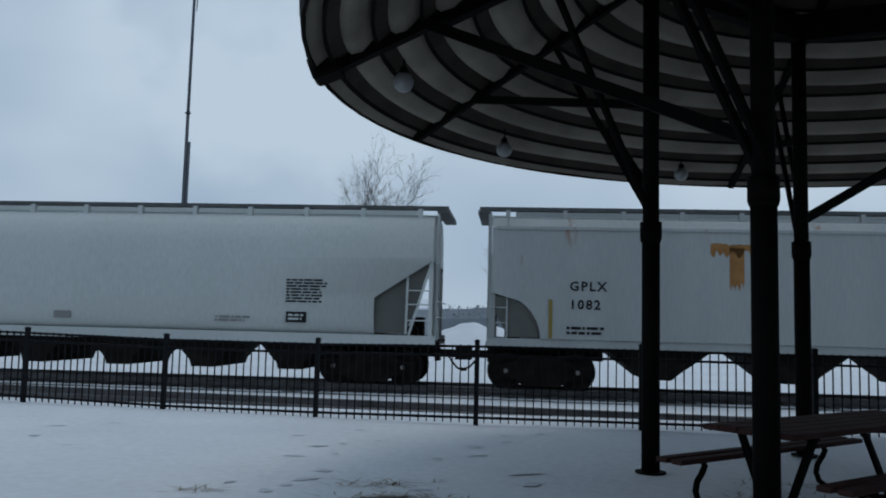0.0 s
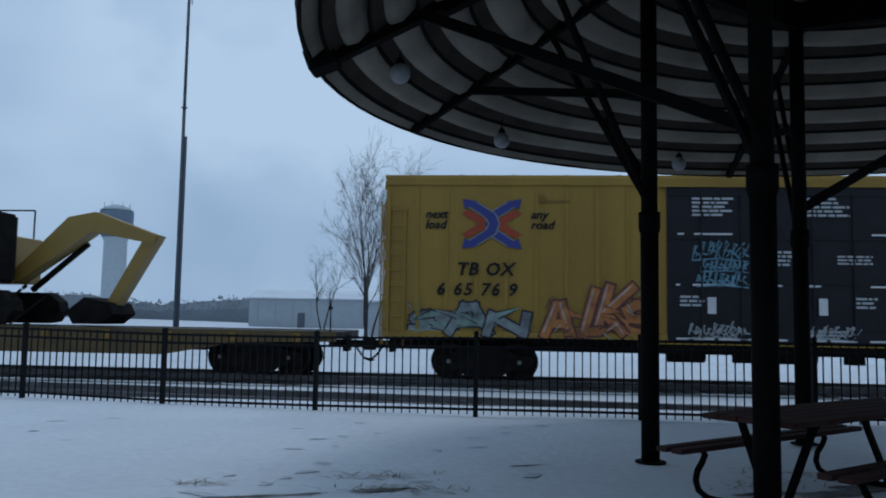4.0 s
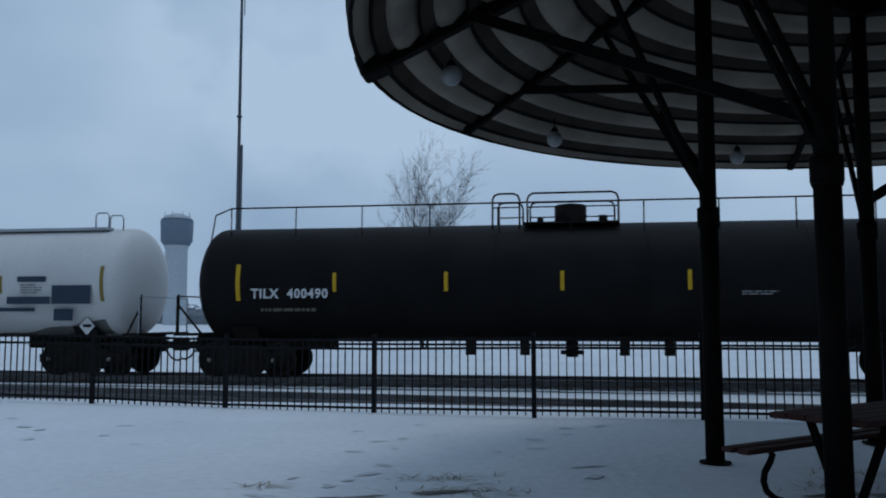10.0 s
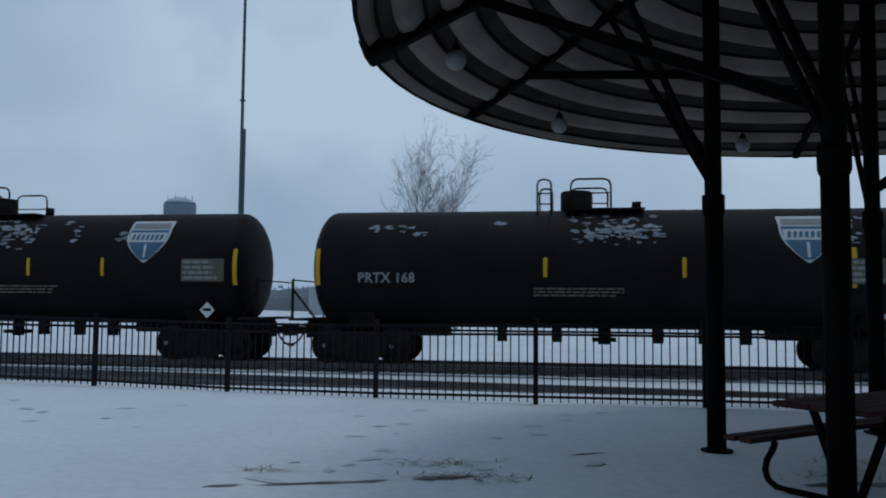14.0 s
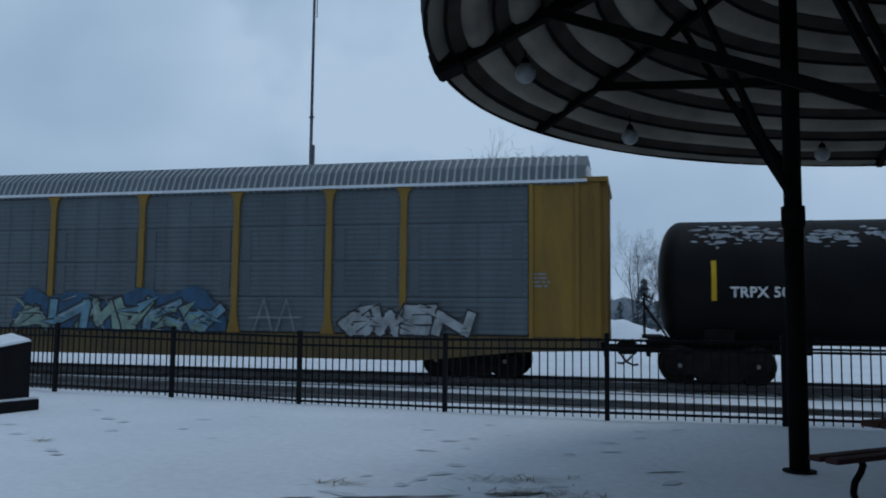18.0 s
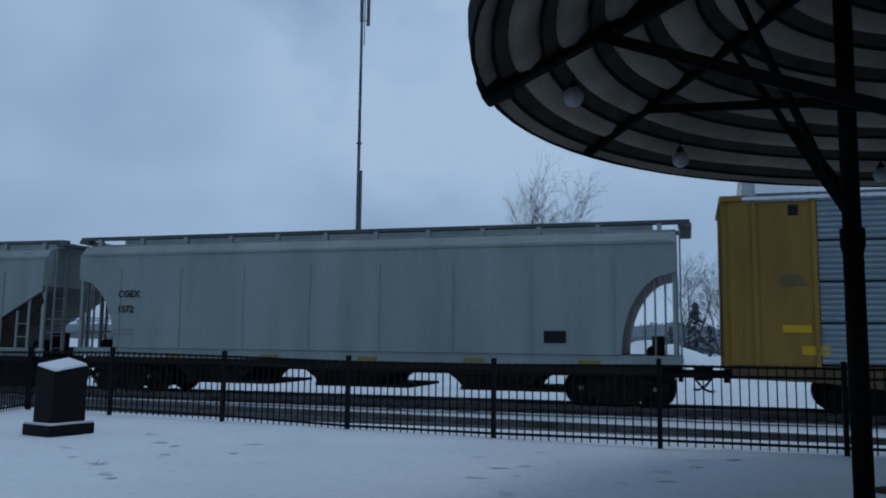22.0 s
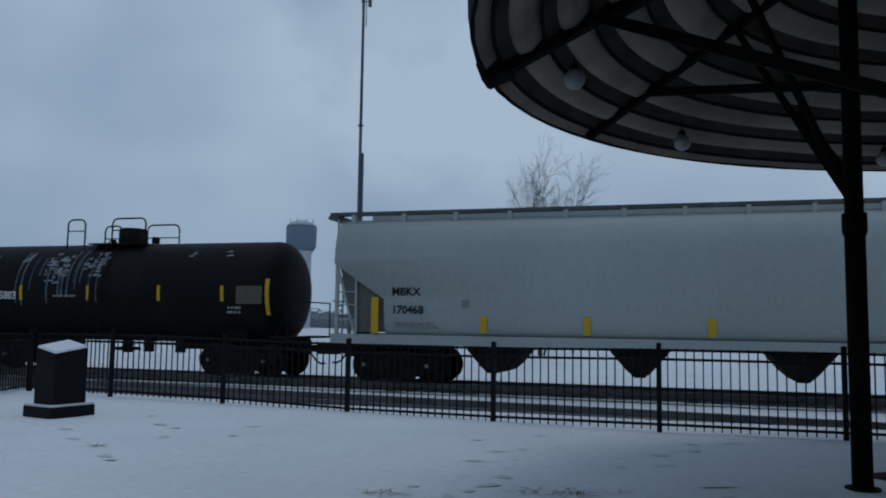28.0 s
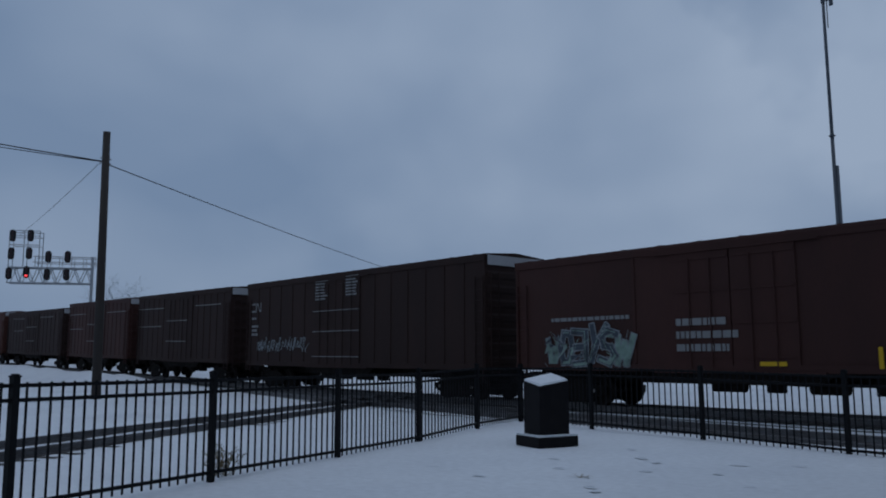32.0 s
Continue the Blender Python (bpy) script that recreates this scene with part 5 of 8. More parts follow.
    k = int((height - floor) / 0.48)
    for s in (-1, 1):
        for i in range(k):
            share("end_corrugation", cm, car, pose(s * h, 0, floor + 0.3 + i * (height - floor - 0.6) / (k - 1), 0, 0, 0 if s > 0 else 180))
    lm = ladder_mesh(height - floor - 0.5, 0.4, ladder_paint or paint)
    for s in (-1, 1):
        share("ladder", lm, car, pose(s * (h - 0.3), -hw - 0.06, floor - 0.35))
        share("ladder", lm, car, pose(s * (h + 0.12), -hw + 0.35, floor - 0.2, 0, 0, 90))
    bm = bmesh.new()
    box(bm, -h + 0.1, h - 0.1, -0.35, 0.35, 0.72, floor)
    part("centre_sill", bm, UNDER, car)
    bm = bmesh.new()
    prism(bm, [(x0 - 0.9, floor), (x1 + 0.9, floor), (x1 + 0.3, 0.78), (x0 - 0.3, 0.78)], -1.42, -1.36)
    part("fish_belly", bm, UNDER, car)
    brake_gear(car, -2.2, 4)
    running_gear(car, h - bogie, h)
    return car, h


def ttx_car(l, r, num, seed):
    car, h = boxcar("yellow double-door boxcar with black doors and graffiti along its lower side", l, r, 5.18, YELLOW, 27, (-2.85, 2.45), (-2.82, 2.42), BLACK_DOOR, peaked=0.02, bogie=2.5)
    y = -1.552
    # framed nameplate: white block shapes on black
    plate(car, 6.2, 8.62, 3.70, 4.28, y, BLACK_MARK, "nameplate", "black nameplate with white block shapes")
    bm = bmesh.new()
    for x in (6.4, 7.1):
        poly(bm, [(x, 4.15), (x + 0.75, 4.15), (x + 0.70, 4.0), (x + 0.47, 4.0), (x + 0.36, 3.78), (x + 0.12, 3.78), (x + 0.24, 4.0), (x - 0.05, 4.0)], y - 0.012, 0)
    poly(bm, [(7.85, 4.15), (8.1, 4.15), (8.5, 3.78), (8.22, 3.78)], y - 0.012, 0)
    poly(bm, [(8.25, 4.15), (8.52, 4.15), (8.0, 3.78), (7.72, 3.78)], y - 0.014, 0)
    part("nameplate_mark", bm, WHITE_MARK, car)
    for x, z, txt in ((6.42, 3.15, "Railcar Pooling"), (6.95, 2.80, "Experts")):
        lettering(car, txt, x, z, 0.20, y, BLACK_MARK, 0.25)
    bars(car, 7.0, 7.95, 2.42, 2.6, 1, y, BLACK_MARK, 0.0)
    # crossed-arrow emblem: two banded chevrons, one over the other
    bm = bmesh.new()
    cx, cz = -7.08, 3.9
    for flip, lay in ((-1, 0.004), (1, 0.010)):
        for mi, d, grow, line in ((2, 0.0, 0.03, ((-0.56, 0.54), (-0.02, 0.2), (0.06, 0.0), (-0.02, -0.2), (-0.56, -0.54))),
                                  (0, 0.002, 0.0, ((-0.56, 0.54), (-0.02, 0.2), (0.06, 0.0), (-0.02, -0.2), (-0.56, -0.54))),
                                  (1, 0.002, 0.0, ((-0.66, 0.31), (-0.3, 0.1), (-0.24, 0.0), (-0.3, -0.1), (-0.66, -0.31)))):
            w = 0.095 + grow
            for (xa, za), (xb, zb) in zip(line, line[1:]):
                ga, gb = (1.0 if abs(z) > 0.25 else 1.15 for z in (za, zb))
                ta, tb = ((0.45 if z > 0.05 else -0.45 if z < -0.05 else 0.0) for z in (za, zb))
                poly(bm, [(cx + flip * (xa + w * ga), cz + za + ta * w), (cx + flip * (xb + w * gb), cz + zb + tb * w),
                          (cx + flip * (xb - w * gb), cz + zb - tb * w), (cx + flip * (xa - w * ga), cz + za - ta * w)], y - lay - d, mi)
        for sz in (-1, 1):
            poly(bm, [(cx - flip * 0.74, cz + sz * 0.63), (cx - flip * 0.36, cz + sz * 0.56), (cx - flip * 0.67, cz + sz * 0.36)], y - lay - 0.003, 0)
    part("emblem", bm, [BLUE_MARK, RED_MARK, GREY_MARK], car, "red and blue crossed-arrow emblem")
    for x, z, txt in ((-8.75, 4.04, "next"), (-8.75, 3.78, "load"), (-6.12, 4.04, "any"), (-6.12, 3.78, "road")):
        lettering(car, txt, x, z, 0.22, y - 0.012, BLACK_MARK, 0.25)
    lettering(car, "TB OX", -7.95, 2.62, 0.32, y - 0.03, BLACK_MARK, 0.2, spacing=1.1)
    lettering(car, num[0] + " " + num[1:3] + " " + num[3:5] + " " + num[5], -8.45, 2.12, 0.31, y - 0.03, BLACK_MARK, 0.2, spacing=1.2)
    # white stencils on the doors
    for xa, xb, za, zb, k in ((-2.2, -1.1, 4.1, 4.6, 5), (0.5, 1.55, 4.1, 4.6, 5), (-2.5, -1.9, 1.9, 2.2, 3), (1.6, 2.2, 1.9, 2.2, 3), (-0.2, 0.2, 2.9, 3.3, 4), (1.2, 2.1, 2.95, 3.2, 3), (0.2, 1.4, 1.15, 1.4, 3)):
        bars(car, xa, xb, za, zb, k, -1.60, DOOR_MARK)
    # white dashes where the door seams were taped before repainting
    for z, spans in ((3.66, ((-2.55, -2.4), (-2.15, -1.25), (-0.75, -0.45), (2.0, 2.35))), (2.42, ((-2.6, -2.5), (-2.2, -1.2), (-0.85, -0.5), (-0.3, -0.1), (0.3, 0.8), (1.95, 2.3))),
                     (1.12, ((-2.6, -2.3), (-2.2, -1.7), (-1.6, -1.1), (-0.9, -0.6), (-0.25, 0.0), (0.4, 0.9), (1.0, 1.6), (1.9, 2.25)))):
        for xa, xb in spans:
            plate(car, xa, xb, z, z + 0.045, -1.602, WHITE_MARK, "marking_block", "white painted dash")
    for x in (-1.85, 0.75):
        plate(car, x, x + 0.2, 1.75, 2.15, -1.60, WHITE_MARK, "door_placard", "white door placard")
    for x in (-5.9, 5.4):
        bm = bmesh.new()
        box(bm, x, x + 0.75, -1.56, -1.553, 4.45, 4.5)
        box(bm, x, x + 0.12, -1.60, -1.553, 4.45, 4.62)
        part("vent_bracket", bm, YELLOW_DIM, car)
    plate(car, 7.15, 7.55, 1.2, 1.45, y, BLACK_MARK, "data_panel", "black data panel")
    reflectors(car, (-8.9, 4.9, 8.9), 1.25, 2.0, -1.553, 0.1, OCHRE_MARK)
    return car


car = ttx_car(-62.5, -43.0, "665769", 3)
graffiti(car, 2.5, 7.6, 1.08, 2.3, -1.556, "azure", "violet", 11, accent="sky", glint="pink", letter=0.8, label="blue spray-painted graffiti shapes with dark outlines", line=0.035)
graffiti(car, -5.9, -2.95, 1.10, 2.4, -1.556, "orange", "maroon", 12, accent="orange", letter=0.62, label="orange graffiti shapes with white outlines", glint="white")
graffiti(car, -9.2, -6.0, 1.10, 1.95, -1.556, "grey", "black", 13, accent="mint", letter=0.8)
graffiti(car, 7.5, 8.5, 1.08, 1.66, -1.556, "sky", "azure", 14, letter=0.32)
scrawl(car, -2.2, -0.9, 3.1, 3.5, -1.605, "sky", 4)
scrawl(car, -2.0, -0.9, 2.8, 3.05, -1.605, "sky", 24)
scrawl(car, -2.1, -0.9, 2.45, 2.75, -1.605, "sky", 25)
scrawl(car, 8.7, 9.5, 2.7, 3.4, -1.556, "sky", 5, wide=0.09)
scrawl(car, -2.3, -0.9, 1.2, 1.5, -1.605, "white", 6)
scrawl(car, 0.3, 1.6, 1.2, 1.5, -1.605, "white", 7)
car = ttx_car(-104.7, -85.13, "665388", 5)
graffiti(car, 2.4, 9.5, 1.06, 2.6, -1.556, "red", "dusk", 21, back="sky", accent="grey", letter=0.8, label="red graffiti shapes on a pale blue cloud", glint="pink", thick=0.3)
graffiti(car, -9.5, -2.9, 1.06, 2.6, -1.556, "red", "dusk", 22, back="sky", accent="dusk", letter=0.85, label="red and dark graffiti shapes on pale blue", glint="mint", thick=0.3)
graffiti(car, -2.75, 2.4, 1.10, 2.2, -1.61, "dusk", "black", 23, back="dusk", accent="sky", letter=0.8, label="dark grey and blue graffiti across the doors", glint="grey")
scrawl(car, 2.7, 3.5, 2.0, 2.4, -1.57, "black", 8)
scrawl(car, -9.2, -8.2, 3.0, 3.4, -1.556, "black", 9)
scrawl(car, -9.2, -8.4, 2.5, 2.7, -1.556, "black", 10)
scrawl(car, 0.4, 1.9, 4.0, 4.7, -1.61, "white", 11)
scrawl(car, 0.3, 1.2, 3.3, 3.5, -1.61, "white", 12)

car, h = boxcar("weathered pale boxcar streaked with rust and covered in graffiti", -197.3, -181.4, 4.65, OLD_WHITE, 19, (-1.8, 5.2), (-1.8, 1.6), OLD_DOOR, roof_paint=DARK_BROWN, doors=2, floor=1.0, bogie=1.68)
plate(car, 1.42, 4.95, 2.0, 4.2, -1.528, BLUE_GREY, "patch_panel", "blue-grey repainted panel")
plate(car, -6.45, -5.15, 1.95, 2.8, -1.55, NAVY_MARK, "sign_panel", "dark grey panel with a white name strip")
plate(car, -6.27, -5.33, 2.48, 2.78, -1.56, WHITE_MARK, "name_strip")
lettering(car, "BAEX", -6.2, 2.54, 0.19, -1.571, BLACK_MARK, spacing=1.35)
bars(car, -6.1, -5.4, 2.1, 2.3, 1, -1.56, GREY_MARK, 0)
graffiti(car, -7.4, -2.0, 1.05, 2.2, -1.556, "white", "black", 31, accent="mint", letter=0.9, label="white graffiti shapes with black outlines", picks=("zigzag", "fork", "hook", "comb", "peak"), thick=0.26, line=0.06)
graffiti(car, 1.7, 7.2, 1.02, 2.12, -1.556, "white", "dusk", 32, accent="mint", letter=0.95, label="rounded white graffiti shapes with blue shadows", picks=("loop", "hook", "loop", "bow", "hook"), thick=0.26)
graffiti(car, -1.9, 1.3, 1.02, 1.9, -1.61, "grey", "maroon", 33, letter=0.8)
scrawl(car, -7.75, -6.75, 3.0, 3.4, -1.556, "green", 34, wide=0.05)
scrawl(car, -7.75, -6.85, 2.5, 2.95, -1.556, "green", 35, wide=0.05)
RUST = mat("rust_streak", (0.030, 0.019, 0.015), 0.9, second=(0.060, 0.036, 0.026), amount=0.8, scale=3, fine=30, bump=0.0)
rng = random.Random(5)
bm = bmesh.new()
for i in range(34):
    x = rng.choice((rng.uniform(-7.4, -2.2), rng.uniform(5.0, 7.4), rng.uniform(-7.0, -3.0)))
    w, ln = rng.uniform(0.015, 0.06), rng.uniform(0.3, 1.9)
    poly(bm, [(x - w, 4.2), (x + w, 4.2), (x + w * 0.6, 4.2 - ln * 0.6), (x + w * 0.1, 4.2 - ln), (x - w * 0.5, 4.2 - ln * 0.7)], -1.552 - i * 0.0002, 0)
part("rust_staining", bm, mat("rust_wash", (0.10, 0.085, 0.062), 0.9, second=(0.17, 0.165, 0.135), amount=0.8, scale=4, fine=30, bump=0.0), car, "brown rust streaks below the roof edge", kind="stuff")
for x0_, x1_, z0_, z1_ in ((-2.95, -2.25, 1.75, 2.2),):
    plate(car, x0_, x1_, z0_, z1_, -1.552, DARK_BROWN, "patch_panel", "dark overpainted patch")
plate(car, -0.38, 0.2, 1.7, 2.65, -1.60, BLACK_MARK, "patch_panel", "dark square patch on the door")
for x in (-1.72, -1.15, 0.72, 1.5):
    plate(car, x - 0.035, x + 0.035, 1.05, 4.15, -1.598, RUST, "rusty_post", "rusted door bar")
for z in (4.1, 3.25, 2.72, 2.5, 2.1, 1.7, 1.15):
    plate(car, -1.75, 1.55, z, z + 0.06, -1.602, RUST, "rusty_post", "rusted door rail")
for x in (-2.1, 4.98):
    plate(car, x - 0.07, x + 0.07, 1.1, 4.2, -1.548, RUST, "rusty_post", "rust-streaked side post")

shift(car, 0.24)
car, h = boxcar("dark brown boxcar with a rounded roof and white lettering", -382.7, -366.8, 4.62, DARK_BROWN, 3, (-9, 9), (0.9, 4.2), DARK_BROWN, floor=1.1, doors=1, peaked=0.1, bogie=1.5)
for x, z, txt in ((-6.25, 2.58, "GT  W"), (-6.33, 2.15, "517  931")):
    lettering(car, txt, x, z, 0.22, -1.56, WHITE_MARK, spacing=1.05)
bars(car, 5.05, 6.25, 2.62, 2.78, 1, -1.56, GREY_MARK, 0)
bars(car, 5.9, 6.3, 1.8, 2.3, 4, -1.56, GREY_MARK)
bars(car, -1.6, -0.5, 2.25, 2.5, 2, -1.56, GREY_MARK)
bars(car, -6.1, -5.2, 1.3, 1.8, 3, -1.56, GREY_MARK)
bars(car, 3.6, 5.4, 1.25, 1.5, 3, -1.60, GREY_MARK)
reflectors(car, (-4.36, -2.49, 1.0, 3.04), 1.2, 1.62, -1.61, 0.1)
reflectors(car, (-7.6, 7.17), 1.1, 2.03, -1.56, 0.12)
shift(car, 0.2)


BAND = flat_paint("soiled_white_band", (0.34, 0.34, 0.35))


def cn_car(label, l, r, height, paint, door, white_end=True, floor=1.1, ribs=17):
    car, h = boxcar(label, l, r, height, paint, ribs, door, door, paint, roof_paint=paint, floor=floor, doors=2, peaked=0.06, bogie=2.0)
    if white_end:
        for s in (-1, 1):
            bm = bmesh.new()
            box(bm, min(s * (h + 0.08), s * (h + 0.1)), max(s * (h + 0.08), s * (h + 0.1)), -1.5, 1.5, height - 0.45, height - 0.1)
            part("end_stripe", bm, BAND, car, "dull white band at the top of the end")
    return car, h


def round_monogram(car, x, z, w, y, material):
    """A thick rounded two-stroke emblem."""
    bm = bmesh.new()
    hgt, t = w * 0.36, w * 0.075
    a = [(0.42, 1), (0.14, 1), (0.02, 0.86), (0, 0.5), (0.02, 0.14), (0.14, 0), (0.42, 0)]
    b = [(0.52, 0), (0.52, 0.8), (0.56, 0.97), (0.64, 1.0), (0.72, 0.9), (0.84, 0.15), (0.9, 0.0), (0.97, 0.05), (1.0, 0.2), (1.0, 1.05)]
    for path in (a, b):
        for k, ((xa, za), (xb, zb)) in enumerate(zip(path, path[1:])):
            stroke(bm, x + xa * w, z + za * hgt, x + xb * w, z + zb * hgt, t, y - 0.0003 * k)
    part("emblem", bm, material, car, "white rounded line emblem")


car, h = cn_car("red-brown boxcar with pale graffiti and white end band", -455.7, -439.5, 5.16, RED_BROWN, (-2.7, 1.1))
graffiti(car, -7.6, -4.4, 1.12, 2.2, -1.556, "pink", "maroon", 41, letter=0.62, label="faded pink graffiti shapes", thick=0.14)
graffiti(car, -3.3, 0.5, 1.14, 2.1, -1.62, "grey", "black", 42, accent="mint", letter=0.6, thick=0.16, line=0.03)
graffiti(car, 0.9, 6.5, 1.14, 2.2, -1.556, "maroon", "grey", 43, accent="maroon", letter=0.95, label="hollow graffiti shapes in faded white outline", thick=0.22, line=0.03)
reflectors(car, (-5.6, 1.05, 3.6, 6.75), 1.15, 1.7, -1.57)
bars(car, -1.8, 0.5, 2.25, 2.35, 1, -1.62, GREY_MARK, 0.1)
bars(car, -7.5, -6.9, 2.45, 2.6, 1, -1.56, WHITE_MARK, 0)
for s in (-1, 1):
    plate(car, s * h - (0.62 if s > 0 else -0.02), s * h - (0.02 if s > 0 else -0.5), 4.75, 4.98, -1.57, GREY_MARK, "corner_patch", "pale corner patch")

shift(car, 0.5)
car, h = cn_car("dark brown boxcar with white emblem and green graffiti", -473.3, -458.0, 5.16, BROWN, (-1.6, 1.4), white_end=False)
round_monogram(car, 5.0, 3.68, 1.75, -1.556, WHITE_MARK)
for k, (xa, xb) in enumerate(((-7.15, -6.3), (-5.75, -4.9), (-4.45, -3.8))):
    for z in (3.85, 3.28):
        bm = bmesh.new()
        for q in range(3):
            w = (xb - xa) / 3
            box(bm, xa + q * w, xa + q * w + w * 0.7, -1.562, -1.556, z, z + 0.28)
        part("lettering", bm, WHITE_MARK, car, "white block lettering")
for x, txt in ((-7.15, "CNA"), (-5.75, "405"), (-4.45, "667")):
    lettering(car, txt, x, 2.62, 0.30, -1.56, WHITE_MARK)
bars(car, 5.0, 6.7, 3.2, 3.35, 1, -1.556, GREY_MARK, 0.1)
for xa, xb, z in ((-7.3, -3.0, 4.25), (-1.4, 1.2, 4.1), (-3.6, -2.0, 3.3), (1.8, 4.6, 3.1), (-1.4, 1.2, 2.9), (1.8, 6.8, 4.6)):
    bars(car, xa, xb, z, z + 0.06, 1, -1.61 if -1.7 < xa < 1.5 else -1.556, GREY_MARK, 0)
graffiti(car, -6.9, -2.0, 1.12, 2.45, -1.556, "green", "lime", 51, back="violet", accent="green", letter=0.8, label="green spiky graffiti shapes edged in lime", line=0.03, thick=0.3, picks=("zigzag", "peak", "kick", "flash", "bow", "zigzag"))
graffiti(car, 1.6, 6.9, 1.12, 2.45, -1.556, "green", "lime", 52, back="violet", accent="green", letter=0.8, label="green spiky graffiti shapes edged in lime", line=0.03, thick=0.3, picks=("kick", "zigzag", "flash", "peak", "comb"))
reflectors(car, (-7.3, 7.3), 1.15, 2.0, -1.57)
bars(car, -0.9, 0.3, 2.2, 3.0, 5, -1.62, GREY_MARK)

car, h = cn_car("dark maroon boxcar with rounded roof, white emblem and small blue graffiti", -493.9, -475.05, 4.68, BROWN, (-3.4, 0.2), white_end=False, ribs=5)
round_monogram(car, 5.9, 3.15, 1.6, -1.556, GREY_MARK)
bars(car, 5.4, 7.7, 2.70, 2.86, 1, -1.556, GREY_MARK, 0.0)
graffiti(car, -7.9, -4.4, 1.2, 2.45, -1.556, "dusk", "grey", 61, accent="mint", letter=0.52, thick=0.14, line=0.035, label="grey-blue graffiti shapes")
bars(car, -7.6, -4.5, 2.55, 2.75, 1, -1.556, GREY_MARK, 0.05)
reflectors(car, (2.3, 5.4), 1.2, 1.7, -1.57)
reflectors(car, (8.3,), 1.15, 2.0, -1.57)
plate(car, -0.6, 0.1, 1.25, 1.36, -1.60, YELLOW_MARK, "yellow_label", "yellow label plate")
bars(car, 6.2, 7.4, 1.6, 2.4, 4, -1.556, GREY_MARK)
bars(car, -3.0, -0.4, 1.55, 2.6, 3, -1.61, GREY_MARK, 0.5)

shift(car, -0.25)
car, h = cn_car("nearly black boxcar with white stencils and white end band", -512.9, -495.4, 5.22, DARK_BROWN, (-2.4, 1.2))
for xa, xb, z0, z1, k in ((-2.2, -1.2, 4.0, 4.95, 7), (0.2, 1.2, 4.1, 5.0, 7), (-8.2, -7.6, 3.3, 3.5, 1), (-8.2, -7.5, 2.5, 3.1, 3)):
    bars(car, xa, xb, z0, z1, k, -1.61 if -2.5 < xa < 1.3 else -1.556, GREY_MARK)
for xa, xb, z in ((-2.4, 1.2, 3.5), (-2.4, 1.2, 2.6), (-2.4, 1.2, 1.5)):
    bars(car, xa, xb, z, z + 0.06, 1, -1.61, GREY_MARK, 0)
scrawl(car, -7.6, -3.0, 1.8, 2.4, -1.56, "grey", 71, wide=0.045)
round_monogram(car, -8.3, 3.75, 1.0, -1.556, GREY_MARK)
pos = -514.8
for i, (paint, hgt, length) in enumerate(((DARK_BROWN, 5.16, 13.0), (BROWN, 5.16, 12.8), (DARK_BROWN, 4.9, 17.0), (RED_BROWN, 5.1, 16.0), (BROWN, 4.7, 17.5), (DARK_BROWN, 5.1, 16.5), (BROWN, 5.1, 16.5))):
    car, h = cn_car("dark brown boxcar dimmed by blowing snow", pos - length, pos, hgt, paint, (-1.8, 1.8))
    for xa, xb, z in ((-6.5, -2.2, 4.2), (-1.7, 1.7, 3.4), (2.2, 6.0, 4.2), (-1.7, 1.7, 2.2), (-6.0, -2.5, 3.1)):
        bars(car, xa, xb, z, z + 0.08, 1, -1.62 if -1.8 < xa < 1.8 else -1.556, GREY_MARK, 0.2)
    pos -= length + 1.6

# ---- hoppers of the second half ----
car, h = covered_hopper("grey covered hopper streaked with soot, sloped ends", -343.9, -326.5, GREY_STREAK, round_side=False, bays=3, flat_bays=True, posts=8, end="open")
marks(car, -7.15, -1.60, ((0, 2.74, "CGEX"), (0, 2.3, "1572")), 0.20, 0, BLACK_MARK)
bars(car, -7.5, -6.5, 1.6, 1.85, 2, -1.566, GREY_MARK)
plate(car, 5.4, 5.95, 1.55, 1.85, -1.57, BLACK_MARK, "data_panel", "black data panel")
reflectors(car, (-5.2, -2.2, 0.7, 3.6, 6.5), 1.04, 1.14, -1.51, 0.55, OCHRE_MARK)
car, h = covered_hopper("grey covered hopper with thin graffiti tags, sloped ends", -365.4, -345.0, GREY_STREAK, round_side=False, bays=3, flat_bays=True, posts=9, end="open", front="scoop", plate_paint=SKIRT)
marks(car, -8.75, -1.60, ((0, 2.46, "CEFX"), (0, 2.0, "636986")), 0.22, 0, BLACK_MARK)
bars(car, -7.8, -6.7, 1.4, 1.65, 2, -1.566, GREY_MARK)
for k, (xa, xb, za, zb) in enumerate(((-5.16, -4.1, 1.75, 2.05), (-2.45, -1.2, 1.7, 2.05), (-0.2, 1.0, 1.65, 2.0), (2.0, 4.35, 1.65, 2.1), (4.6, 5.5, 1.95, 2.25), (6.6, 7.9, 1.65, 1.95))):
    scrawl(car, xa, xb, za, zb, -1.60, "black", 80 + k, wide=0.02)
rng = random.Random(33)
bm = bmesh.new()
for i in range(26):
    x, w, low = rng.choice((2.2, 5.0, -6.0)) + rng.gauss(0, 0.4), rng.uniform(0.03, 0.12), rng.uniform(1.5, 2.8)
    poly(bm, [(x - w, 3.95), (x + w, 3.95), (x + w * 0.5, low + 0.3), (x, low), (x - w * 0.6, low + 0.4)], -1.567 - 0.0003 * i, 0)
part("soot_staining", bm, mat("soot_stain", (0.15, 0.165, 0.16), 0.8, second=(0.20, 0.22, 0.215), amount=0.8, scale=2, fine=20, bump=0.0), car, "dark soot streaks below the roof edge", kind="stuff")
plate(car, 5.7, 6.2, 1.6, 1.88, -1.60, BLACK_MARK, "data_panel", "black data panel")
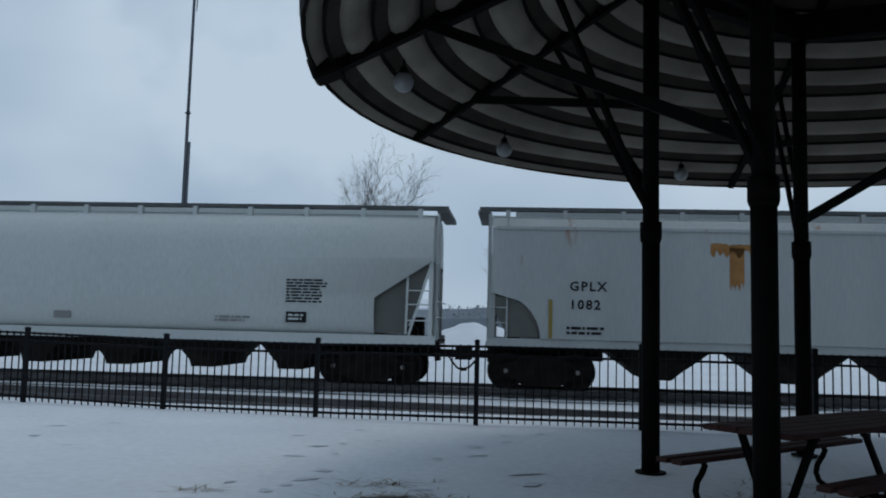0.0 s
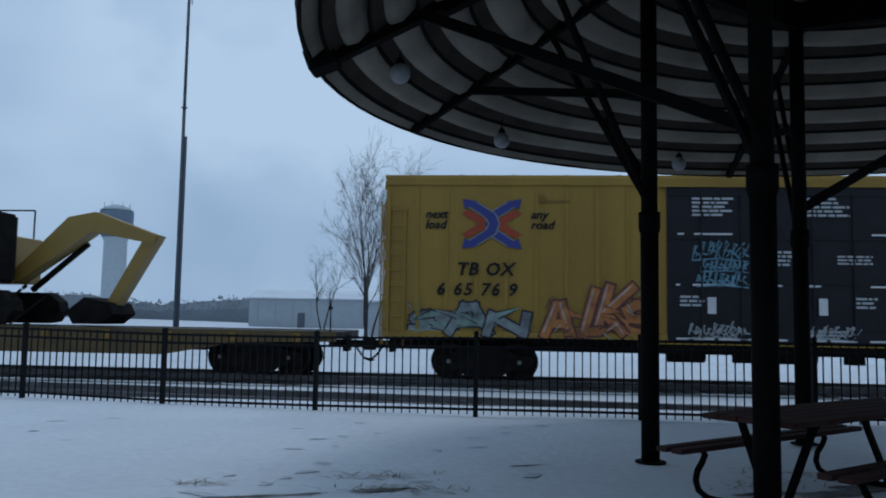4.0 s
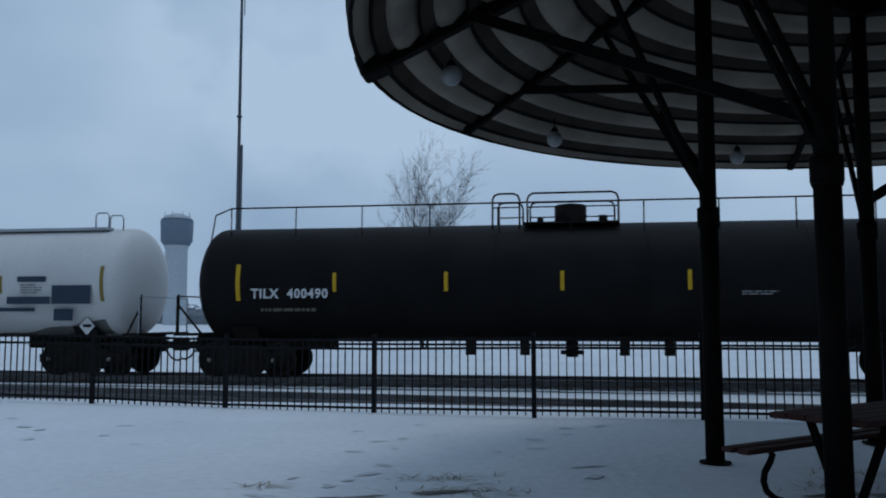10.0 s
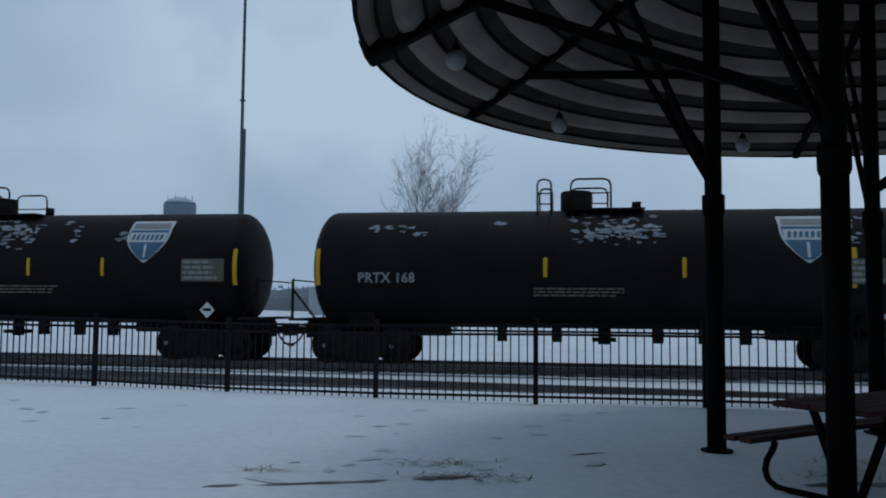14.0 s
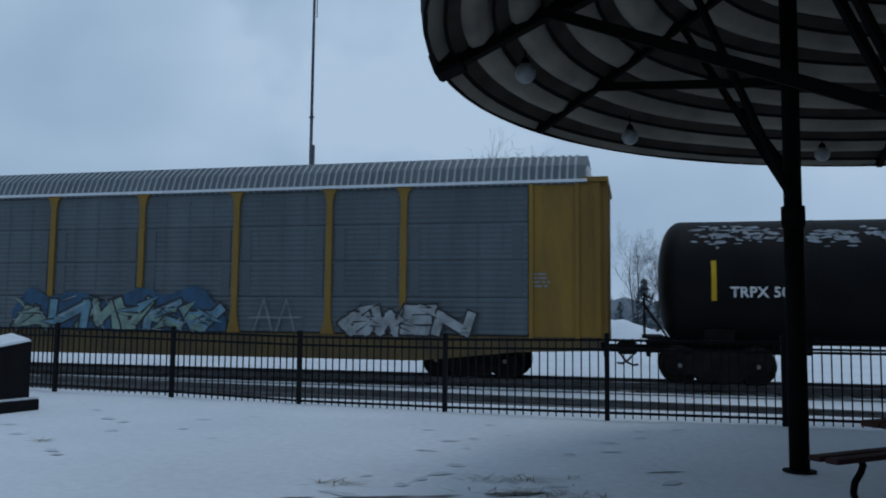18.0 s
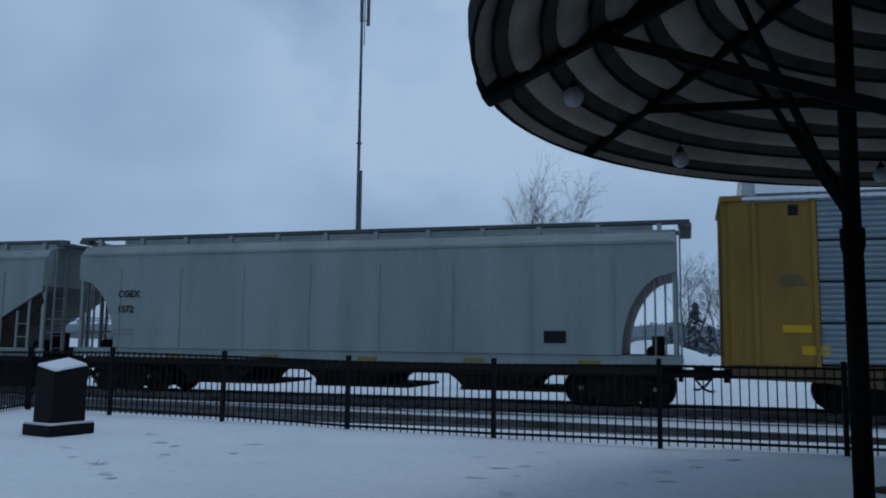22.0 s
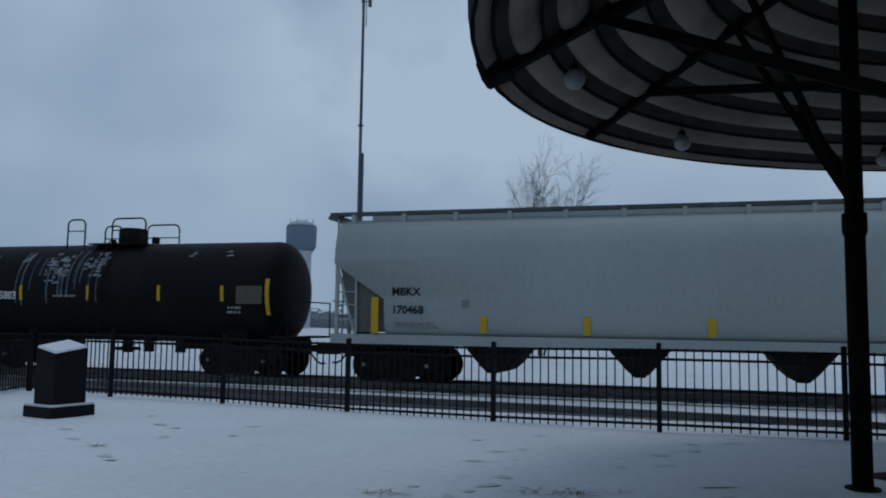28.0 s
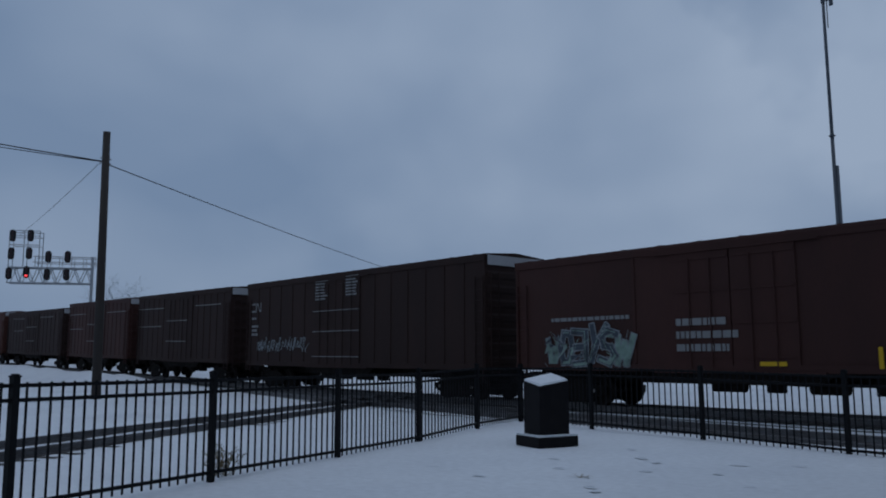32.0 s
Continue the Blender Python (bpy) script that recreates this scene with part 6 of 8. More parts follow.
reflectors(car, (-4.2, -1.2, 4.0), 1.04, 1.14, -1.51, 0.5)
car, h = covered_hopper("smooth pale covered hopper with open end frames", -403.5, -383.6, DULL_PALE, bays=4, bay_w=0.26)
reflectors(car, (-3.2, -0.6, 0.8, 4.6), 1.35, 1.62, SIDE + 0.03, 0.06)
reflectors(car, (6.86,), 1.3, 2.1, SIDE + 0.02, 0.1)
bars(car, 0.2, 3.6, 1.6, 1.75, 1, SIDE + 0.02, GREY_MARK, 0.1)
shift(car, 1.14)
car, h = covered_hopper("clean pale grey covered hopper with orange-yellow reflectors", -424.6, -404.76, DULL_PALE, bays=4, bay_w=0.26)
marks(car, -8.48, SIDE, ((0, 2.3, "MBKX"), (0, 1.83, "170468")), 0.21, 0, BLACK_MARK)
bars(car, -8.4, -6.9, 1.42, 1.62, 2, SIDE + 0.03, GREY_MARK)
reflectors(car, (-6.0, -3.4, -0.5, 2.55, 5.5), 1.35, 1.78, SIDE + 0.03, 0.17)
reflectors(car, (-8.95, 8.3), 1.3, 2.25, SIDE + 0.02, 0.2)
plate(car, 6.16, 6.6, 1.38, 1.62, SIDE + 0.03, BLACK_MARK, "data_panel", "black data panel")
bars(car, 6.9, 7.8, 1.65, 2.0, 3, SIDE + 0.02, GREY_MARK)
plate(car, -6.6, -6.3, 1.95, 2.2, SIDE + 0.02, DULL_PALE)
bars(car, -6.56, -6.34, 1.98, 2.18, 3, SIDE, GREY_MARK)
shift(car, 0.35)


# ---- tank cars ----
ROOF_DARK = mat("dull_car_roof", (0.065, 0.078, 0.088), 0.6, second=(0.11, 0.125, 0.135), amount=0.6, scale=0.6, fine=14, bump=0.0)
FROST = mat("frozen_run_off", (0.07, 0.09, 0.11), 0.7, second=(0.02, 0.024, 0.028), amount=0.9, scale=3, fine=20, bump=0.0)
ICE = mat("frozen_snow_patch", (0.22, 0.245, 0.27), 0.8, second=(0.07, 0.078, 0.088), amount=0.8, scale=4, fine=30, bump=0.0)


def tank_car(label, left, right, paint, R=1.55, zc=2.50, rail_along=False, platform=2.0, metal=UNDER, hoops=((-2.0, -1.3), (-1.1, 1.2)), manway=0.0, ladder=False):
    car, h = freight_car("tank_car", label, left, right)
    e = 0.55
    bm = bmesh.new()
    prof = [(-h, 0.25)]
    for k in range(1, 9):
        a = math.pi / 2 * k / 8
        prof.append((-h + e - e * math.cos(a) if k < 8 else -h + e, R * math.sin(a) ** 0.7))
    prof += [(x, R) for x in (-h * 0.5, 0, h * 0.5)]
    for k in range(8, 0, -1):
        a = math.pi / 2 * k / 8
        prof.append((h - e + e * math.cos(a) if k < 8 else h - e, R * math.sin(a) ** 0.7))
    prof.append((h, 0.25))
    lathe_x(bm, prof, 48, zc)
    tank = part("tank", bm, paint, car)
    for k in range(1, 5):
        bm = bmesh.new()
        x = -h + e + (2 * h - 2 * e) * k / 5
        lathe_x(bm, [(x - 0.03, R), (x - 0.02, R + 0.008), (x + 0.02, R + 0.008), (x + 0.03, R)], 48, zc)
        part("weld_band", bm, paint, tank)
    # stub sills and saddles
    for s in (-1, 1):
        bm = bmesh.new()
        box(bm, min(s * (h - 3.6), s * (h + 0.28)), max(s * (h - 3.6), s * (h + 0.28)), -0.3, 0.3, 0.72, 1.12)
        part("stub_sill", bm, UNDER, car)
        bm = bmesh.new()
        prism_x(bm, [(-1.1, 1.35), (-0.8, 0.95), (0.8, 0.95), (1.1, 1.35), (0.6, 1.1), (-0.6, 1.1)], s * (h - 1.4) - 0.35, s * (h - 1.4) + 0.35)
        part("saddle", bm, UNDER, car)
        bm = bmesh.new()
        box(bm, min(s * (h - 0.1), s * (h + 0.42)), max(s * (h - 0.1), s * (h + 0.42)), -1.45, 1.45, 1.10, 1.16)
        part("end_platform", bm, UNDER, car)
        for y in (-1.4, 1.4):
            bm = bmesh.new()
            tube(bm, (s * (h + 0.36), y, 1.1), (s * (h + 0.36), y, 2.15), 0.022, 6)
            tube(bm, (s * (h + 0.36), y, 2.15), (s * (h + 0.30), 0, 2.15), 0.02, 6)
            part("handrail", bm, metal, car)
        bm = bmesh.new()
        tube(bm, (s * (h - 0.2), -1.0, 1.1), (s * (h + 0.36), -1.3, 1.9), 0.03, 6)
        tube(bm, (s * (h + 0.36), -1.3, 1.1), (s * (h + 0.36), -1.3, 2.2), 0.025, 6)
        part("brake_stand", bm, UNDER, car)
    # side ladder by the manway
    if ladder:
        bm = bmesh.new()
        for dx in (-0.2, 0.2):
            tube(bm, (dx, -R - 0.12, 1.0), (dx, -R - 0.1, zc + 0.3), 0.018, 6)
            tube(bm, (dx, -R - 0.1, zc + 0.3), (dx, -0.8, zc + R + 0.06), 0.018, 6)
        for k in range(7):
            z = 1.1 + k * 0.32
            tube(bm, (-0.2, -R - 0.11, z), (0.2, -R - 0.11, z), 0.014, 6)
        part("ladder", bm, metal, car)
    # top platform with hoops and manway
    zt = zc + R
    p = platform
    bm = bmesh.new()
    box(bm, -p / 2, p / 2, -0.85, -0.25, zt - 0.06, zt - 0.02)
    box(bm, -p / 2, p / 2, 0.25, 0.85, zt - 0.06, zt - 0.02)
    part("walkway", bm, metal, car)
    for xa, xb in hoops:
        for y in (-0.85, 0.85):
            c, low = min(0.16, (xb - xa) * 0.35), 0.36 if y < 0 else 0.30
            bm = bmesh.new()
            bent_tube(bm, [(xa, y, zt - 0.2), (xa, y, zt + 0.72 - c), (xa + c * 0.3, y, zt + 0.72 - c * 0.3), (xa + c, y, zt + 0.72), (xb - c, y, zt + 0.72), (xb - c * 0.3, y, zt + 0.72 - c * 0.3),
                           (xb, y, zt + 0.72 - c), (xb, y, zt - 0.2)], 0.026, 6)
            rail = part("railing", bm, metal, car)
            bm = bmesh.new()
            tube(bm, (xa, y, zt + low), (xb, y, zt + low), 0.018, 6)
            part("middle_rail", bm, metal, rail)
    bm = bmesh.new()
    if paint is TANK_WHITE:
        bm2 = [(0.42, zt - 0.1), (0.44, zt + 0.12), (0.62, zt + 0.30), (0.62, zt + 0.36), (0.58, zt + 0.38), (0.60, zt + 0.52), (0.5, zt + 0.56), (0.1, zt + 0.57)]
    else:
        bm2 = [(0.40, zt - 0.1), (0.42, zt + 0.05), (0.42, zt + 0.46), (0.38, zt + 0.50), (0.1, zt + 0.51)]
    lathe_z(bm, bm2, 20)
    part("manway", bm, paint if paint is TANK_WHITE else metal, car, at=pose(manway, 0, 0))
    bm = bmesh.new()
    tube(bm, (0.85, 0, zt - 0.05), (0.85, 0, zt + 0.22), 0.12, 12)
    tube(bm, (-0.8, 0.1, zt - 0.05), (-0.8, 0.1, zt + 0.18), 0.09, 12)
    part("valve", bm, metal, car)
    if rail_along:
        for y in (-0.9,):
            bm = bmesh.new()
            n = 10
            for i in range(n + 1):
                x = -h + 0.9 + (2 * h - 1.8) * i / n
                tube(bm, (x, y, zt - 0.3), (x, y, zt + 0.48), 0.018, 6)
            tube(bm, (-h + 0.9, y, zt + 0.48), (h - 0.9, y, zt + 0.48), 0.022, 6)
            for s in (-1, 1):
                tube(bm, (s * (h - 0.9), y, zt + 0.48), (s * (h - 0.45), y, zt + 0.3), 0.02, 6)
                tube(bm, (s * (h - 0.45), y, zt + 0.3), (s * (h - 0.25), y, zt - 0.9), 0.02, 6)
            part("top_railing", bm, metal, car)
    # outlet and brake rigging below
    bm = bmesh.new()
    tube(bm, (0, 0, 0.55), (0, 0, 1.1), 0.16, 12)
    box(bm, -0.3, 0.3, -0.25, 0.25, 0.62, 0.72)
    part("bottom_outlet", bm, UNDER, car)
    bm = bmesh.new()
    for x in (-2.6, -1.2, 1.3, 2.4, 3.4):
        if abs(x) < h - 3:
            box(bm, x - 0.12, x + 0.12, -0.8, -0.6, 0.62, 1.1)
    tube(bm, (-h + 3, -0.7, 0.88), (h - 3, -0.7, 0.88), 0.03, 6)
    part("brake_rigging", bm, UNDER, car)
    running_gear(car, h - (1.5 if paint is TANK_WHITE else 1.35), h + 0.28)
    return car, h


def on_tank(pts, R, zc, dy=0.012):
    """Wraps flat (x, z) points on the near side of a tank."""
    out = []
    for x, z in pts:
        a = max(-1.0, min(1.0, (z - zc) / R))
        out.append((x, -math.sqrt(max(0, 1 - a * a)) * (R + dy), zc + a * (R + dy)))
    return out


def tank_strip(car, x, z0, z1, w, material, R=1.55, zc=2.50, name="reflector", label="yellow reflector strip"):
    bm = bmesh.new()
    n = 6
    rows = [[bm.verts.new(p) for p in on_tank([(x - w / 2, z0 + (z1 - z0) * i / n), (x + w / 2, z0 + (z1 - z0) * i / n)], R, zc)] for i in range(n + 1)]
    for a, b in zip(rows, rows[1:]):
        bm.faces.new((a[0], a[1], b[1], b[0]))
    return part(name, bm, material, car, label)


def ice_patch(car, x, z, w, hgt, seed, R=1.55, zc=2.50):
    """A scatter of frozen crumbs and smears, thickest at the middle."""
    rng = random.Random(seed)
    bm = bmesh.new()
    for i in range(max(8, int(w * hgt * 70))):
        u, v = rng.uniform(-1, 1), rng.gauss(0, 0.45)
        if rng.random() < abs(u) ** 3 or abs(v) > 1:
            continue
        cx, cz = x + u * w / 2, min(z + v * hgt / 2, zc + R * 0.985)
        a, b = rng.uniform(0.02, 0.13) * (1 + w * 0.15), rng.uniform(0.015, 0.05)
        n = 7
        ring = [(cx + a * math.cos(2 * math.pi * k / n) * rng.uniform(0.5, 1.2), cz + b * math.sin(2 * math.pi * k / n) * rng.uniform(0.5, 1.3)) for k in range(n)]
        bm.faces.new([bm.verts.new(p) for p in on_tank(ring, R, zc, 0.010 + 0.0004 * (i % 20))])
    return part("snow_patch", bm, ICE, car, "patch of frozen snow", kind="stuff")


TY = -1.575


def strips(car, xs, ends, material=YELLOW_MARK, z0=2.24, z1=2.72, zc=2.50):
    for x in xs:
        tank_strip(car, x, z0, z1, 0.10, material, zc=zc)
    for x in ends:
        tank_strip(car, x, z0 - 0.22, z1 + 0.24, 0.12, material, zc=zc)


def diamond(car, x, z, s=0.26, zc=2.50):
    bm = bmesh.new()
    # hung on a bracket that leans out to the rail, clear of the tank's curve
    y = min(p[1] for p in on_tank([(x, z + s)], 1.55, zc)) - 0.03
    poly(bm, [(x - s, z), (x, z - s), (x + s, z), (x, z + s)], y, 0)
    poly(bm, [(x - s * 0.55, z - 0.03), (x + s * 0.55, z - 0.03), (x + s * 0.55, z + 0.05), (x - s * 0.55, z + 0.05)], y - 0.003, 1)
    tube(bm, (x, y + 0.01, z), (x, y + 0.35, z + 0.05), 0.02, 6, mi=1)
    part("placard", bm, [WHITE_MARK, BLACK_MARK], car, "white diamond placard")


def settle(car, off, dx, k=0.948):
    """Draws the marks of a tank in about the point off, from its middle plane to its skin."""
    m = Matrix.Translation(((k - 1) * off + dx, 0, 0)) @ Matrix.Diagonal((k, 1, 1, 1))
    for ob in car.children:
        if ob.name.split(".")[0] in MARKS:
            ob.matrix_basis = m @ ob.matrix_basis


car, h = tank_car("black tank car with yellow strips and white lettering", -120.4, -106.7, TANK_BLACK, platform=2.1, hoops=((-1.7, -1.0), (-0.72, 0.95)))
lettering(car, "TILX  202404", -5.2, 2.18, 0.25, TY, WHITE_MARK)
bars(car, -5.1, -3.7, 1.72, 1.98, 2, TY + 0.03, GREY_MARK)
strips(car, (-3.0, 0.12, 2.52), (-6.2, 6.1))
for x0, x1, z0, z1 in ((-2.16, -1.47, 2.2, 2.5), (1.68, 2.4, 1.92, 2.32)):
    plate(car, x0, x1, z0, z1, TY, YELLOW_MARK, "label_plate", "yellow label plate")
    bars(car, x0 + 0.04, x1 - 0.04, z0 + 0.03, z1 - 0.03, 3, TY - 0.009, OCHRE_MARK, 0.1)
bars(car, 4.85, 5.95, 2.02, 2.58, 4, TY, GREY_MARK)
bars(car, 3.6, 4.7, 2.42, 2.55, 1, TY, GREY_MARK)
bars(car, 0.57, 1.21, 1.85, 2.2, 3, TY, GREY_MARK)
bars(car, 2.6, 4.0, 1.85, 1.95, 1, TY, GREY_MARK)
diamond(car, 4.75, 1.8, 0.13)
diamond(car, 5.27, 1.5, 0.22)
car, h = tank_car("black tank car with dull ochre lettering", -136.2, -122.25, TANK_BLACK, platform=2.2, hoops=((-1.63, -0.2), (0.2, 1.45)))
lettering(car, "UTLX 664464", -6.55, 2.2, 0.22, TY, DIM_MARK)
strips(car, (-4.35, -1.95, 0.9, 3.25), (-6.5, 6.05), OCHRE_MARK)
plate(car, 1.05, 1.95, 2.13, 2.44, TY, DIM_MARK, "label_plate", "dim label plate")
bars(car, 4.5, 5.7, 2.55, 2.9, 2, TY, GREY_MARK)
plate(car, 4.5, 5.7, 2.0, 2.5, TY, DIM_MARK, "data_panel", "dull data panel")
bars(car, 3.85, 4.4, 1.68, 1.96, 2, TY, GREY_MARK)
diamond(car, 5.5, 1.45, 0.22)
settle(car, -5.8, 0.33)
car, h = tank_car("long black tank car with a full-length top railing", -158.2, -138.2, TANK_BLACK, rail_along=True, platform=2.4)
lettering(car, "TILX  400490", -9.2, 2.08, 0.25, TY, WHITE_MARK, spacing=1.12)
bars(car, -8.9, -7.2, 1.7, 1.85, 1, TY, DIM_MARK)
strips(car, (-6.85, -3.8, -0.75, 2.45, 5.65), (-9.6, 8.75))
bars(car, 7.6, 8.75, 2.68, 3.15, 3, -1.555, WHITE_MARK, 0.6)
plate(car, 7.55, 8.6, 1.98, 2.58, TY, DIM_MARK, "data_panel", "grey data panel")
bars(car, 3.7, 4.7, 2.1, 2.22, 2, TY, GREY_MARK)
settle(car, -4.1, 0.27)
car, h = tank_car("white tank car with dark block lettering and soiled belly", -179.4, -160.0, TANK_WHITE, rail_along=False, platform=2.4, metal=GALV, zc=2.58, hoops=((-2.1, -1.2), (-0.5, 0.65)), manway=-0.55)
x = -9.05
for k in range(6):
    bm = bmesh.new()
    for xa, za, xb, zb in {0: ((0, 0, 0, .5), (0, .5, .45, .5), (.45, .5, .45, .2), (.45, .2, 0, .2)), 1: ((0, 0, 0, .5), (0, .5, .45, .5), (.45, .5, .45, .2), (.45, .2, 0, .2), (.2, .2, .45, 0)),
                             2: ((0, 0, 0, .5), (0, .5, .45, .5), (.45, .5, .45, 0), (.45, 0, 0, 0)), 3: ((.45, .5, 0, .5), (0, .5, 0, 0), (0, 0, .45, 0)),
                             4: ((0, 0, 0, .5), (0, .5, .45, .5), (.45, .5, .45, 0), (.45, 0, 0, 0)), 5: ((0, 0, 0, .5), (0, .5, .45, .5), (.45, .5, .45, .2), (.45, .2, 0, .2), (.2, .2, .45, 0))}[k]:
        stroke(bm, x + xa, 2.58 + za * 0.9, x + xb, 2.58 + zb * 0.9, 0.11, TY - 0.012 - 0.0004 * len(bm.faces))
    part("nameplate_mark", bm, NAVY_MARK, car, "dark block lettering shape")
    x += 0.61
lettering(car, "PROX 31272", -9.05, 2.12, 0.21, TY, NAVY_MARK)
bars(car, -8.9, -7.5, 1.68, 1.9, 2, TY + 0.06, GREY_MARK)
strips(car, (-4.13, -1.08, 2.2, 5.55), (-9.95, 8.7), OCHRE_MARK, zc=2.58)
bars(car, -0.85, 0.95, 2.12, 2.4, 2, TY, GREY_MARK, 0.4)
for x0, x1, z0, z1 in ((6.1, 7.0, 2.55, 2.7), (5.8, 7.15, 1.95, 2.15), (4.6, 6.6, 1.75, 1.85), (7.2, 8.4, 1.95, 2.45), (7.2, 7.8, 1.5, 1.82)):
    plate(car, x0, x1, z0, z1, TY + (0.0 if z0 > 1.9 else 0.12), NAVY_MARK, "marking_block", "dark painted marking block")
bars(car, 6.2, 6.9, 2.22, 2.5, 4, TY, GREY_MARK)
diamond(car, 8.1, 1.35, 0.24, 2.58)
settle(car, -6.1, 0.47)
bm = bmesh.new()
for sgn in (-1, 1):
    n = 24
    rng = random.Random(70 + sgn)
    for i in range(n):
        u0, u1 = i / n, (i + 1) / n
        tops = [1.06 + 0.46 * (1 - u) ** 1.3 + 0.03 * math.sin(u * 17 + sgn) for u in (u0, u1)]
        xa, xb = sgn * (h - 0.75 - 4.4 * u0), sgn * (h - 0.75 - 4.4 * u1)
        for q in range(4):
            za, zb = [1.03 + (t_ - 1.03) * q / 4 for t_ in tops], [1.03 + (t_ - 1.03) * (q + 1) / 4 for t_ in tops]
            bm.faces.new([bm.verts.new(p) for p in on_tank([(xa, za[0]), (xb, za[1]), (xb, zb[1]), (xa, zb[0])], 1.55, 2.58, 0.008)])
part("belly_grime", bm, mat("belly_grime", (0.10, 0.10, 0.095), 0.85, second=(0.2, 0.2, 0.19), amount=0.7, scale=2, fine=20, bump=0.0), car, "dark road grime along the belly", kind="stuff")
zt = 2.58 + 1.55
bm = bmesh.new()
box(bm, -h + 1.0, h - 1.0, -0.75, -0.45, zt - 0.10, zt - 0.02)
part("top_walk", bm, GALV, car, "long narrow grey roof walk")
for x in (-h + 1.05, h - 1.05):
    for dx, up in ((-0.22, 0.5), (0.22, 0.42)):
        bm = bmesh.new()
        bent_tube(bm, [(x + dx + p, -0.6, zt - 0.1 + q) for p, q in ((-0.2, 0), (-0.2, up - 0.08), (-0.14, up), (0.14, up), (0.2, up - 0.08), (0.2, 0))], 0.022, 6)
        part("end_hoop", bm, GALV, car)


SHIELD_WHITE, SHIELD_BLUE = flat_paint("shield_white", (0.48, 0.50, 0.52)), flat_paint("shield_blue", (0.07, 0.13, 0.20))


def shield_sign(car, x, z, top_mat):
    """A road-shield sign shape."""
    bm = bmesh.new()
    zc = 2.50

    def width(b):
        return 0.64 if b > 0.1 else max(0.04, 0.64 * (1 - ((0.1 - b) / 0.72) ** 1.7))

    def lay(z0, z1, k, mi, dy, half=None):
        n = 8
        rows = []
        for q in range(n + 1):
            b = z0 + (z1 - z0) * q / n
            w = half if half else width(b) * k
            rows.append([bm.verts.new(p) for p in on_tank([(x - w, z + b), (x + w, z + b)], 1.55, zc, dy)])
        for a, b in zip(rows, rows[1:]):
            bm.faces.new((a[0], a[1], b[1], b[0])).material_index = mi
    lay(-0.60, 0.55, 1.0, 0, 0.015)
    lay(-0.53, 0.28, 0.91, 1, 0.022)
    lay(0.32, 0.48, 0.88, 2, 0.022)
    lay(-0.48, -0.12, 1.0, 0, 0.028, 0.035)
    lay(-0.06, 0.20, 1.0, 0, 0.028, 0.56)
    for k in range(7):
        xa = x - 0.48 + k * 0.14
        bm.faces.new([bm.verts.new(p) for p in on_tank([(xa, z - 0.01), (xa + 0.09, z - 0.01), (xa + 0.12, z + 0.15), (xa + 0.03, z + 0.15)], 1.55, zc, 0.034)]).material_index = 1
    part("shield_sign", bm, [SHIELD_WHITE, SHIELD_BLUE, top_mat], car, "white and blue road-shield emblem")


for i, (l, r, word, top_mat) in enumerate(((-214.4, -199.1, "PRTX 168", GREY_MARK), (-231.0, -216.1, "PRTX 154", GREY_MARK), (-247.86, -232.7, "PRTX 101", GREY_MARK), (-266.5, -249.9, "TRPX 509", RED_MARK))):
    car, h = tank_car("black tank car with frozen snow patches and a shield emblem", l, r, TANK_BLACK, platform=2.0, hoops=((-1.5, -0.2), (0.53, 0.95)) if i == 3 else ((-1.7, -1.35), (-0.85, 0.15)), manway=-0.7)
    lettering(car, word, -h + 1.0 if i == 3 else -h + 1.75, 2.1, 0.25, TY, WHITE_MARK if i == 3 else GREY_MARK, spacing=1.08)
    strips(car, (-0.9, 2.6) if i == 0 else (-3.7, -2.7, 0.2, 2.5) if i < 3 else (-5.7, -1.97, 2.05, 4.95), (-h + 0.62, h - 1.0))
    shield_sign(car, (5.6, 3.75, 3.75, 5.8)[i], 3.2, top_mat)
    q = h + (1.1, 0, 0, 0.9)[i]
    plate(car, q - 2.55, q - 1.3, 2.1, 2.7, TY, DIM_MARK, "data_panel", "grey data panel")
    bars(car, q - 2.5, q - 1.35, 2.12, 2.68, 4, TY - 0.009, GREY_MARK)
    bars(car, -1.2, 1.3, 1.75, 2.0, 3, TY + 0.08, DIM_MARK)
    diamond(car, h - 1.9 + (1.5, 0, 0, 1.4)[i], 1.35, 0.22)
    if i == 3:
        plate(car, -3.6, -2.75, 1.72, 2.0, TY + 0.05, YELLOW_MARK, "label_plate", "yellow label plate")
        for k in range(7):
            ice_patch(car, -6.6 + k * 2.1, 3.62 - 0.06 * (k % 3), 2.3, 0.55, 90 + k)
    settle(car, (4.9, -10.9, -10.9, -3.1)[i], (-0.37, 0.58, 0.5, 0.06)[i])
    rng = random.Random(i + 40)
    ice_patch(car, 0.3, 3.4, 2.3, 0.95, 200 + i)
    for dx in (-0.55, -0.2, 0.15, 0.5):
        tank_strip(car, 0.4 + dx, 2.9, 3.95, 0.03, UNDER, name="hanger_strap", label="dark strap below the walkway")
    for k in range(12):
        ice_patch(car, rng.uniform(-h + 1, h - 1.5), rng.uniform(3.1, 3.75), rng.uniform(0.15, 0.5), rng.uniform(0.15, 0.4), 300 + 20 * i + k)

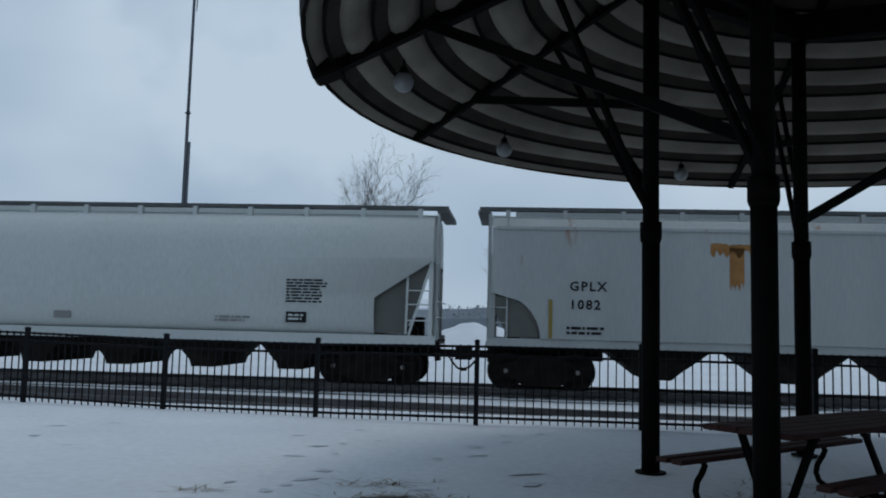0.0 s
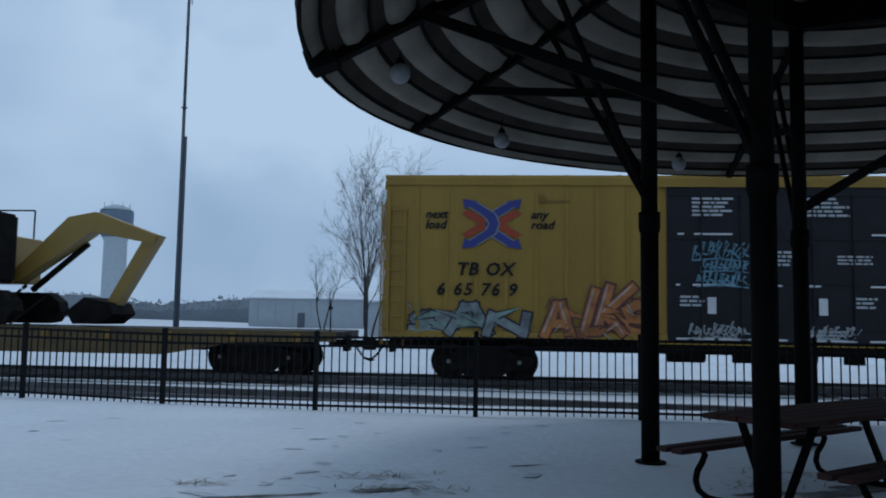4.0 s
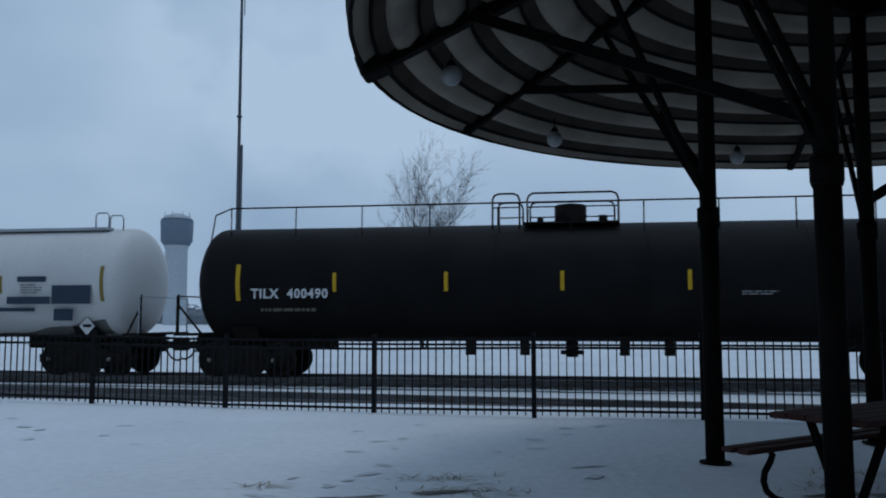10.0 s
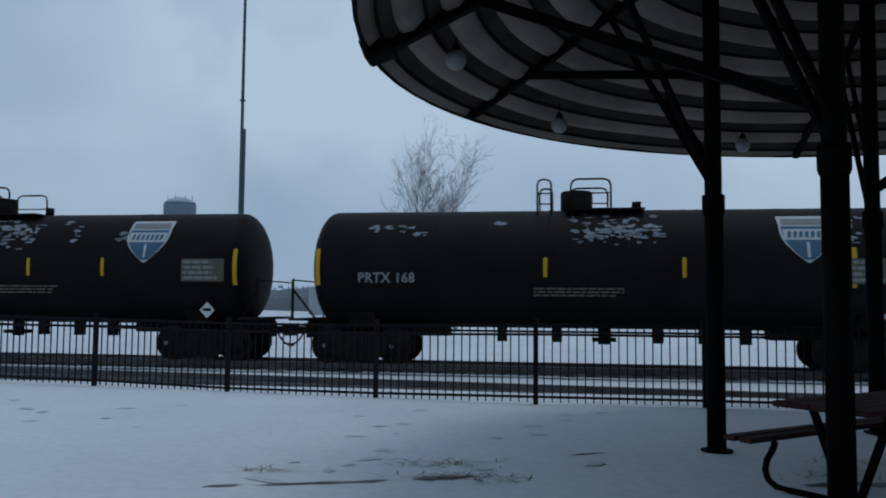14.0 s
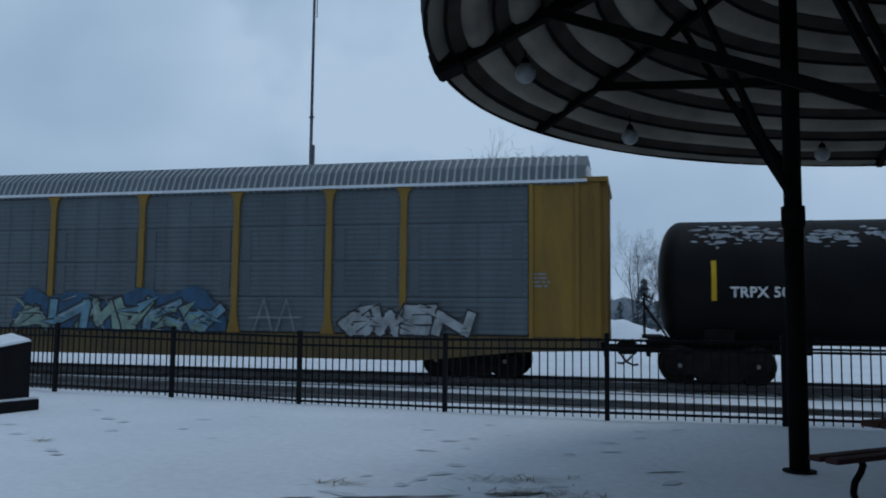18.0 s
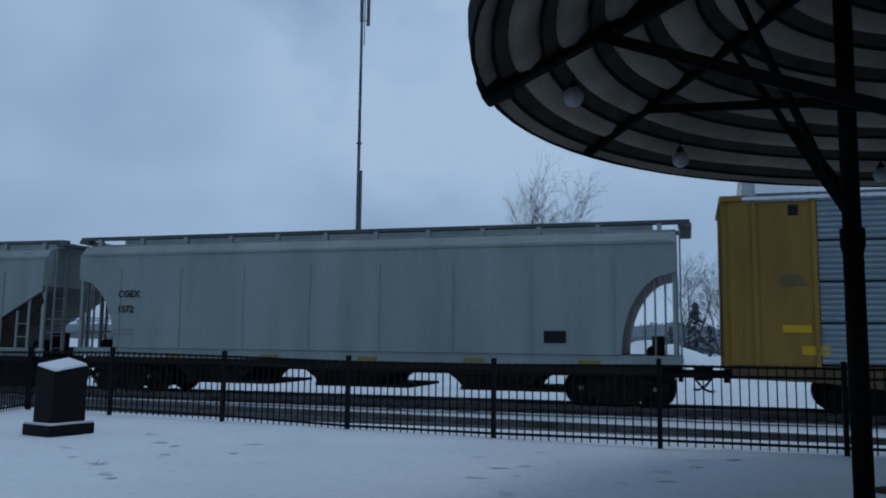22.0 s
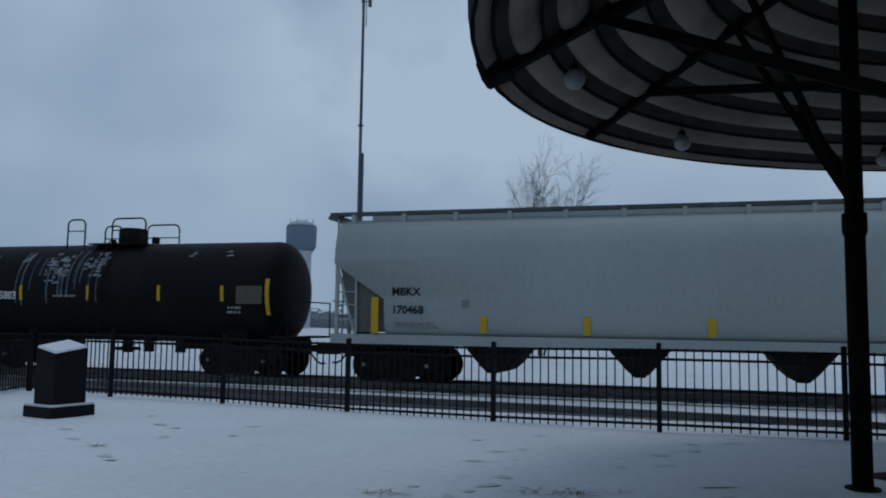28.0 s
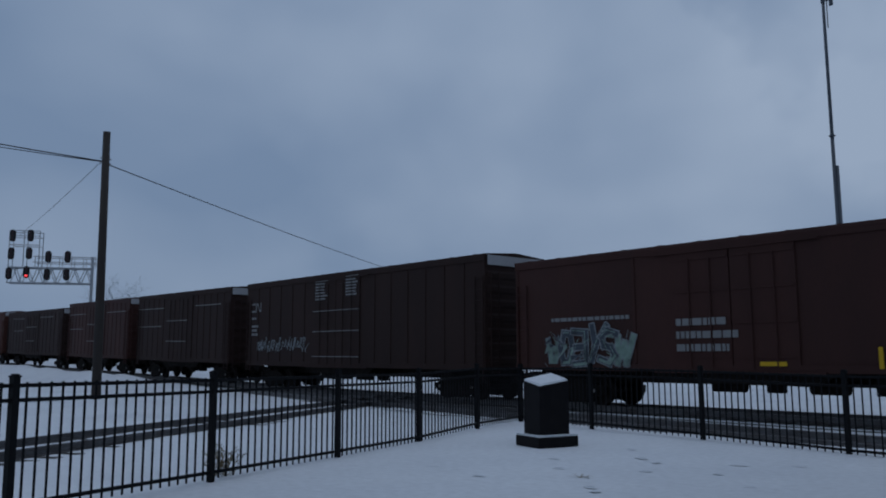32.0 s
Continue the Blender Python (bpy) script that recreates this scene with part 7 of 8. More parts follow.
car, h = tank_car("short black tank car with snow along its top", -438.0, -426.3, TANK_BLACK, R=1.5, zc=2.42, platform=1.9, ladder=True, hoops=((-1.75, -1.1), (-0.1, 1.1)))
lettering(car, "GAMX 5803", -5.78, 2.15, 0.24, -1.53, WHITE_MARK)
for x in (-3.9, -1.3, 1.3, 3.5):
    tank_strip(car, x, 2.12, 2.56, 0.11, YELLOW_MARK, 1.5, 2.42)
for x in (-5.85, 5.0):
    tank_strip(car, x, 1.75, 2.75, 0.13, YELLOW_MARK, 1.5, 2.42)
plate(car, 4.0, 4.85, 2.05, 2.55, -1.53, DIM_MARK, "data_panel", "grey data panel")
bars(car, 3.7, 4.3, 1.75, 2.0, 2, -1.5, GREY_MARK)
bars(car, -2.6, -1.5, 2.2, 2.3, 1, -1.53, GREY_MARK)
settle(car, -7.5, 0.5)
for k, (x, z, w, g) in enumerate(((-1.6, 3.1, 1.1, 1.1), (-0.3, 3.2, 0.9, 0.9), (-4.2, 3.4, 0.2, 0.35), (-2.9, 3.4, 0.25, 0.35), (3.0, 3.5, 0.2, 0.2), (4.2, 3.45, 0.2, 0.3))):
    ice_patch(car, x, z, w, g, 400 + k, 1.5, 2.42)
rng = random.Random(17)
for k in range(16):
    x, low = rng.gauss(-1.2, 0.55), rng.uniform(1.9, 2.9)
    tank_strip(car, x, low, rng.uniform(3.3, 3.7), rng.uniform(0.02, 0.07), FROST, 1.5, 2.42, "frost_streak", "pale streak of frozen run-off")
bm = bmesh.new()
lathe_x(bm, [(0.4, 0.2), (0.5, 0.5), (h - 0.7, 0.5), (h - 0.55, 0.2)], 20, 3.44)
part("top_snow", bm, SNOW, car, "snow lying along the tank top")


# ---- autoracks ----
def autorack(label, left, right, panel_paint, panel_mat_roof, post_xs, corrugated, end_w):
    car, h = freight_car("autorack", label, left, right)
    floor, eave = 1.05, 4.95
    # sill
    for y in (-1.55, 1.49):
        bm = bmesh.new()
        prism(bm, [(-h, 1.1), (h, 1.1), (h, 0.78), (h - 2.0, 0.72), (h - 4.6, 0.45), (-h + 4.6, 0.45), (-h + 2.0, 0.72), (-h, 0.78)], y, y + 0.06)
        part("side_sill", bm, SILL_GRIME, car, "grimy yellow side sill")
    bm = bmesh.new()
    box(bm, -h, h, -1.45, 1.45, 0.85, 1.08)
    part("floor", bm, UNDER, car)
    bm = bmesh.new()
    box(bm, -h + 0.2, h - 0.2, -1.38, 1.38, 1.08, eave)
    part("inner_shell", bm, UNDER, car)
    edges = [-h + end_w] + list(post_xs) + [h - end_w]
    for a, b in zip(edges, edges[1:]):
        rows, gap = 4, 0.03 if corrugated else 0.006
        for k in range(rows):
            z0, z1 = 1.12 + (eave - 1.16) * k / rows, 1.12 + (eave - 1.16) * (k + 1) / rows
            for y0, sgn in ((-1.50, -1), (1.50, 1)):
                bm = bmesh.new()
                n = 28
                pts = []
                for i in range(n + 1):
                    z = z0 + gap + (z1 - z0 - 2 * gap) * i / n
                    pts.append((y0 + sgn * ((0.05 if corrugated else 0.012) if i % 4 in (1, 2) else 0.0), z))
                va = [bm.verts.new((a + 0.02, y, z)) for y, z in pts]
                vb = [bm.verts.new((b - 0.02, y, z)) for y, z in pts]
                for i in range(n):
                    # upward-facing corrugation faces take the paler LEDGE colour
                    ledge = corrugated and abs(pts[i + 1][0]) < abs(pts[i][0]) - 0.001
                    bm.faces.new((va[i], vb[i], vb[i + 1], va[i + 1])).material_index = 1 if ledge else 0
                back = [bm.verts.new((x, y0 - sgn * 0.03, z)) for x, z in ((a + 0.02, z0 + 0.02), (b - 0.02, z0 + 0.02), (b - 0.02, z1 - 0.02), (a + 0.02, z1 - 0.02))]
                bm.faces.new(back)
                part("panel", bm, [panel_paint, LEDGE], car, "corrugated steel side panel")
    if not corrugated:
        # slots are thin plates, a recess's shade put into their colour
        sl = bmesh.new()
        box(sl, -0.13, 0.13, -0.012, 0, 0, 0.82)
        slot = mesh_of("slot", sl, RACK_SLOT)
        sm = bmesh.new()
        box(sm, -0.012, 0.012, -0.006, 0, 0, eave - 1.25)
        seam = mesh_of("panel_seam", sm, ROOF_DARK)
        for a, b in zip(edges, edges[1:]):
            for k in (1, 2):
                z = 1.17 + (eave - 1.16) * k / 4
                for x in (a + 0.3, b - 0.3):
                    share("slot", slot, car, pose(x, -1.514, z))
            m_ = max(2, round((b - a) / 0.7))
            for q in range(1, m_):
                share("panel_seam", seam, car, pose(a + (b - a) * q / m_, -1.514, 1.16))
    pm = bmesh.new()
    prism(pm, [(-0.19, 0), (0.19, 0), (0.11, 0.3), (0.085, 0.6), (0.085, eave - 1.5), (0.13, eave - 1.25), (0.24, eave - 1.12), (-0.24, eave - 1.12), (-0.13, eave - 1.25), (-0.085, eave - 1.5), (-0.085, 0.6), (-0.11, 0.3)], -0.07, 0.0)
    pme = mesh_of("post", pm, YELLOW_DIM)
    for x in post_xs:
        share("post", pme, car, pose(x, -1.51, 1.1), "yellow side post")
        share("post", pme, car, pose(x, 1.51, 1.1, 0, 0, 180), "yellow side post")
    # roof: haunches and crown, with standing ribs
    sec = [(-1.56, eave - 0.06), (-1.56, eave + 0.06), (-1.38, eave + 0.44), (-1.0, eave + 0.74), (-0.4, eave + 0.86), (0.4, eave + 0.86), (1.0, eave + 0.74), (1.38, eave + 0.44), (1.56, eave + 0.06), (1.56, eave - 0.06)]
    bm = bmesh.new()
    prism_x(bm, sec, -h + 0.35, h - 0.35)
    roof = part("roof", bm, panel_mat_roof, car, "ribbed galvanised roof")
    rb = bmesh.new()
    prism_x(rb, [(y * 1.012, z + (0.03 if z > eave + 0.1 else 0)) for y, z in sec], -0.028, 0.028)
    rme = mesh_of("roof_rib", rb, ROOF_GALV)
    n = int((2 * h - 1.2) / 0.19)
    for i in range(n):
        share("roof_rib", rme, roof, pose(-h + 0.6 + (2 * h - 1.2) * i / (n - 1), 0, 0))
    bm = bmesh.new()
    box(bm, -h + 0.3, h - 0.3, -1.64, -1.56, eave - 0.02, eave + 0.05)
    part("eave_snow", bm, SNOW, car, "line of snow on the roof edge")
    # end doors and corner panels
    for s in (-1, 1):
        for y in (-1.52, 1.47):
            bm = bmesh.new()
            box(bm, min(s * h, s * (h - end_w)), max(s * h, s * (h - end_w)), y, y + 0.05, 1.0, eave)
            part("corner_panel", bm, YELLOW_DIM, car, "yellow end panel")
        for dx in (0.55, end_w - 0.06):
            bm = bmesh.new()
            box(bm, s * (h - dx) - 0.05, s * (h - dx) + 0.05, -1.58, -1.52, 1.0, eave + 0.02)
            part("corner_post", bm, YELLOW_DIM, car)
        for y0, y1 in ((-1.47, -0.02), (0.02, 1.47)):
            bm = bmesh.new()
            box(bm, min(s * (h - 0.02), s * (h + 0.04)), max(s * (h - 0.02), s * (h + 0.04)), y0, y1, 1.0, eave - 0.05)
            part("end_door", bm, YELLOW_DIM, car, "yellow end door")
        bm = bmesh.new()
        prism_x(bm, [(-1.45, eave - 0.05), (1.45, eave - 0.05), (1.3, eave + 0.3), (0.9, eave + 0.5), (-0.9, eave + 0.5), (-1.3, eave + 0.3)], s * (h - 0.36), s * (h - 0.30))
        part("end_gable", bm, WHITE_MARK, car, "snowy end gable")
        for y in (-1.3, -0.45, 0.45, 1.3):
            bm = bmesh.new()
            box(bm, min(s * (h + 0.04), s * (h + 0.16)), max(s * (h + 0.04), s * (h + 0.16)), y - 0.06, y + 0.06, 1.0, eave - 0.02)
            part("door_strut", bm, YELLOW_DIM, car)
        bm = bmesh.new()
        box(bm, min(s * (h - 0.45), s * (h + 0.2)), max(s * (h - 0.45), s * (h + 0.2)), -1.6, 1.6, eave - 0.02, eave + 0.1)
        part("end_cap", bm, YELLOW_DIM, car, "yellow cap beam above the end doors")
        bm = bmesh.new()
        tube(bm, (s * (h - 0.2), -1.6, 1.2), (s * (h - 0.2), -1.6, eave - 0.2), 0.02, 6)
        part("grab_rail", bm, YELLOW_DIM, car)
    running_gear(car, h - 3.3, h + 0.1)
    return car, h


car, h = autorack("dark galvanised autorack with yellow posts and graffiti", -295.8, -267.9, RACK_GREY, ROOF_DARK, [-9.6, -7.63, -4.63, -1.6, 1.3, 4.2, 6.9, 8.95], False, 1.75)
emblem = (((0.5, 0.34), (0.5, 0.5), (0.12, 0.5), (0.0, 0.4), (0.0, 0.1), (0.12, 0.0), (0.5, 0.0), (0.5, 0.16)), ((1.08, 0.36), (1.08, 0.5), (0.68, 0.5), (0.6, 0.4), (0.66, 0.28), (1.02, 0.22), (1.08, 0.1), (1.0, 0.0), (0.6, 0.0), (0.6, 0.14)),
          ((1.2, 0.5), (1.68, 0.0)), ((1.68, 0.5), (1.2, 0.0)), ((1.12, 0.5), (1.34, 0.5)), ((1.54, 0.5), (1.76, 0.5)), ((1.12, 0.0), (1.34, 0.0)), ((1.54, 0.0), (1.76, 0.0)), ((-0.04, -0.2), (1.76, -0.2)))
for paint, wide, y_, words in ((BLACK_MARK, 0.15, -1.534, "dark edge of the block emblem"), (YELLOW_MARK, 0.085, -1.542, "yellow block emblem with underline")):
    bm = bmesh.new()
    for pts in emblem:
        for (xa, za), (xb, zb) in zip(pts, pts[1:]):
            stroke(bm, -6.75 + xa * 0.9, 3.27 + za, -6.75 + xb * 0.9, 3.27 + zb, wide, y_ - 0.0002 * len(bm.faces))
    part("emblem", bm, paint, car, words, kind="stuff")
graffiti(car, -2.8, 4.0, 1.12, 2.25, -1.60, "sky", "black", 101, back="blue", accent="mint", letter=1.0, label="blue and white graffiti shapes with black shadows", thick=0.26, line=0.06, glint="white", picks=("peak", "flash", "zigzag", "peak", "kick"))
graffiti(car, 7.2, 10.9, 1.1, 1.9, -1.60, "white", "black", 102, letter=0.72, label="white bubble graffiti shapes", thick=0.28, line=0.05, picks=("loop", "zigzag", "comb", "flash"))
graffiti(car, -9.8, -7.4, 1.2, 2.0, -1.60, "pink", "grey", 103, letter=0.7, label="faded pink graffiti shapes", thick=0.16, line=0.02)
graffiti(car, -6.9, -3.2, 1.15, 2.1, -1.60, "dusk", "grey", 104, accent="black", letter=0.6, label="grey spiky graffiti shapes", thick=0.16, line=0.03)
for cx in (5.1, 5.75):
    bm = bmesh.new()
    for k, (xa, za, xb, zb) in enumerate(((-0.28, 1.15, 0.0, 2.0), (0.0, 2.0, 0.24, 1.15), (-0.4, 1.5, 0.4, 1.52))):
        stroke(bm, cx + xa, za, cx + xb, zb, 0.04, -1.60 - 0.0004 * k)
    part("graffiti", bm, SPRAY["grey"], car, "thin pale pointed spray strokes", kind="stuff")
bars(car, 12.2, 12.8, 2.3, 2.7, 4, -1.53, GREY_MARK)
scrawl(car, -13.1, -12.3, 3.2, 3.8, -1.53, "black", 105, wide=0.03)
bars(car, -13.0, -12.5, 2.2, 2.6, 4, -1.53, SKIRT, 0.5)
car, h = autorack("bright corrugated autorack with yellow posts and snowy roof", -325.4, -297.4, RACK_PALE, ROOF_GALV, [-9.05, -7.3, -4.5, -1.6, 1.3, 4.35, 7.4, 9.5], True, 1.9)
plate(car, -12.5, -11.9, 1.35, 1.55, -1.53, YELLOW_MARK, "label_plate", "yellow label plate")
for x in (-12.9, 12.7):
    plate(car, x, x + 0.62, 1.85, 2.02, -1.53, YELLOW_MARK, "label_plate", "yellow label plate")
    plate(car, x + 0.2, x + 0.42, 4.55, 4.8, -1.53, BLACK_MARK, "peep_hole", "small dark opening")
    bars(car, x, x + 0.6, 2.9, 3.2, 3, -1.53, DIM_MARK)
bm = bmesh.new()
prism_x(bm, [(-1.58, 5.07), (-1.39, 5.44), (-1.01, 5.75), (-0.4, 5.87), (0.4, 5.87), (0.4, 5.905), (-0.4, 5.905), (-1.03, 5.785), (-1.43, 5.46), (-1.62, 5.08)], -h + 0.6, h - 0.6)
part("roof_snow", bm, SNOW, car, "thin snow on the roof")


# ---- flat car and excavator ----
def flat_car(left, right):
    car, h = freight_car("flat_car", "soiled yellow heavy-duty flat car", left, right)
    bm = bmesh.new()
    box(bm, -h, h, -1.5, 1.5, 0.98, 1.14)
    part("deck", bm, TIE, car, "dark plank deck")
    for y in (-1.52, 1.46):
        bm = bmesh.new()
        prism(bm, [(-h, 1.16), (h, 1.16), (h, 0.9), (h - 2.5, 0.85), (h - 4.5, 0.5), (-h + 4.5, 0.5), (-h + 2.5, 0.85), (-h, 0.9)], y, y + 0.06)
        part("side_sill", bm, SILL_GRIME, car, "soiled yellow side sill")
    for i in range(12):
        bm = bmesh.new()
        x = -h + 1.0 + i * (2 * h - 2) / 11
        box(bm, x - 0.08, x + 0.08, -1.6, -1.52, 0.88, 1.1)
        part("stake_pocket", bm, YELLOW_DIM, car)
    for s in (-1, 1):
        bm = bmesh.new()
        tube(bm, (s * (h - 0.2), -1.3, 1.15), (s * (h - 0.2), -1.3, 1.9), 0.02, 6)
        tube(bm, (s * (h - 0.2), -1.25, 1.75), (s * (h - 0.2), -1.35, 1.75), 0.05, 8)
        part("hand_brake", bm, UNDER, car)
    running_gear(car, h - 2.2, h)
    return car


GLASS_DARK = mat("dark_glass", (0.02, 0.03, 0.035), 0.08, spec=0.6, bump=0.0)
DIGGER = mat("digger_yellow", (0.27, 0.168, 0.025), 0.5, second=(0.19, 0.118, 0.022), amount=0.5, scale=1, fine=20, bump=0.0)


def excavator(s_mid):
    e = thing("excavator", "yellow tracked excavator chained down on the flat car", "excavator", "freight train")
    CARS.append((e, s_mid))
    z0 = 1.2
    for y in (-1.38, 0.88):
        bm = bmesh.new()
        out = [(-1.9 + 0.0, z0 + 0.35), (-1.7, z0 + 0.05), (-1.4, z0), (2.6, z0), (2.9, z0 + 0.05), (3.1, z0 + 0.35), (3.05, z0 + 0.62), (2.75, z0 + 0.85), (-1.5, z0 + 0.85), (-1.85, z0 + 0.65)]
        prism(bm, out, y, y + 0.5)
        tr = part("crawler_track", bm, UNDER, e, "steel crawler track")
        pad = bmesh.new()
        box(pad, -0.02, 0.02, y - 0.03, y + 0.53, -0.02, 0.03)
        pme = mesh_of("track_pad", pad, UNDER)
        for i in range(16):
            share("track_pad", pme, tr, pose(-1.4 + i * 0.27, 0, z0 + 0.86))
        for i in range(6):
            bm = bmesh.new()
            tube(bm, (-1.2 + i * 0.72, y - 0.02, z0 + 0.2), (-1.2 + i * 0.72, y + 0.1, z0 + 0.2), 0.14, 10)
            part("roller", bm, UNDER, tr)
    bm = bmesh.new()
    tube(bm, (0.6, 0, z0 + 0.6), (0.6, 0, z0 + 1.15), 0.75, 24)
    box(bm, -0.6, 1.8, -1.0, 1.0, z0 + 0.35, z0 + 0.7)
    part("undercarriage", bm, UNDER, e)
    bm = bmesh.new()
    prism(bm, [(-2.35, z0 + 1.2), (-2.15, z0 + 1.1), (-0.6, z0 + 1.1), (-0.6, z0 + 2.7), (-2.0, z0 + 2.75), (-2.35, z0 + 2.5)], -1.35, 1.35)
    bmesh.ops.bevel(bm, geom=bm.edges[:], offset=0.06, segments=2, affect="EDGES")
    part("counterweight", bm, DIGGER, e, "yellow rounded counterweight")
    bm = bmesh.new()
    box(bm, -0.6, 2.2, -1.35, 1.35, z0 + 1.12, z0 + 2.45)
    bmesh.ops.bevel(bm, geom=bm.edges[:], offset=0.04, segments=1, affect="EDGES")
    part("engine_house", bm, DIGGER, e)
    bm = bmesh.new()
    box(bm, -1.6, 0.7, -1.1, 1.1, z0 + 2.45, z0 + 2.95)
    bmesh.ops.bevel(bm, geom=bm.edges[:], offset=0.05, segments=1, affect="EDGES")
    part("engine_hood", bm, UNDER, e)
    bm = bmesh.new()
    box(bm, 1.05, 2.5, -1.38, -0.35, z0 + 1.1, z0 + 3.0)
    bmesh.ops.bevel(bm, geom=bm.edges[:], offset=0.08, segments=2, affect="EDGES")
    cab = part("cab", bm, UNDER, e, "dark operator cab")
    for x0, x1, za, zb in ((1.2, 1.75, 2.0, 2.8), (1.85, 2.4, 1.6, 2.85)):
        bm = bmesh.new()
        box(bm, x0, x1, -1.40, -1.385, z0 + za, z0 + zb)
        part("window", bm, GLASS_DARK, cab, "cab window")
    plate(e, 0.2, 1.0, z0 + 1.3, z0 + 2.3, -1.36, BLACK_MARK, "decal", "black decal with a white mark")
    bm = bmesh.new()
    poly(bm, [(0.3, z0 + 1.95), (0.9, z0 + 1.95), (0.9, z0 + 2.15), (0.3, z0 + 2.15)], -1.372, 0)
    poly(bm, [(0.45, z0 + 1.95), (0.75, z0 + 1.95), (0.6, z0 + 1.75)], -1.373, 1)
    part("decal_shape", bm, [WHITE_MARK, YELLOW_MARK], e)
    bm = bmesh.new()
    box(bm, -2.39, -2.352, -1.0, 0.2, z0 + 1.45, z0 + 2.45)
    rear = part("grille", bm, BLACK_MARK, e, "dark rear grille panel")
    bm = bmesh.new()
    box(bm, -2.40, -2.391, -0.85, 0.05, z0 + 1.95, z0 + 2.3)
    part("decal_shape", bm, GREY_MARK, rear, "pale block mark")
    for k, (x0, z1) in enumerate(((-2.5, 1.1), (-1.9, 1.1), (3.4, 0.9))):
        bm = bmesh.new()
        for q in range(9):
            u = q / 9
            beam(bm, (x0 - 1.3 + 1.3 * u, -1.25, 1.2 + (z1 + 0.15) * u), (x0 - 1.3 + 1.3 * (u + 0.09), -1.25, 1.2 + (z1 + 0.15) * (u + 0.09)), 0.05 if q % 2 else 0.02, 0.06 if q % 2 else 0.1)
        part("tie_down_chain", bm, UNDER, e, "heavy tie-down chain", kind="stuff")
    bm = bmesh.new()
    for a, b in (((-1.5, -1.0, z0 + 2.9), (-1.5, -1.0, z0 + 3.25)), ((0.5, -1.0, z0 + 2.9), (0.5, -1.0, z0 + 3.25)), ((-1.5, -1.0, z0 + 3.25), (0.5, -1.0, z0 + 3.25)),
                 ((0.7, 1.0, z0 + 2.4), (0.7, 1.0, z0 + 3.3)), ((2.1, 1.0, z0 + 2.4), (2.1, 1.0, z0 + 3.3)), ((0.7, 1.0, z0 + 3.3), (2.1, 1.0, z0 + 3.3))):
        tube(bm, a, b, 0.025, 6)
    part("handrail", bm, UNDER, e)
    bm = bmesh.new()
    prism(bm, [(2.0, z0 + 1.3), (2.3, z0 + 1.15), (4.4, z0 + 2.6), (6.2, z0 + 2.25), (6.3, z0 + 2.5), (4.5, z0 + 3.15), (3.7, z0 + 3.0)], 0.0, 0.55)
    part("boom", bm, DIGGER, e, "yellow boom")
    bm = bmesh.new()
    tube(bm, (2.4, 0.62, z0 + 0.95), (4.0, 0.62, z0 + 2.3), 0.09, 10)
    part("boom_cylinder", bm, UNDER, e)
    bm = bmesh.new()
    prism(bm, [(6.0, z0 + 2.6), (6.35, z0 + 2.5), (5.2, z0 + 0.5), (4.9, z0 + 0.6)], 0.05, 0.5)
    part("stick", bm, DIGGER, e, "yellow stick")
    bm = bmesh.new()
    prism(bm, [(5.2, z0 + 0.6), (4.5, z0 + 0.75), (4.0, z0 + 0.35), (4.2, z0 + 0.02), (5.0, z0 + 0.02), (5.35, z0 + 0.3)], -0.4, 0.95)
    part("bucket", bm, UNDER, e, "steel bucket")
    for x0, x1 in ((-2.6, -1.7), (3.0, 3.9)):
        bm = bmesh.new()
        tube(bm, (x0, -1.3, z0), (x1, -1.2, z0 + 0.75), 0.025, 6)
        part("tie_down_chain", bm, UNDER, e)
    return e


flat_car(-83.9, -63.7)
excavator(-75.45)


# ---- lamps under the canopy ----
for x, y, z in ((-0.44, 8.19, 3.91), (0.8, 10.76, 3.8), (3.63, 12.31, 3.83)):
    r = math.hypot(x - CENTRE[0], y - CENTRE[1])
    globe_lamp(x, y, z, roof_z(r) + 0.06 - z)


# ---- utility pole and wires ----
def utility_pole(x, y, z, h):
    p = thing("utility_pole", "dark bare wooden utility pole carrying two wires", "utility pole", at=pose(x, y, z))
    bm = bmesh.new()
    tube(bm, (0, 0, -0.5), (-0.04, -0.1, h), 0.20, 12, 0.155)
    part("pole", bm, POLE_WOOD, p)
    for dz in (1.2, 1.42):
        bm = bmesh.new()
        tube(bm, (-0.04, -0.32, h - dz), (-0.04, 0.14, h - dz), 0.04, 8)
        part("insulator", bm, GALV, p)
    return p


def sag_wire(a, b, sag, r, label):
    w = thing("overhead_wire", label, "wire")
    bm = bmesh.new()
    a, b = Vector(a), Vector(b)
    n = 14
    pts = []
    for i in range(n + 1):
        u = i / n
        q = a.lerp(b, u)
        q.z -= sag * 4 * u * (1 - u)
        pts.append(q)
    bent_tube(bm, pts, r, 6)
    part("strand", bm, WIRE, w)
    return w


utility_pole(*POLE)
px_, py_, pz_ = POLE[0] - 0.04, POLE[1] - 0.1, POLE[2] + POLE[3]
sag_wire((px_, py_, pz_ - 1.42), WIRE_END, 0.15, 0.026, "dark overhead wire sagging beyond the train")
sag_wire((px_, py_, pz_ - 1.34), (-60, -16, pz_ + 7.1), 0.7, 0.026, "dark overhead wire sagging across the sky")
sag_wire((px_, py_, pz_ - 1.36), (-60, -15, pz_ + 6.8), 0.9, 0.02, "thin overhead wire sagging across the sky")
sag_wire((px_, py_, pz_ - 1.15), (-68, 23, 11.0), 0.1, 0.012, "thin guy wire from the pole")


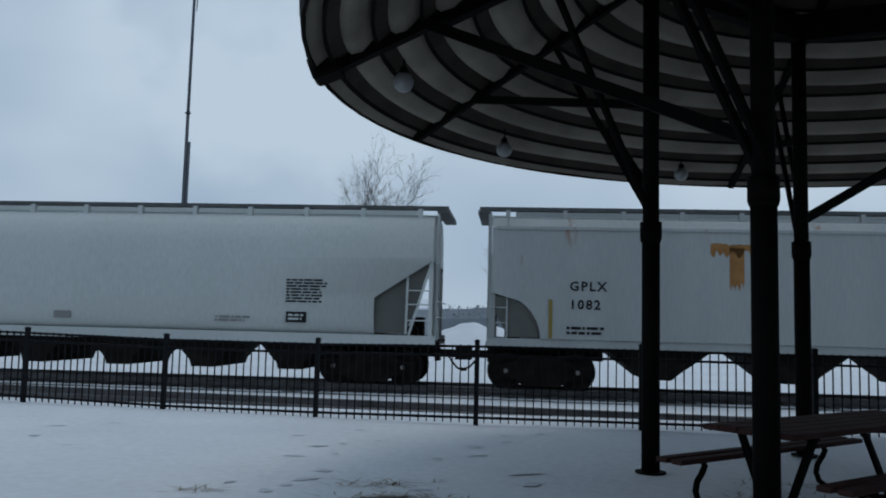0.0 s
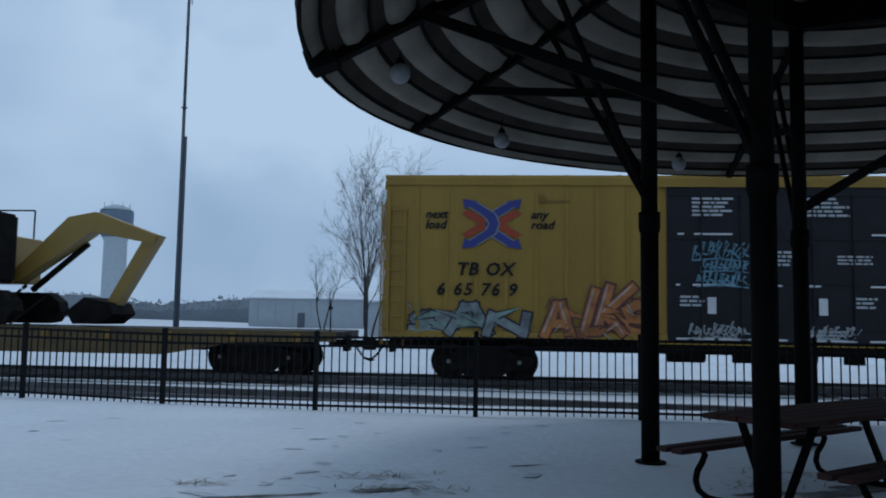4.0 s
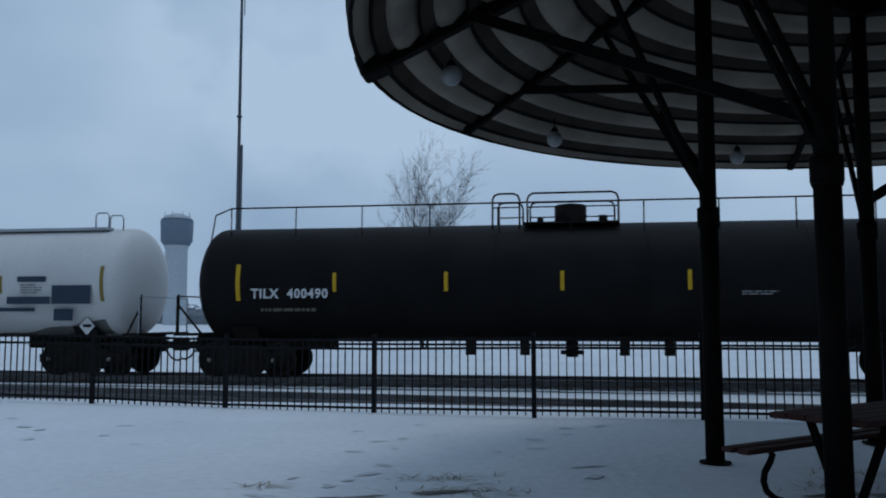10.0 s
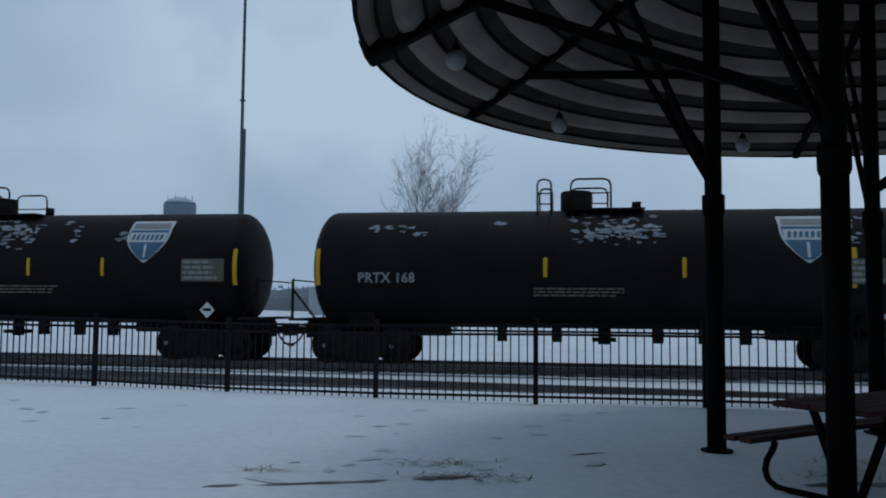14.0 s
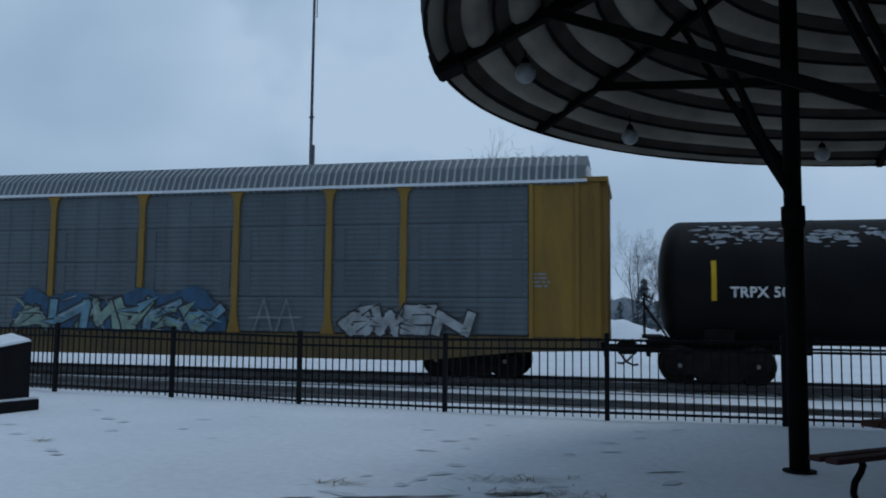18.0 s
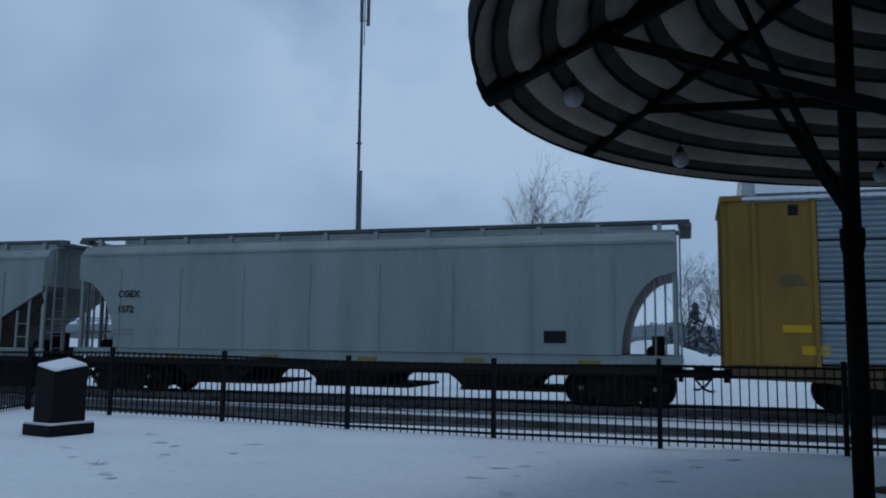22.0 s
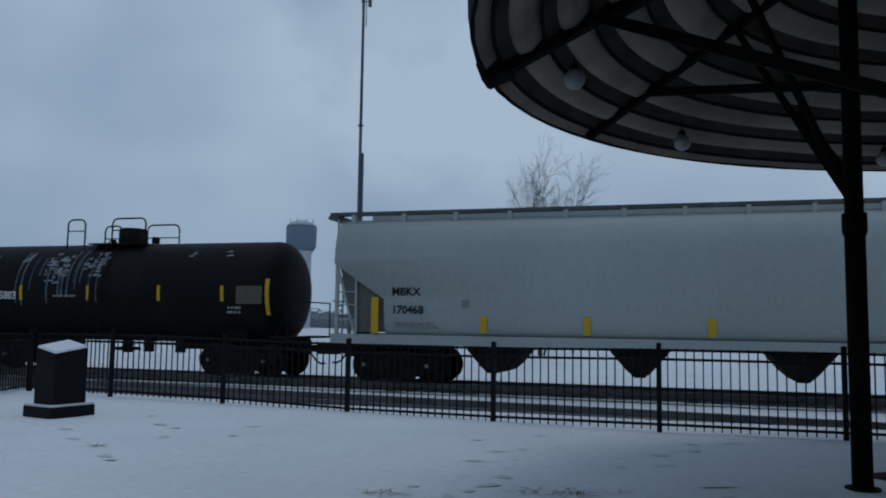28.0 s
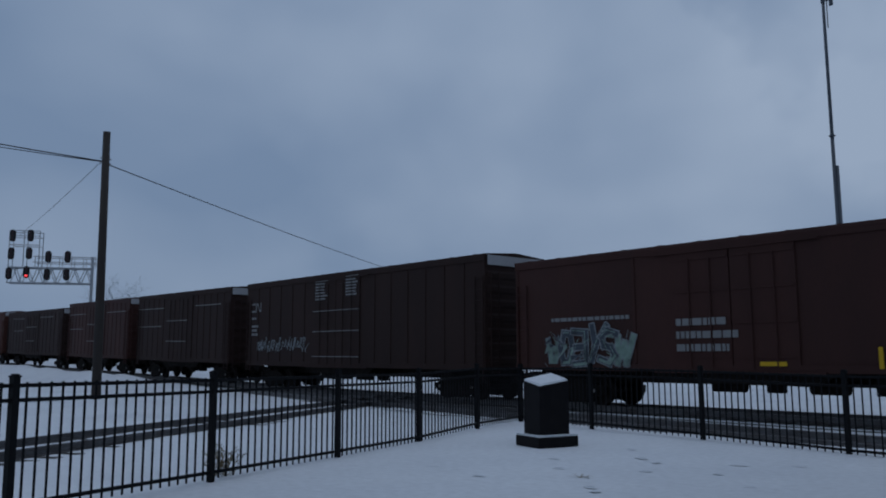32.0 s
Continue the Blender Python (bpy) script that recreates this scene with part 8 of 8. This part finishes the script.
# ---- signal bridge ----
SIGNAL_RED = bpy.data.materials.new("red_signal_light")
SIGNAL_RED.use_nodes = True
_b = SIGNAL_RED.node_tree.nodes["Principled BSDF"]
_b.inputs["Base Color"].default_value = (0.5, 0.02, 0.02, 1)
_b.inputs["Emission Color"].default_value = (1.0, 0.06, 0.06, 1)
_b.inputs["Emission Strength"].default_value = 3.0
SIGNAL_BLACK = mat("signal_black", (0.008, 0.008, 0.01), 0.6, bump=0.0, spec=0.15)
LENS_DARK = mat("unlit_lens", (0.03, 0.012, 0.014), 0.2, bump=0.0)


def signal_bridge(m):
    """Cantilever of galvanised lattice with ten black signal heads; local x runs along the arm from its mast."""
    g = thing("signal_bridge", "galvanised cantilever signal bridge with black signal heads, one red light lit", "railway signal", at=m)
    bm = bmesh.new()
    for x in (0.1, 0.75):
        for y in (-0.4, 0.4):
            beam(bm, (x, y, -4), (x, y, 8.6), 0.14, 0.14)
    part("mast", bm, GALV, g)
    bm = bmesh.new()
    for y in (-0.6, 0.6):
        for z in (5.9, 7.4):
            beam(bm, (0.1, y, z), (-7.5, y, z), 0.12, 0.12)
        for i in range(7):
            x = 0.1 - i * 1.085
            beam(bm, (x, y, 5.9), (x - 0.54, y, 7.4), 0.07, 0.07)
            beam(bm, (x - 0.54, y, 7.4), (x - 1.085, y, 5.9), 0.07, 0.07)
    part("arm_truss", bm, GALV, g)
    bm = bmesh.new()
    for y in (-0.75, 0.75):
        for z in (7.95, 8.5):
            tube(bm, (0.6, y, z), (-5.2, y, z), 0.04, 6)
        for i in range(6):
            tube(bm, (0.5 - i * 1.1, y, 7.4), (0.5 - i * 1.1, y, 8.5), 0.035, 6)
        for z in (9.6, 10.5, 11.0):
            tube(bm, (-4.7, y, z), (-7.4, y, z), 0.04, 6)
        for x in (-4.7, -6.1, -7.4):
            tube(bm, (x, y, 7.4), (x, y, 11.0), 0.05, 6)
    part("walkway_railing", bm, GALV, g)
    heads = [(-7.1, 10.45, 0), (-5.5, 10.5, 0), (-7.15, 8.7, 0), (-5.55, 8.75, 0), (-7.25, 6.75, 0), (-5.7, 6.9, 1), (-3.8, 8.45, 0), (-2.05, 8.5, 0), (-3.85, 6.7, 0), (-2.1, 6.75, 0)]
    for x, z, lit in heads:
        bm = bmesh.new()
        out = [(x + 0.29 * math.cos(a), z + (0.3 if math.sin(a) > 0 else -0.3) + 0.29 * math.sin(a)) for a in [2 * math.pi * i / 16 + 0.1 for i in range(16)]]
        prism(bm, out, -1.0, -0.9)
        box(bm, x - 0.18, x + 0.18, -0.9, -0.65, z - 0.5, z + 0.5)
        hd = part("signal_head", bm, SIGNAL_BLACK, g, "black signal head")
        for k, dz in enumerate((0.34, 0, -0.34)):
            bm = bmesh.new()
            tube(bm, (x, -1.04, z + dz), (x, -1.0, z + dz), 0.12, 10)
            part("lens", bm, SIGNAL_RED if lit and k == 2 else LENS_DARK, hd, "red light" if lit and k == 2 else "")
    return g


signal_bridge(pose(*SIGNAL, 0, 0, SIGNAL_TURN))


# ---- bare trees ----
BARK = mat("bare_bark", (0.045, 0.042, 0.040), 0.95, second=(0.07, 0.066, 0.062), amount=0.5, scale=2, fine=20, bump=0.0, spec=0.1)
# far bark and needles: distance haze is mixed into these paler, bluer colours
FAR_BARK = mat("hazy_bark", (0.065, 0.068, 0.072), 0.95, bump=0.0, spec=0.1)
NEEDLES = mat("hazy_needles", (0.08, 0.095, 0.105), 0.9, second=(0.13, 0.145, 0.155), amount=0.6, scale=0.8, fine=6, bump=0.0, spec=0.1)


def bare_tree(x, y, z, height, seed, stems=3, spread=0.42, label="bare leafless tree with many fine branches", material=BARK, depth=4, limit=9000, girth=0.0085):
    """Wandering stems that fork into limbs, branches and fine twigs."""
    t = thing("tree", label, "tree", at=pose(x, y, z))
    rng = random.Random(seed)
    trunk, crown = bmesh.new(), bmesh.new()
    count = [0]

    def limb(p, d, length, r, lvl):
        if count[0] > limit:
            return
        n = 6 if lvl < 2 else 4
        line = [p]
        for k in range(n):
            wander = Vector((rng.gauss(0, 1), rng.gauss(0, 1), rng.gauss(0, 0.6))) * (0.09 + 0.05 * lvl)
            d = (d + wander + Vector((0, 0, 0.10 if lvl < 2 else 0.05))).normalized()
            line.append(line[-1] + d * (length / n))
        for k, (a, b) in enumerate(zip(line, line[1:])):
            count[0] += 1
            tube(trunk if lvl < 1 else crown, a, b, r * (1 - 0.75 * k / n), 6 if lvl < 1 else 3, r * (1 - 0.75 * (k + 1) / n))
        if lvl >= depth:
            return
        kids = (9, 6, 5, 3, 3)[lvl]
        for k in range(kids):
            u = 0.28 + 0.72 * (k + rng.random()) / kids if lvl == 0 else 0.12 + 0.88 * (k + rng.random()) / kids
            q = min(n - 1, int(u * n))
            base = line[q].lerp(line[q + 1], u * n - q)
            along = (line[q + 1] - line[q]).normalized()
            axis = along.orthogonal().normalized()
            axis.rotate(Matrix.Rotation(rng.uniform(0, 2 * math.pi), 3, along))
            nd = (along + axis * rng.uniform(0.45, 0.95) * (spread / 0.42)).normalized()
            limb(base, nd, length * (0.52 - 0.2 * u * (lvl == 0)) * rng.uniform(0.7, 1.15), max(0.006, r * (1 - 0.75 * u) * 0.6), lvl + 1)
    for s in range(stems):
        a = 2 * math.pi * s / stems + rng.random()
        lean = spread * 0.5 * rng.uniform(0.6, 1.1)
        d = Vector((math.cos(a) * lean, math.sin(a) * lean, 1)).normalized() if stems > 1 else Vector((0.03, 0.02, 1)).normalized()
        limb(Vector((math.cos(a) * 0.12, math.sin(a) * 0.12, -0.3)), d, height * rng.uniform(0.72, 0.88), height * girth, 0)
    part("trunk", trunk, material, t)
    part("crown", crown, material, t, "mesh of fine bare twigs", kind="stuff")
    return t


def conifer(x, y, z, height, seed, material=NEEDLES):
    t = thing("conifer", "dark evergreen tree with ragged drooping boughs", "tree", "evergreens", at=pose(x, y, z))
    rng = random.Random(seed)
    bm = bmesh.new()
    tube(bm, (0, 0, -0.3), (0, 0, height * 0.95), height * 0.02, 6, 0.03)
    part("trunk", bm, BARK, t)
    bm = bmesh.new()
    for i in range(int(height * 34)):
        u = rng.random() ** 0.8
        zz = height * (0.06 + 0.92 * u)
        rr = height * 0.24 * (1 - u) ** 0.85 * rng.uniform(0.3, 1.1) + 0.08
        a = rng.uniform(0, 2 * math.pi)
        c = Vector((rr * math.cos(a), rr * math.sin(a), zz - rr * 0.25))
        s = height * 0.035 * rng.uniform(0.6, 1.5)
        o = Vector((math.cos(a), math.sin(a), -0.35)) * s * 2.0
        side = Vector((-math.sin(a), math.cos(a), 0)) * s
        vs = [bm.verts.new(c - o * 0.5 + Vector((0, 0, s * 0.5))), bm.verts.new(c + side), bm.verts.new(c + o), bm.verts.new(c - side), bm.verts.new(c + Vector((0, 0, -s * 0.4)))]
        for q in ((0, 1, 2), (0, 2, 3), (4, 2, 1), (4, 3, 2), (0, 4, 1), (0, 3, 4)):
            bm.faces.new([vs[k] for k in q])
    part("foliage", bm, material, t, kind="stuff")
    return t


def grass_tuft():
    DRY = mat("dry_grass", (0.20, 0.16, 0.085), 0.9, second=(0.10, 0.085, 0.06), amount=0.6, scale=3, fine=20, bump=0.0)
    bm = bmesh.new()
    rng = random.Random(77)
    spots = [(-0.45, 7.5, 0.6, 0.22, 60), (-0.25, 6.9, 0.8, 0.22, 90), (-2.05, 7.05, 0.25, 0.12, 30), (-5.9, 8.7, 0.12, 0.1, 12), (2.9, 7.3, 0.7, 0.3, 60), (3.4, 8.0, 0.6, 0.3, 50), (-8.2, 6.6, 0.1, 0.1, 0)]
    for cx, cy, sx, sy, n in spots:
        for i in range(n):
            x, y = cx + rng.gauss(0, sx * 0.4), cy + rng.gauss(0, sy * 0.4)
            a, ln = rng.uniform(0, 6.28), rng.uniform(0.06, 0.2)
            z = ground_height(x, y)
            d = Vector((math.cos(a) * ln, math.sin(a) * ln, rng.uniform(0.004, 0.03)))
            p = Vector((x, y, z + 0.006))
            w = Vector((-math.sin(a), math.cos(a), 0)) * 0.006
            bm.faces.new([bm.verts.new(v) for v in (p - w, p + w, p + d + w * 0.3, p + d - w * 0.3)])
    ob = new("grass", mesh_of("grass", bm, DRY))
    tagged(ob, "flattened dry grass poking through thin snow", "grass", kind="stuff")
    # a weed by the side fence
    wd = thing("weed", "dead brown weed standing beside the fence", "plant", at=pose(-9.15, 5.9, 0))
    bm = bmesh.new()
    for i in range(26):
        a = rng.uniform(0, 6.28)
        p = Vector((rng.uniform(-0.1, 0.1), rng.uniform(-0.1, 0.1), 0))
        q = p + Vector((math.cos(a) * 0.14, math.sin(a) * 0.14, rng.uniform(0.15, 0.4)))
        tube(bm, p, q, 0.006, 3, 0.003)
        for k in range(3):
            r = p.lerp(q, 0.5 + 0.2 * k)
            tube(bm, r, r + Vector((rng.uniform(-0.06, 0.06), rng.uniform(-0.06, 0.06), 0.04)), 0.008, 3, 0.004)
    part("dry_stem", bm, DRY, wd)


grass_tuft()


# ---- wet bare patches round the table ----
def bare_patches():
    WET = mat("wet_bare_ground", (0.10, 0.095, 0.085), 0.85, second=(0.30, 0.30, 0.31), amount=0.8, scale=2.5, fine=25, bump=0.01)
    rng = random.Random(61)
    for cx, cy, rx, ry in ((2.75, 6.95, 0.32, 0.10), (3.35, 7.0, 0.5, 0.16), (4.0, 7.35, 0.6, 0.2), (3.2, 6.1, 0.7, 0.3), (-1.35, 6.62, 0.55, 0.05), (-0.45, 6.9, 0.3, 0.07), (-2.15, 6.42, 0.16, 0.05), (0.9, 8.1, 0.25, 0.03)):
        bm = bmesh.new()
        n = 26
        ring = []
        for k in range(n):
            a = 2 * math.pi * k / n
            f = rng.uniform(0.6, 1.15)
            u, v = rx * math.cos(a) * f, ry * math.sin(a) * f
            x, y = cx + u * 0.94 - v * 0.3, cy + u * 0.3 + v * 0.94
            ring.append(bm.verts.new((x, y, ground_height(x, y) + 0.006)))
        mid = bm.verts.new((cx, cy, ground_height(cx, cy) + 0.008))
        for k in range(n):
            bm.faces.new((ring[k], ring[(k + 1) % n], mid))
        ob = new("bare_patch", mesh_of("bare_patch", bm, WET))
        tagged(ob, "wet bare patch where the snow has melted", "ground patch", "bare patches", kind="structure")


bare_patches()


# ---- footprints ----
def footprints():
    rng = random.Random(9)
    # flat patches of pressed snow, the hollows' shade put into their colour
    PRESSED_SHADE = mat("pressed_snow_shade", (0.53, 0.56, 0.60), 0.85, second=(0.42, 0.45, 0.485), amount=0.7, scale=6, fine=40, bump=0.01, spec=0.2)
    trail = [(-1.76, 10.46), (-1.13, 9.9), (-1.38, 9.64), (-1.04, 11.13), (-0.73, 10.2), (-1.12, 9.17), (-1.55, 8.98), (-0.0, 9.0), (0.43, 9.93), (0.89, 10.95), (0.86, 10.35), (0.46, 9.25), (1.38, 11.11), (0.88, 7.6), (-1.11, 8.13), (-1.46, 7.11), (-1.84, 7.44), (-1.33, 7.38), (-1.82, 6.62), (-0.27, 7.04), (-0.14, 7.26), (-1.95, 6.68), (1.88, 9.55), (-1.2, 7.67)]
    trail += [(-5.4, 8.1), (-5.2, 7.9), (-7.2, 9.9), (-6.6, 9.2), (-7.9, 8.2), (-6.9, 8.0), (-5.6, 9.6), (-5.9, 10.4), (-6.3, 10.7), (-4.8, 9.9), (-7.0, 11.6), (-4.1, 9.2), (-5.0, 10.9), (-4.4, 11.3)]
    for i, (x, y) in enumerate(trail):
        bm = bmesh.new()
        a = rng.uniform(-0.6, 0.9)
        ca, sa = math.cos(a), math.sin(a)
        long_, wide = rng.uniform(0.04, 0.11), rng.uniform(0.025, 0.06)
        n = 14
        ring, lip = [], []
        for k in range(n):
            t = 2 * math.pi * k / n
            u, v = long_ * math.cos(t) * rng.uniform(0.75, 1.15), wide * math.sin(t) * rng.uniform(0.7, 1.2)
            for f, dz, row in ((1.0, 0.005, ring), (1.35, 0.001, lip)):
                px, py = x + f * (u * ca - v * sa), y + f * (u * sa + v * ca)
                row.append(bm.verts.new((px, py, ground_height(px, py) + 0.006 + dz)))
        bm.faces.new(ring).material_index = 1
        for k in range(n):
            bm.faces.new((lip[k], lip[(k + 1) % n], ring[(k + 1) % n], ring[k]))
        ob = new("footprint", mesh_of("footprint", bm, SNOW, PRESSED_SHADE))
        tagged(ob, "shallow footprint, its hollow drawn as a darker flat patch", "footprint", "footprints", kind="structure")


footprints()


# ---- beyond the tracks ----
bare_tree(-4.1, 47.0, -0.2, 10.6, 14, stems=5, spread=0.29, depth=4, limit=40000, girth=0.0064)
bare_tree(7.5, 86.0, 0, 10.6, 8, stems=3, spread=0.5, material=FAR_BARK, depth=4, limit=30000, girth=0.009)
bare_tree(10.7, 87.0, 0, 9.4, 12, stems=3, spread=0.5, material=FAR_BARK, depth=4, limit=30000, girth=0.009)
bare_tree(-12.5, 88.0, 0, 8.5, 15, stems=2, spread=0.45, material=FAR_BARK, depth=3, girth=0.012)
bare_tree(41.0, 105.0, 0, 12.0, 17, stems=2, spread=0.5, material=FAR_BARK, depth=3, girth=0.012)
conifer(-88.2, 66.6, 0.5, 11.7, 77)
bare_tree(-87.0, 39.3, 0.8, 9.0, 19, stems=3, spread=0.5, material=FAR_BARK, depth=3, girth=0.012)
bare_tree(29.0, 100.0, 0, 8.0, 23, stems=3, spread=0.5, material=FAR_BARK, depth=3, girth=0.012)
for i, (x, y, hgt) in enumerate(((7.9, 83.5, 5.8), (10.9, 84, 5.2), (9.4, 85, 3.6), (15.2, 85, 4.4), (17.4, 88, 3.8), (6.0, 90, 3.6), (31, 92, 6), (35.5, 95, 5.2), (39.5, 93, 6.4))):
    conifer(x, y, -0.2, hgt, 30 + i)


def far_woods():
    """A belt of bushes and bare trees on the horizon, haze put into its colour."""
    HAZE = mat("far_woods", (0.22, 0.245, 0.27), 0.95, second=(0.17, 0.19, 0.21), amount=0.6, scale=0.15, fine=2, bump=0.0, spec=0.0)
    rng = random.Random(50)
    bm = bmesh.new()
    # a dense low hedge closes the foot of the belt
    step = 1.7
    edge = []
    for i in range(int(340 / step) + 1):
        x = -190 + i * step
        top = 4.0 + 2.0 * noise.noise((x * 0.05, 0, 0)) + 0.9 * noise.noise((x * 0.4, 5, 0))
        edge.append([bm.verts.new((x, yy, zz)) for yy, zz in ((149, -0.5), (148.6, top * 0.6), (150, top), (152, -0.5))])
    for A, B in zip(edge, edge[1:]):
        for q in range(3):
            bm.faces.new((A[q], B[q], B[q + 1], A[q + 1]))
    for i in range(9000):
        x = rng.uniform(-190, 150)
        y = 150 + rng.uniform(-8, 10)
        top = 4.2 + 2.2 * noise.noise((x * 0.05, 0, 0)) + 1.3 * noise.noise((x * 0.25, 5, 0))
        z = max(1.0, top) * rng.uniform(0.55, 1.02)
        s = rng.uniform(0.12, 0.4)
        c = Vector((x, y, z))
        vs = [bm.verts.new(c + Vector((rng.uniform(-s, s), rng.uniform(-s, s), rng.uniform(-s, s)))) for _ in range(4)]
        for q in ((0, 1, 2), (0, 2, 3), (0, 3, 1), (1, 3, 2)):
            bm.faces.new([vs[k] for k in q])
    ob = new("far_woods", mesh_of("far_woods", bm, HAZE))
    tagged(ob, "hazy belt of bare woods on the horizon", "woods", kind="stuff")


far_woods()


# ---- buildings beyond the tracks ----
BRICK_RED = mat("faded_red_siding", (0.23, 0.12, 0.115), 0.85, second=(0.18, 0.10, 0.098), amount=0.5, scale=1, fine=14, bump=0.0)
METAL_WALL = mat("pale_metal_siding", (0.34, 0.37, 0.39), 0.7, second=(0.29, 0.31, 0.33), amount=0.5, scale=0.8, fine=14, bump=0.0)
DARK_WALL = mat("dark_siding", (0.10, 0.11, 0.125), 0.8, bump=0.0)


def low_building(x, y, w, d, hgt, wall_mat, label, windows=0, roof_rise=0.5, turn=0.0, band=True):
    b = thing("building", label, "building", "far buildings", at=pose(x, y, -0.3, 0, 0, turn))
    bm = bmesh.new()
    box(bm, 0, w, 0, d, 0, hgt)
    wall = part("wall", bm, wall_mat, b)
    bm = bmesh.new()
    prism_x(bm, [(-0.3, hgt), (d + 0.3, hgt), (d + 0.3, hgt + 0.15), (d / 2, hgt + roof_rise + 0.15), (-0.3, hgt + 0.15)], -0.3, w + 0.3)
    part("roof", bm, SNOW, b, "snow-covered roof")
    n = int(w / 2.4)
    bt = bmesh.new()
    box(bt, -0.04, 0.04, -0.05, 0, 0.1, hgt - 0.05)
    bme = mesh_of("batten", bt, wall_mat)
    for i in range(n):
        share("batten", bme, wall, pose(1.2 + i * 2.4, 0, 0))
    for i in range(windows):
        bm = bmesh.new()
        xx = w * (i + 0.6) / windows
        box(bm, xx - 0.45, xx + 0.45, -0.06, 0.02, hgt * 0.45, hgt * 0.75)
        wn_ = part("window", bm, WHITE_MARK, b, "white-framed window")
        bm = bmesh.new()
        box(bm, xx - 0.36, xx + 0.36, -0.08, -0.055, hgt * 0.45 + 0.1, hgt * 0.75 - 0.1)
        part("pane", bm, GLASS_DARK, wn_)
    bm = bmesh.new()
    box(bm, w * 0.35, w * 0.35 + 1.0, -0.07, 0.02, 0, min(2.1, hgt - 0.4))
    part("door", bm, DARK_WALL, b, "dark door")
    return b


low_building(16.9, 69.0, 11.5, 6, 3.4, BRICK_RED, "low faded red building with a snowy roof", windows=3)
low_building(38.0, 120.0, 16, 8, 2.6, DARK_WALL, "low dark shed with a snowy roof", windows=2)
low_building(-6.0, 70.0, 5.6, 8, 3.0, METAL_WALL, "small pale metal shed with a snowy roof", roof_rise=0.9)
low_building(-26.0, 112.0, 19, 12, 4.0, METAL_WALL, "grey metal warehouse with a snowy roof", roof_rise=1.2)
low_building(44.0, 96.0, 30, 10, 4.2, DARK_WALL, "dark low building with a snowy roof", windows=3)


def snow_heap(x, y, w, d, hgt, seed):
    bm = bmesh.new()
    n, m_ = 28, 14
    grid = []
    for j in range(m_ + 1):
        row = []
        for i in range(n + 1):
            u, v = i / n * 2 - 1, j / m_ * 2 - 1
            f = max(0, 1 - u * u) ** 0.8 * max(0, 1 - v * v)
            row.append(bm.verts.new((x + u * w, y + v * d, -0.3 + hgt * f * (0.85 + 0.3 * noise.noise((u * 3, v * 3, seed))))))
        grid.append(row)
    for a, b in zip(grid, grid[1:]):
        for i in range(n):
            bm.faces.new((a[i], a[i + 1], b[i + 1], b[i])).smooth = True
    ob = new("snow_bank", mesh_of("snow_bank", bm, SNOW))
    tagged(ob, "ploughed heap of snow beyond the tracks", "snow bank")


snow_heap(3.3, 66.0, 4.6, 3.6, 2.2, 1)
snow_heap(13.0, 75.0, 7.0, 3.0, 1.2, 2)


def water_tower(x, y):
    w = thing("water_tower", "pale standpipe water tower with a domed blue-grey tank", "water tower", at=pose(x, y, 0))
    PALE = mat("tower_paint", (0.46, 0.50, 0.53), 0.6, bump=0.0, spec=0.2)
    TANKP = mat("tower_tank_paint", (0.16, 0.20, 0.25), 0.6, bump=0.0, spec=0.2)
    bm = bmesh.new()
    lathe_z(bm, [(2.1, -0.3), (2.0, 0.5), (1.9, 13.5), (2.3, 14.5)], 24)
    part("shaft", bm, PALE, w)
    bm = bmesh.new()
    lathe_z(bm, [(2.2, 14.2), (2.7, 15.0), (2.8, 18.4), (2.6, 18.8)], 24)
    part("tank", bm, TANKP, w)
    bm = bmesh.new()
    lathe_z(bm, [(2.75, 18.75), (2.0, 19.4), (0.9, 19.8), (0.1, 19.95)], 24)
    part("dome", bm, PALE, w, "pale domed roof")
    bm = bmesh.new()
    for i in range(8):
        a = 2 * math.pi * i / 8
        tube(bm, (2.2 * math.cos(a), 2.2 * math.sin(a), 19.2), (2.2 * math.cos(a), 2.2 * math.sin(a), 20.1), 0.05, 5)
    part("railing", bm, GALV, w)


water_tower(-55.5, 139.0)


def leaning_pole(x, y, hgt, lean):
    p = thing("utility_pole", "short leaning wooden pole behind the low red building", "utility pole", at=pose(x, y, -0.3))
    bm = bmesh.new()
    tube(bm, (0, 0, 0), (lean, 0, hgt), 0.14, 8, 0.11)
    part("pole", bm, POLE_WOOD, p)


leaning_pole(16.2, 76.5, 6.4, -0.55)


def street_lamp(x, y, hgt, arm):
    s = thing("street_lamp", "thin grey pole with a short side arm", "pole", at=pose(x, y, -0.3))
    bm = bmesh.new()
    tube(bm, (0, 0, 0), (0, 0, hgt), 0.09, 8, 0.06)
    part("pole", bm, GALV, s)
    bm = bmesh.new()
    tube(bm, (0, 0, hgt - 0.3), (arm, 0, hgt - 0.15), 0.035, 6)
    box(bm, arm, arm + 0.45, -0.12, 0.12, hgt - 0.22, hgt - 0.1)
    part("lamp_arm", bm, GALV, s)


street_lamp(-2.55, 52.0, 7.2, 1.6)
street_lamp(-0.9, 78.0, 6.6, -0.3)


def motions():
    """The whole train rolls past at an even speed."""
    for car, s0 in CARS:
        walk(car, [(t, on_track(s0 + SPEED * t)) for t in range(33)])


motions()
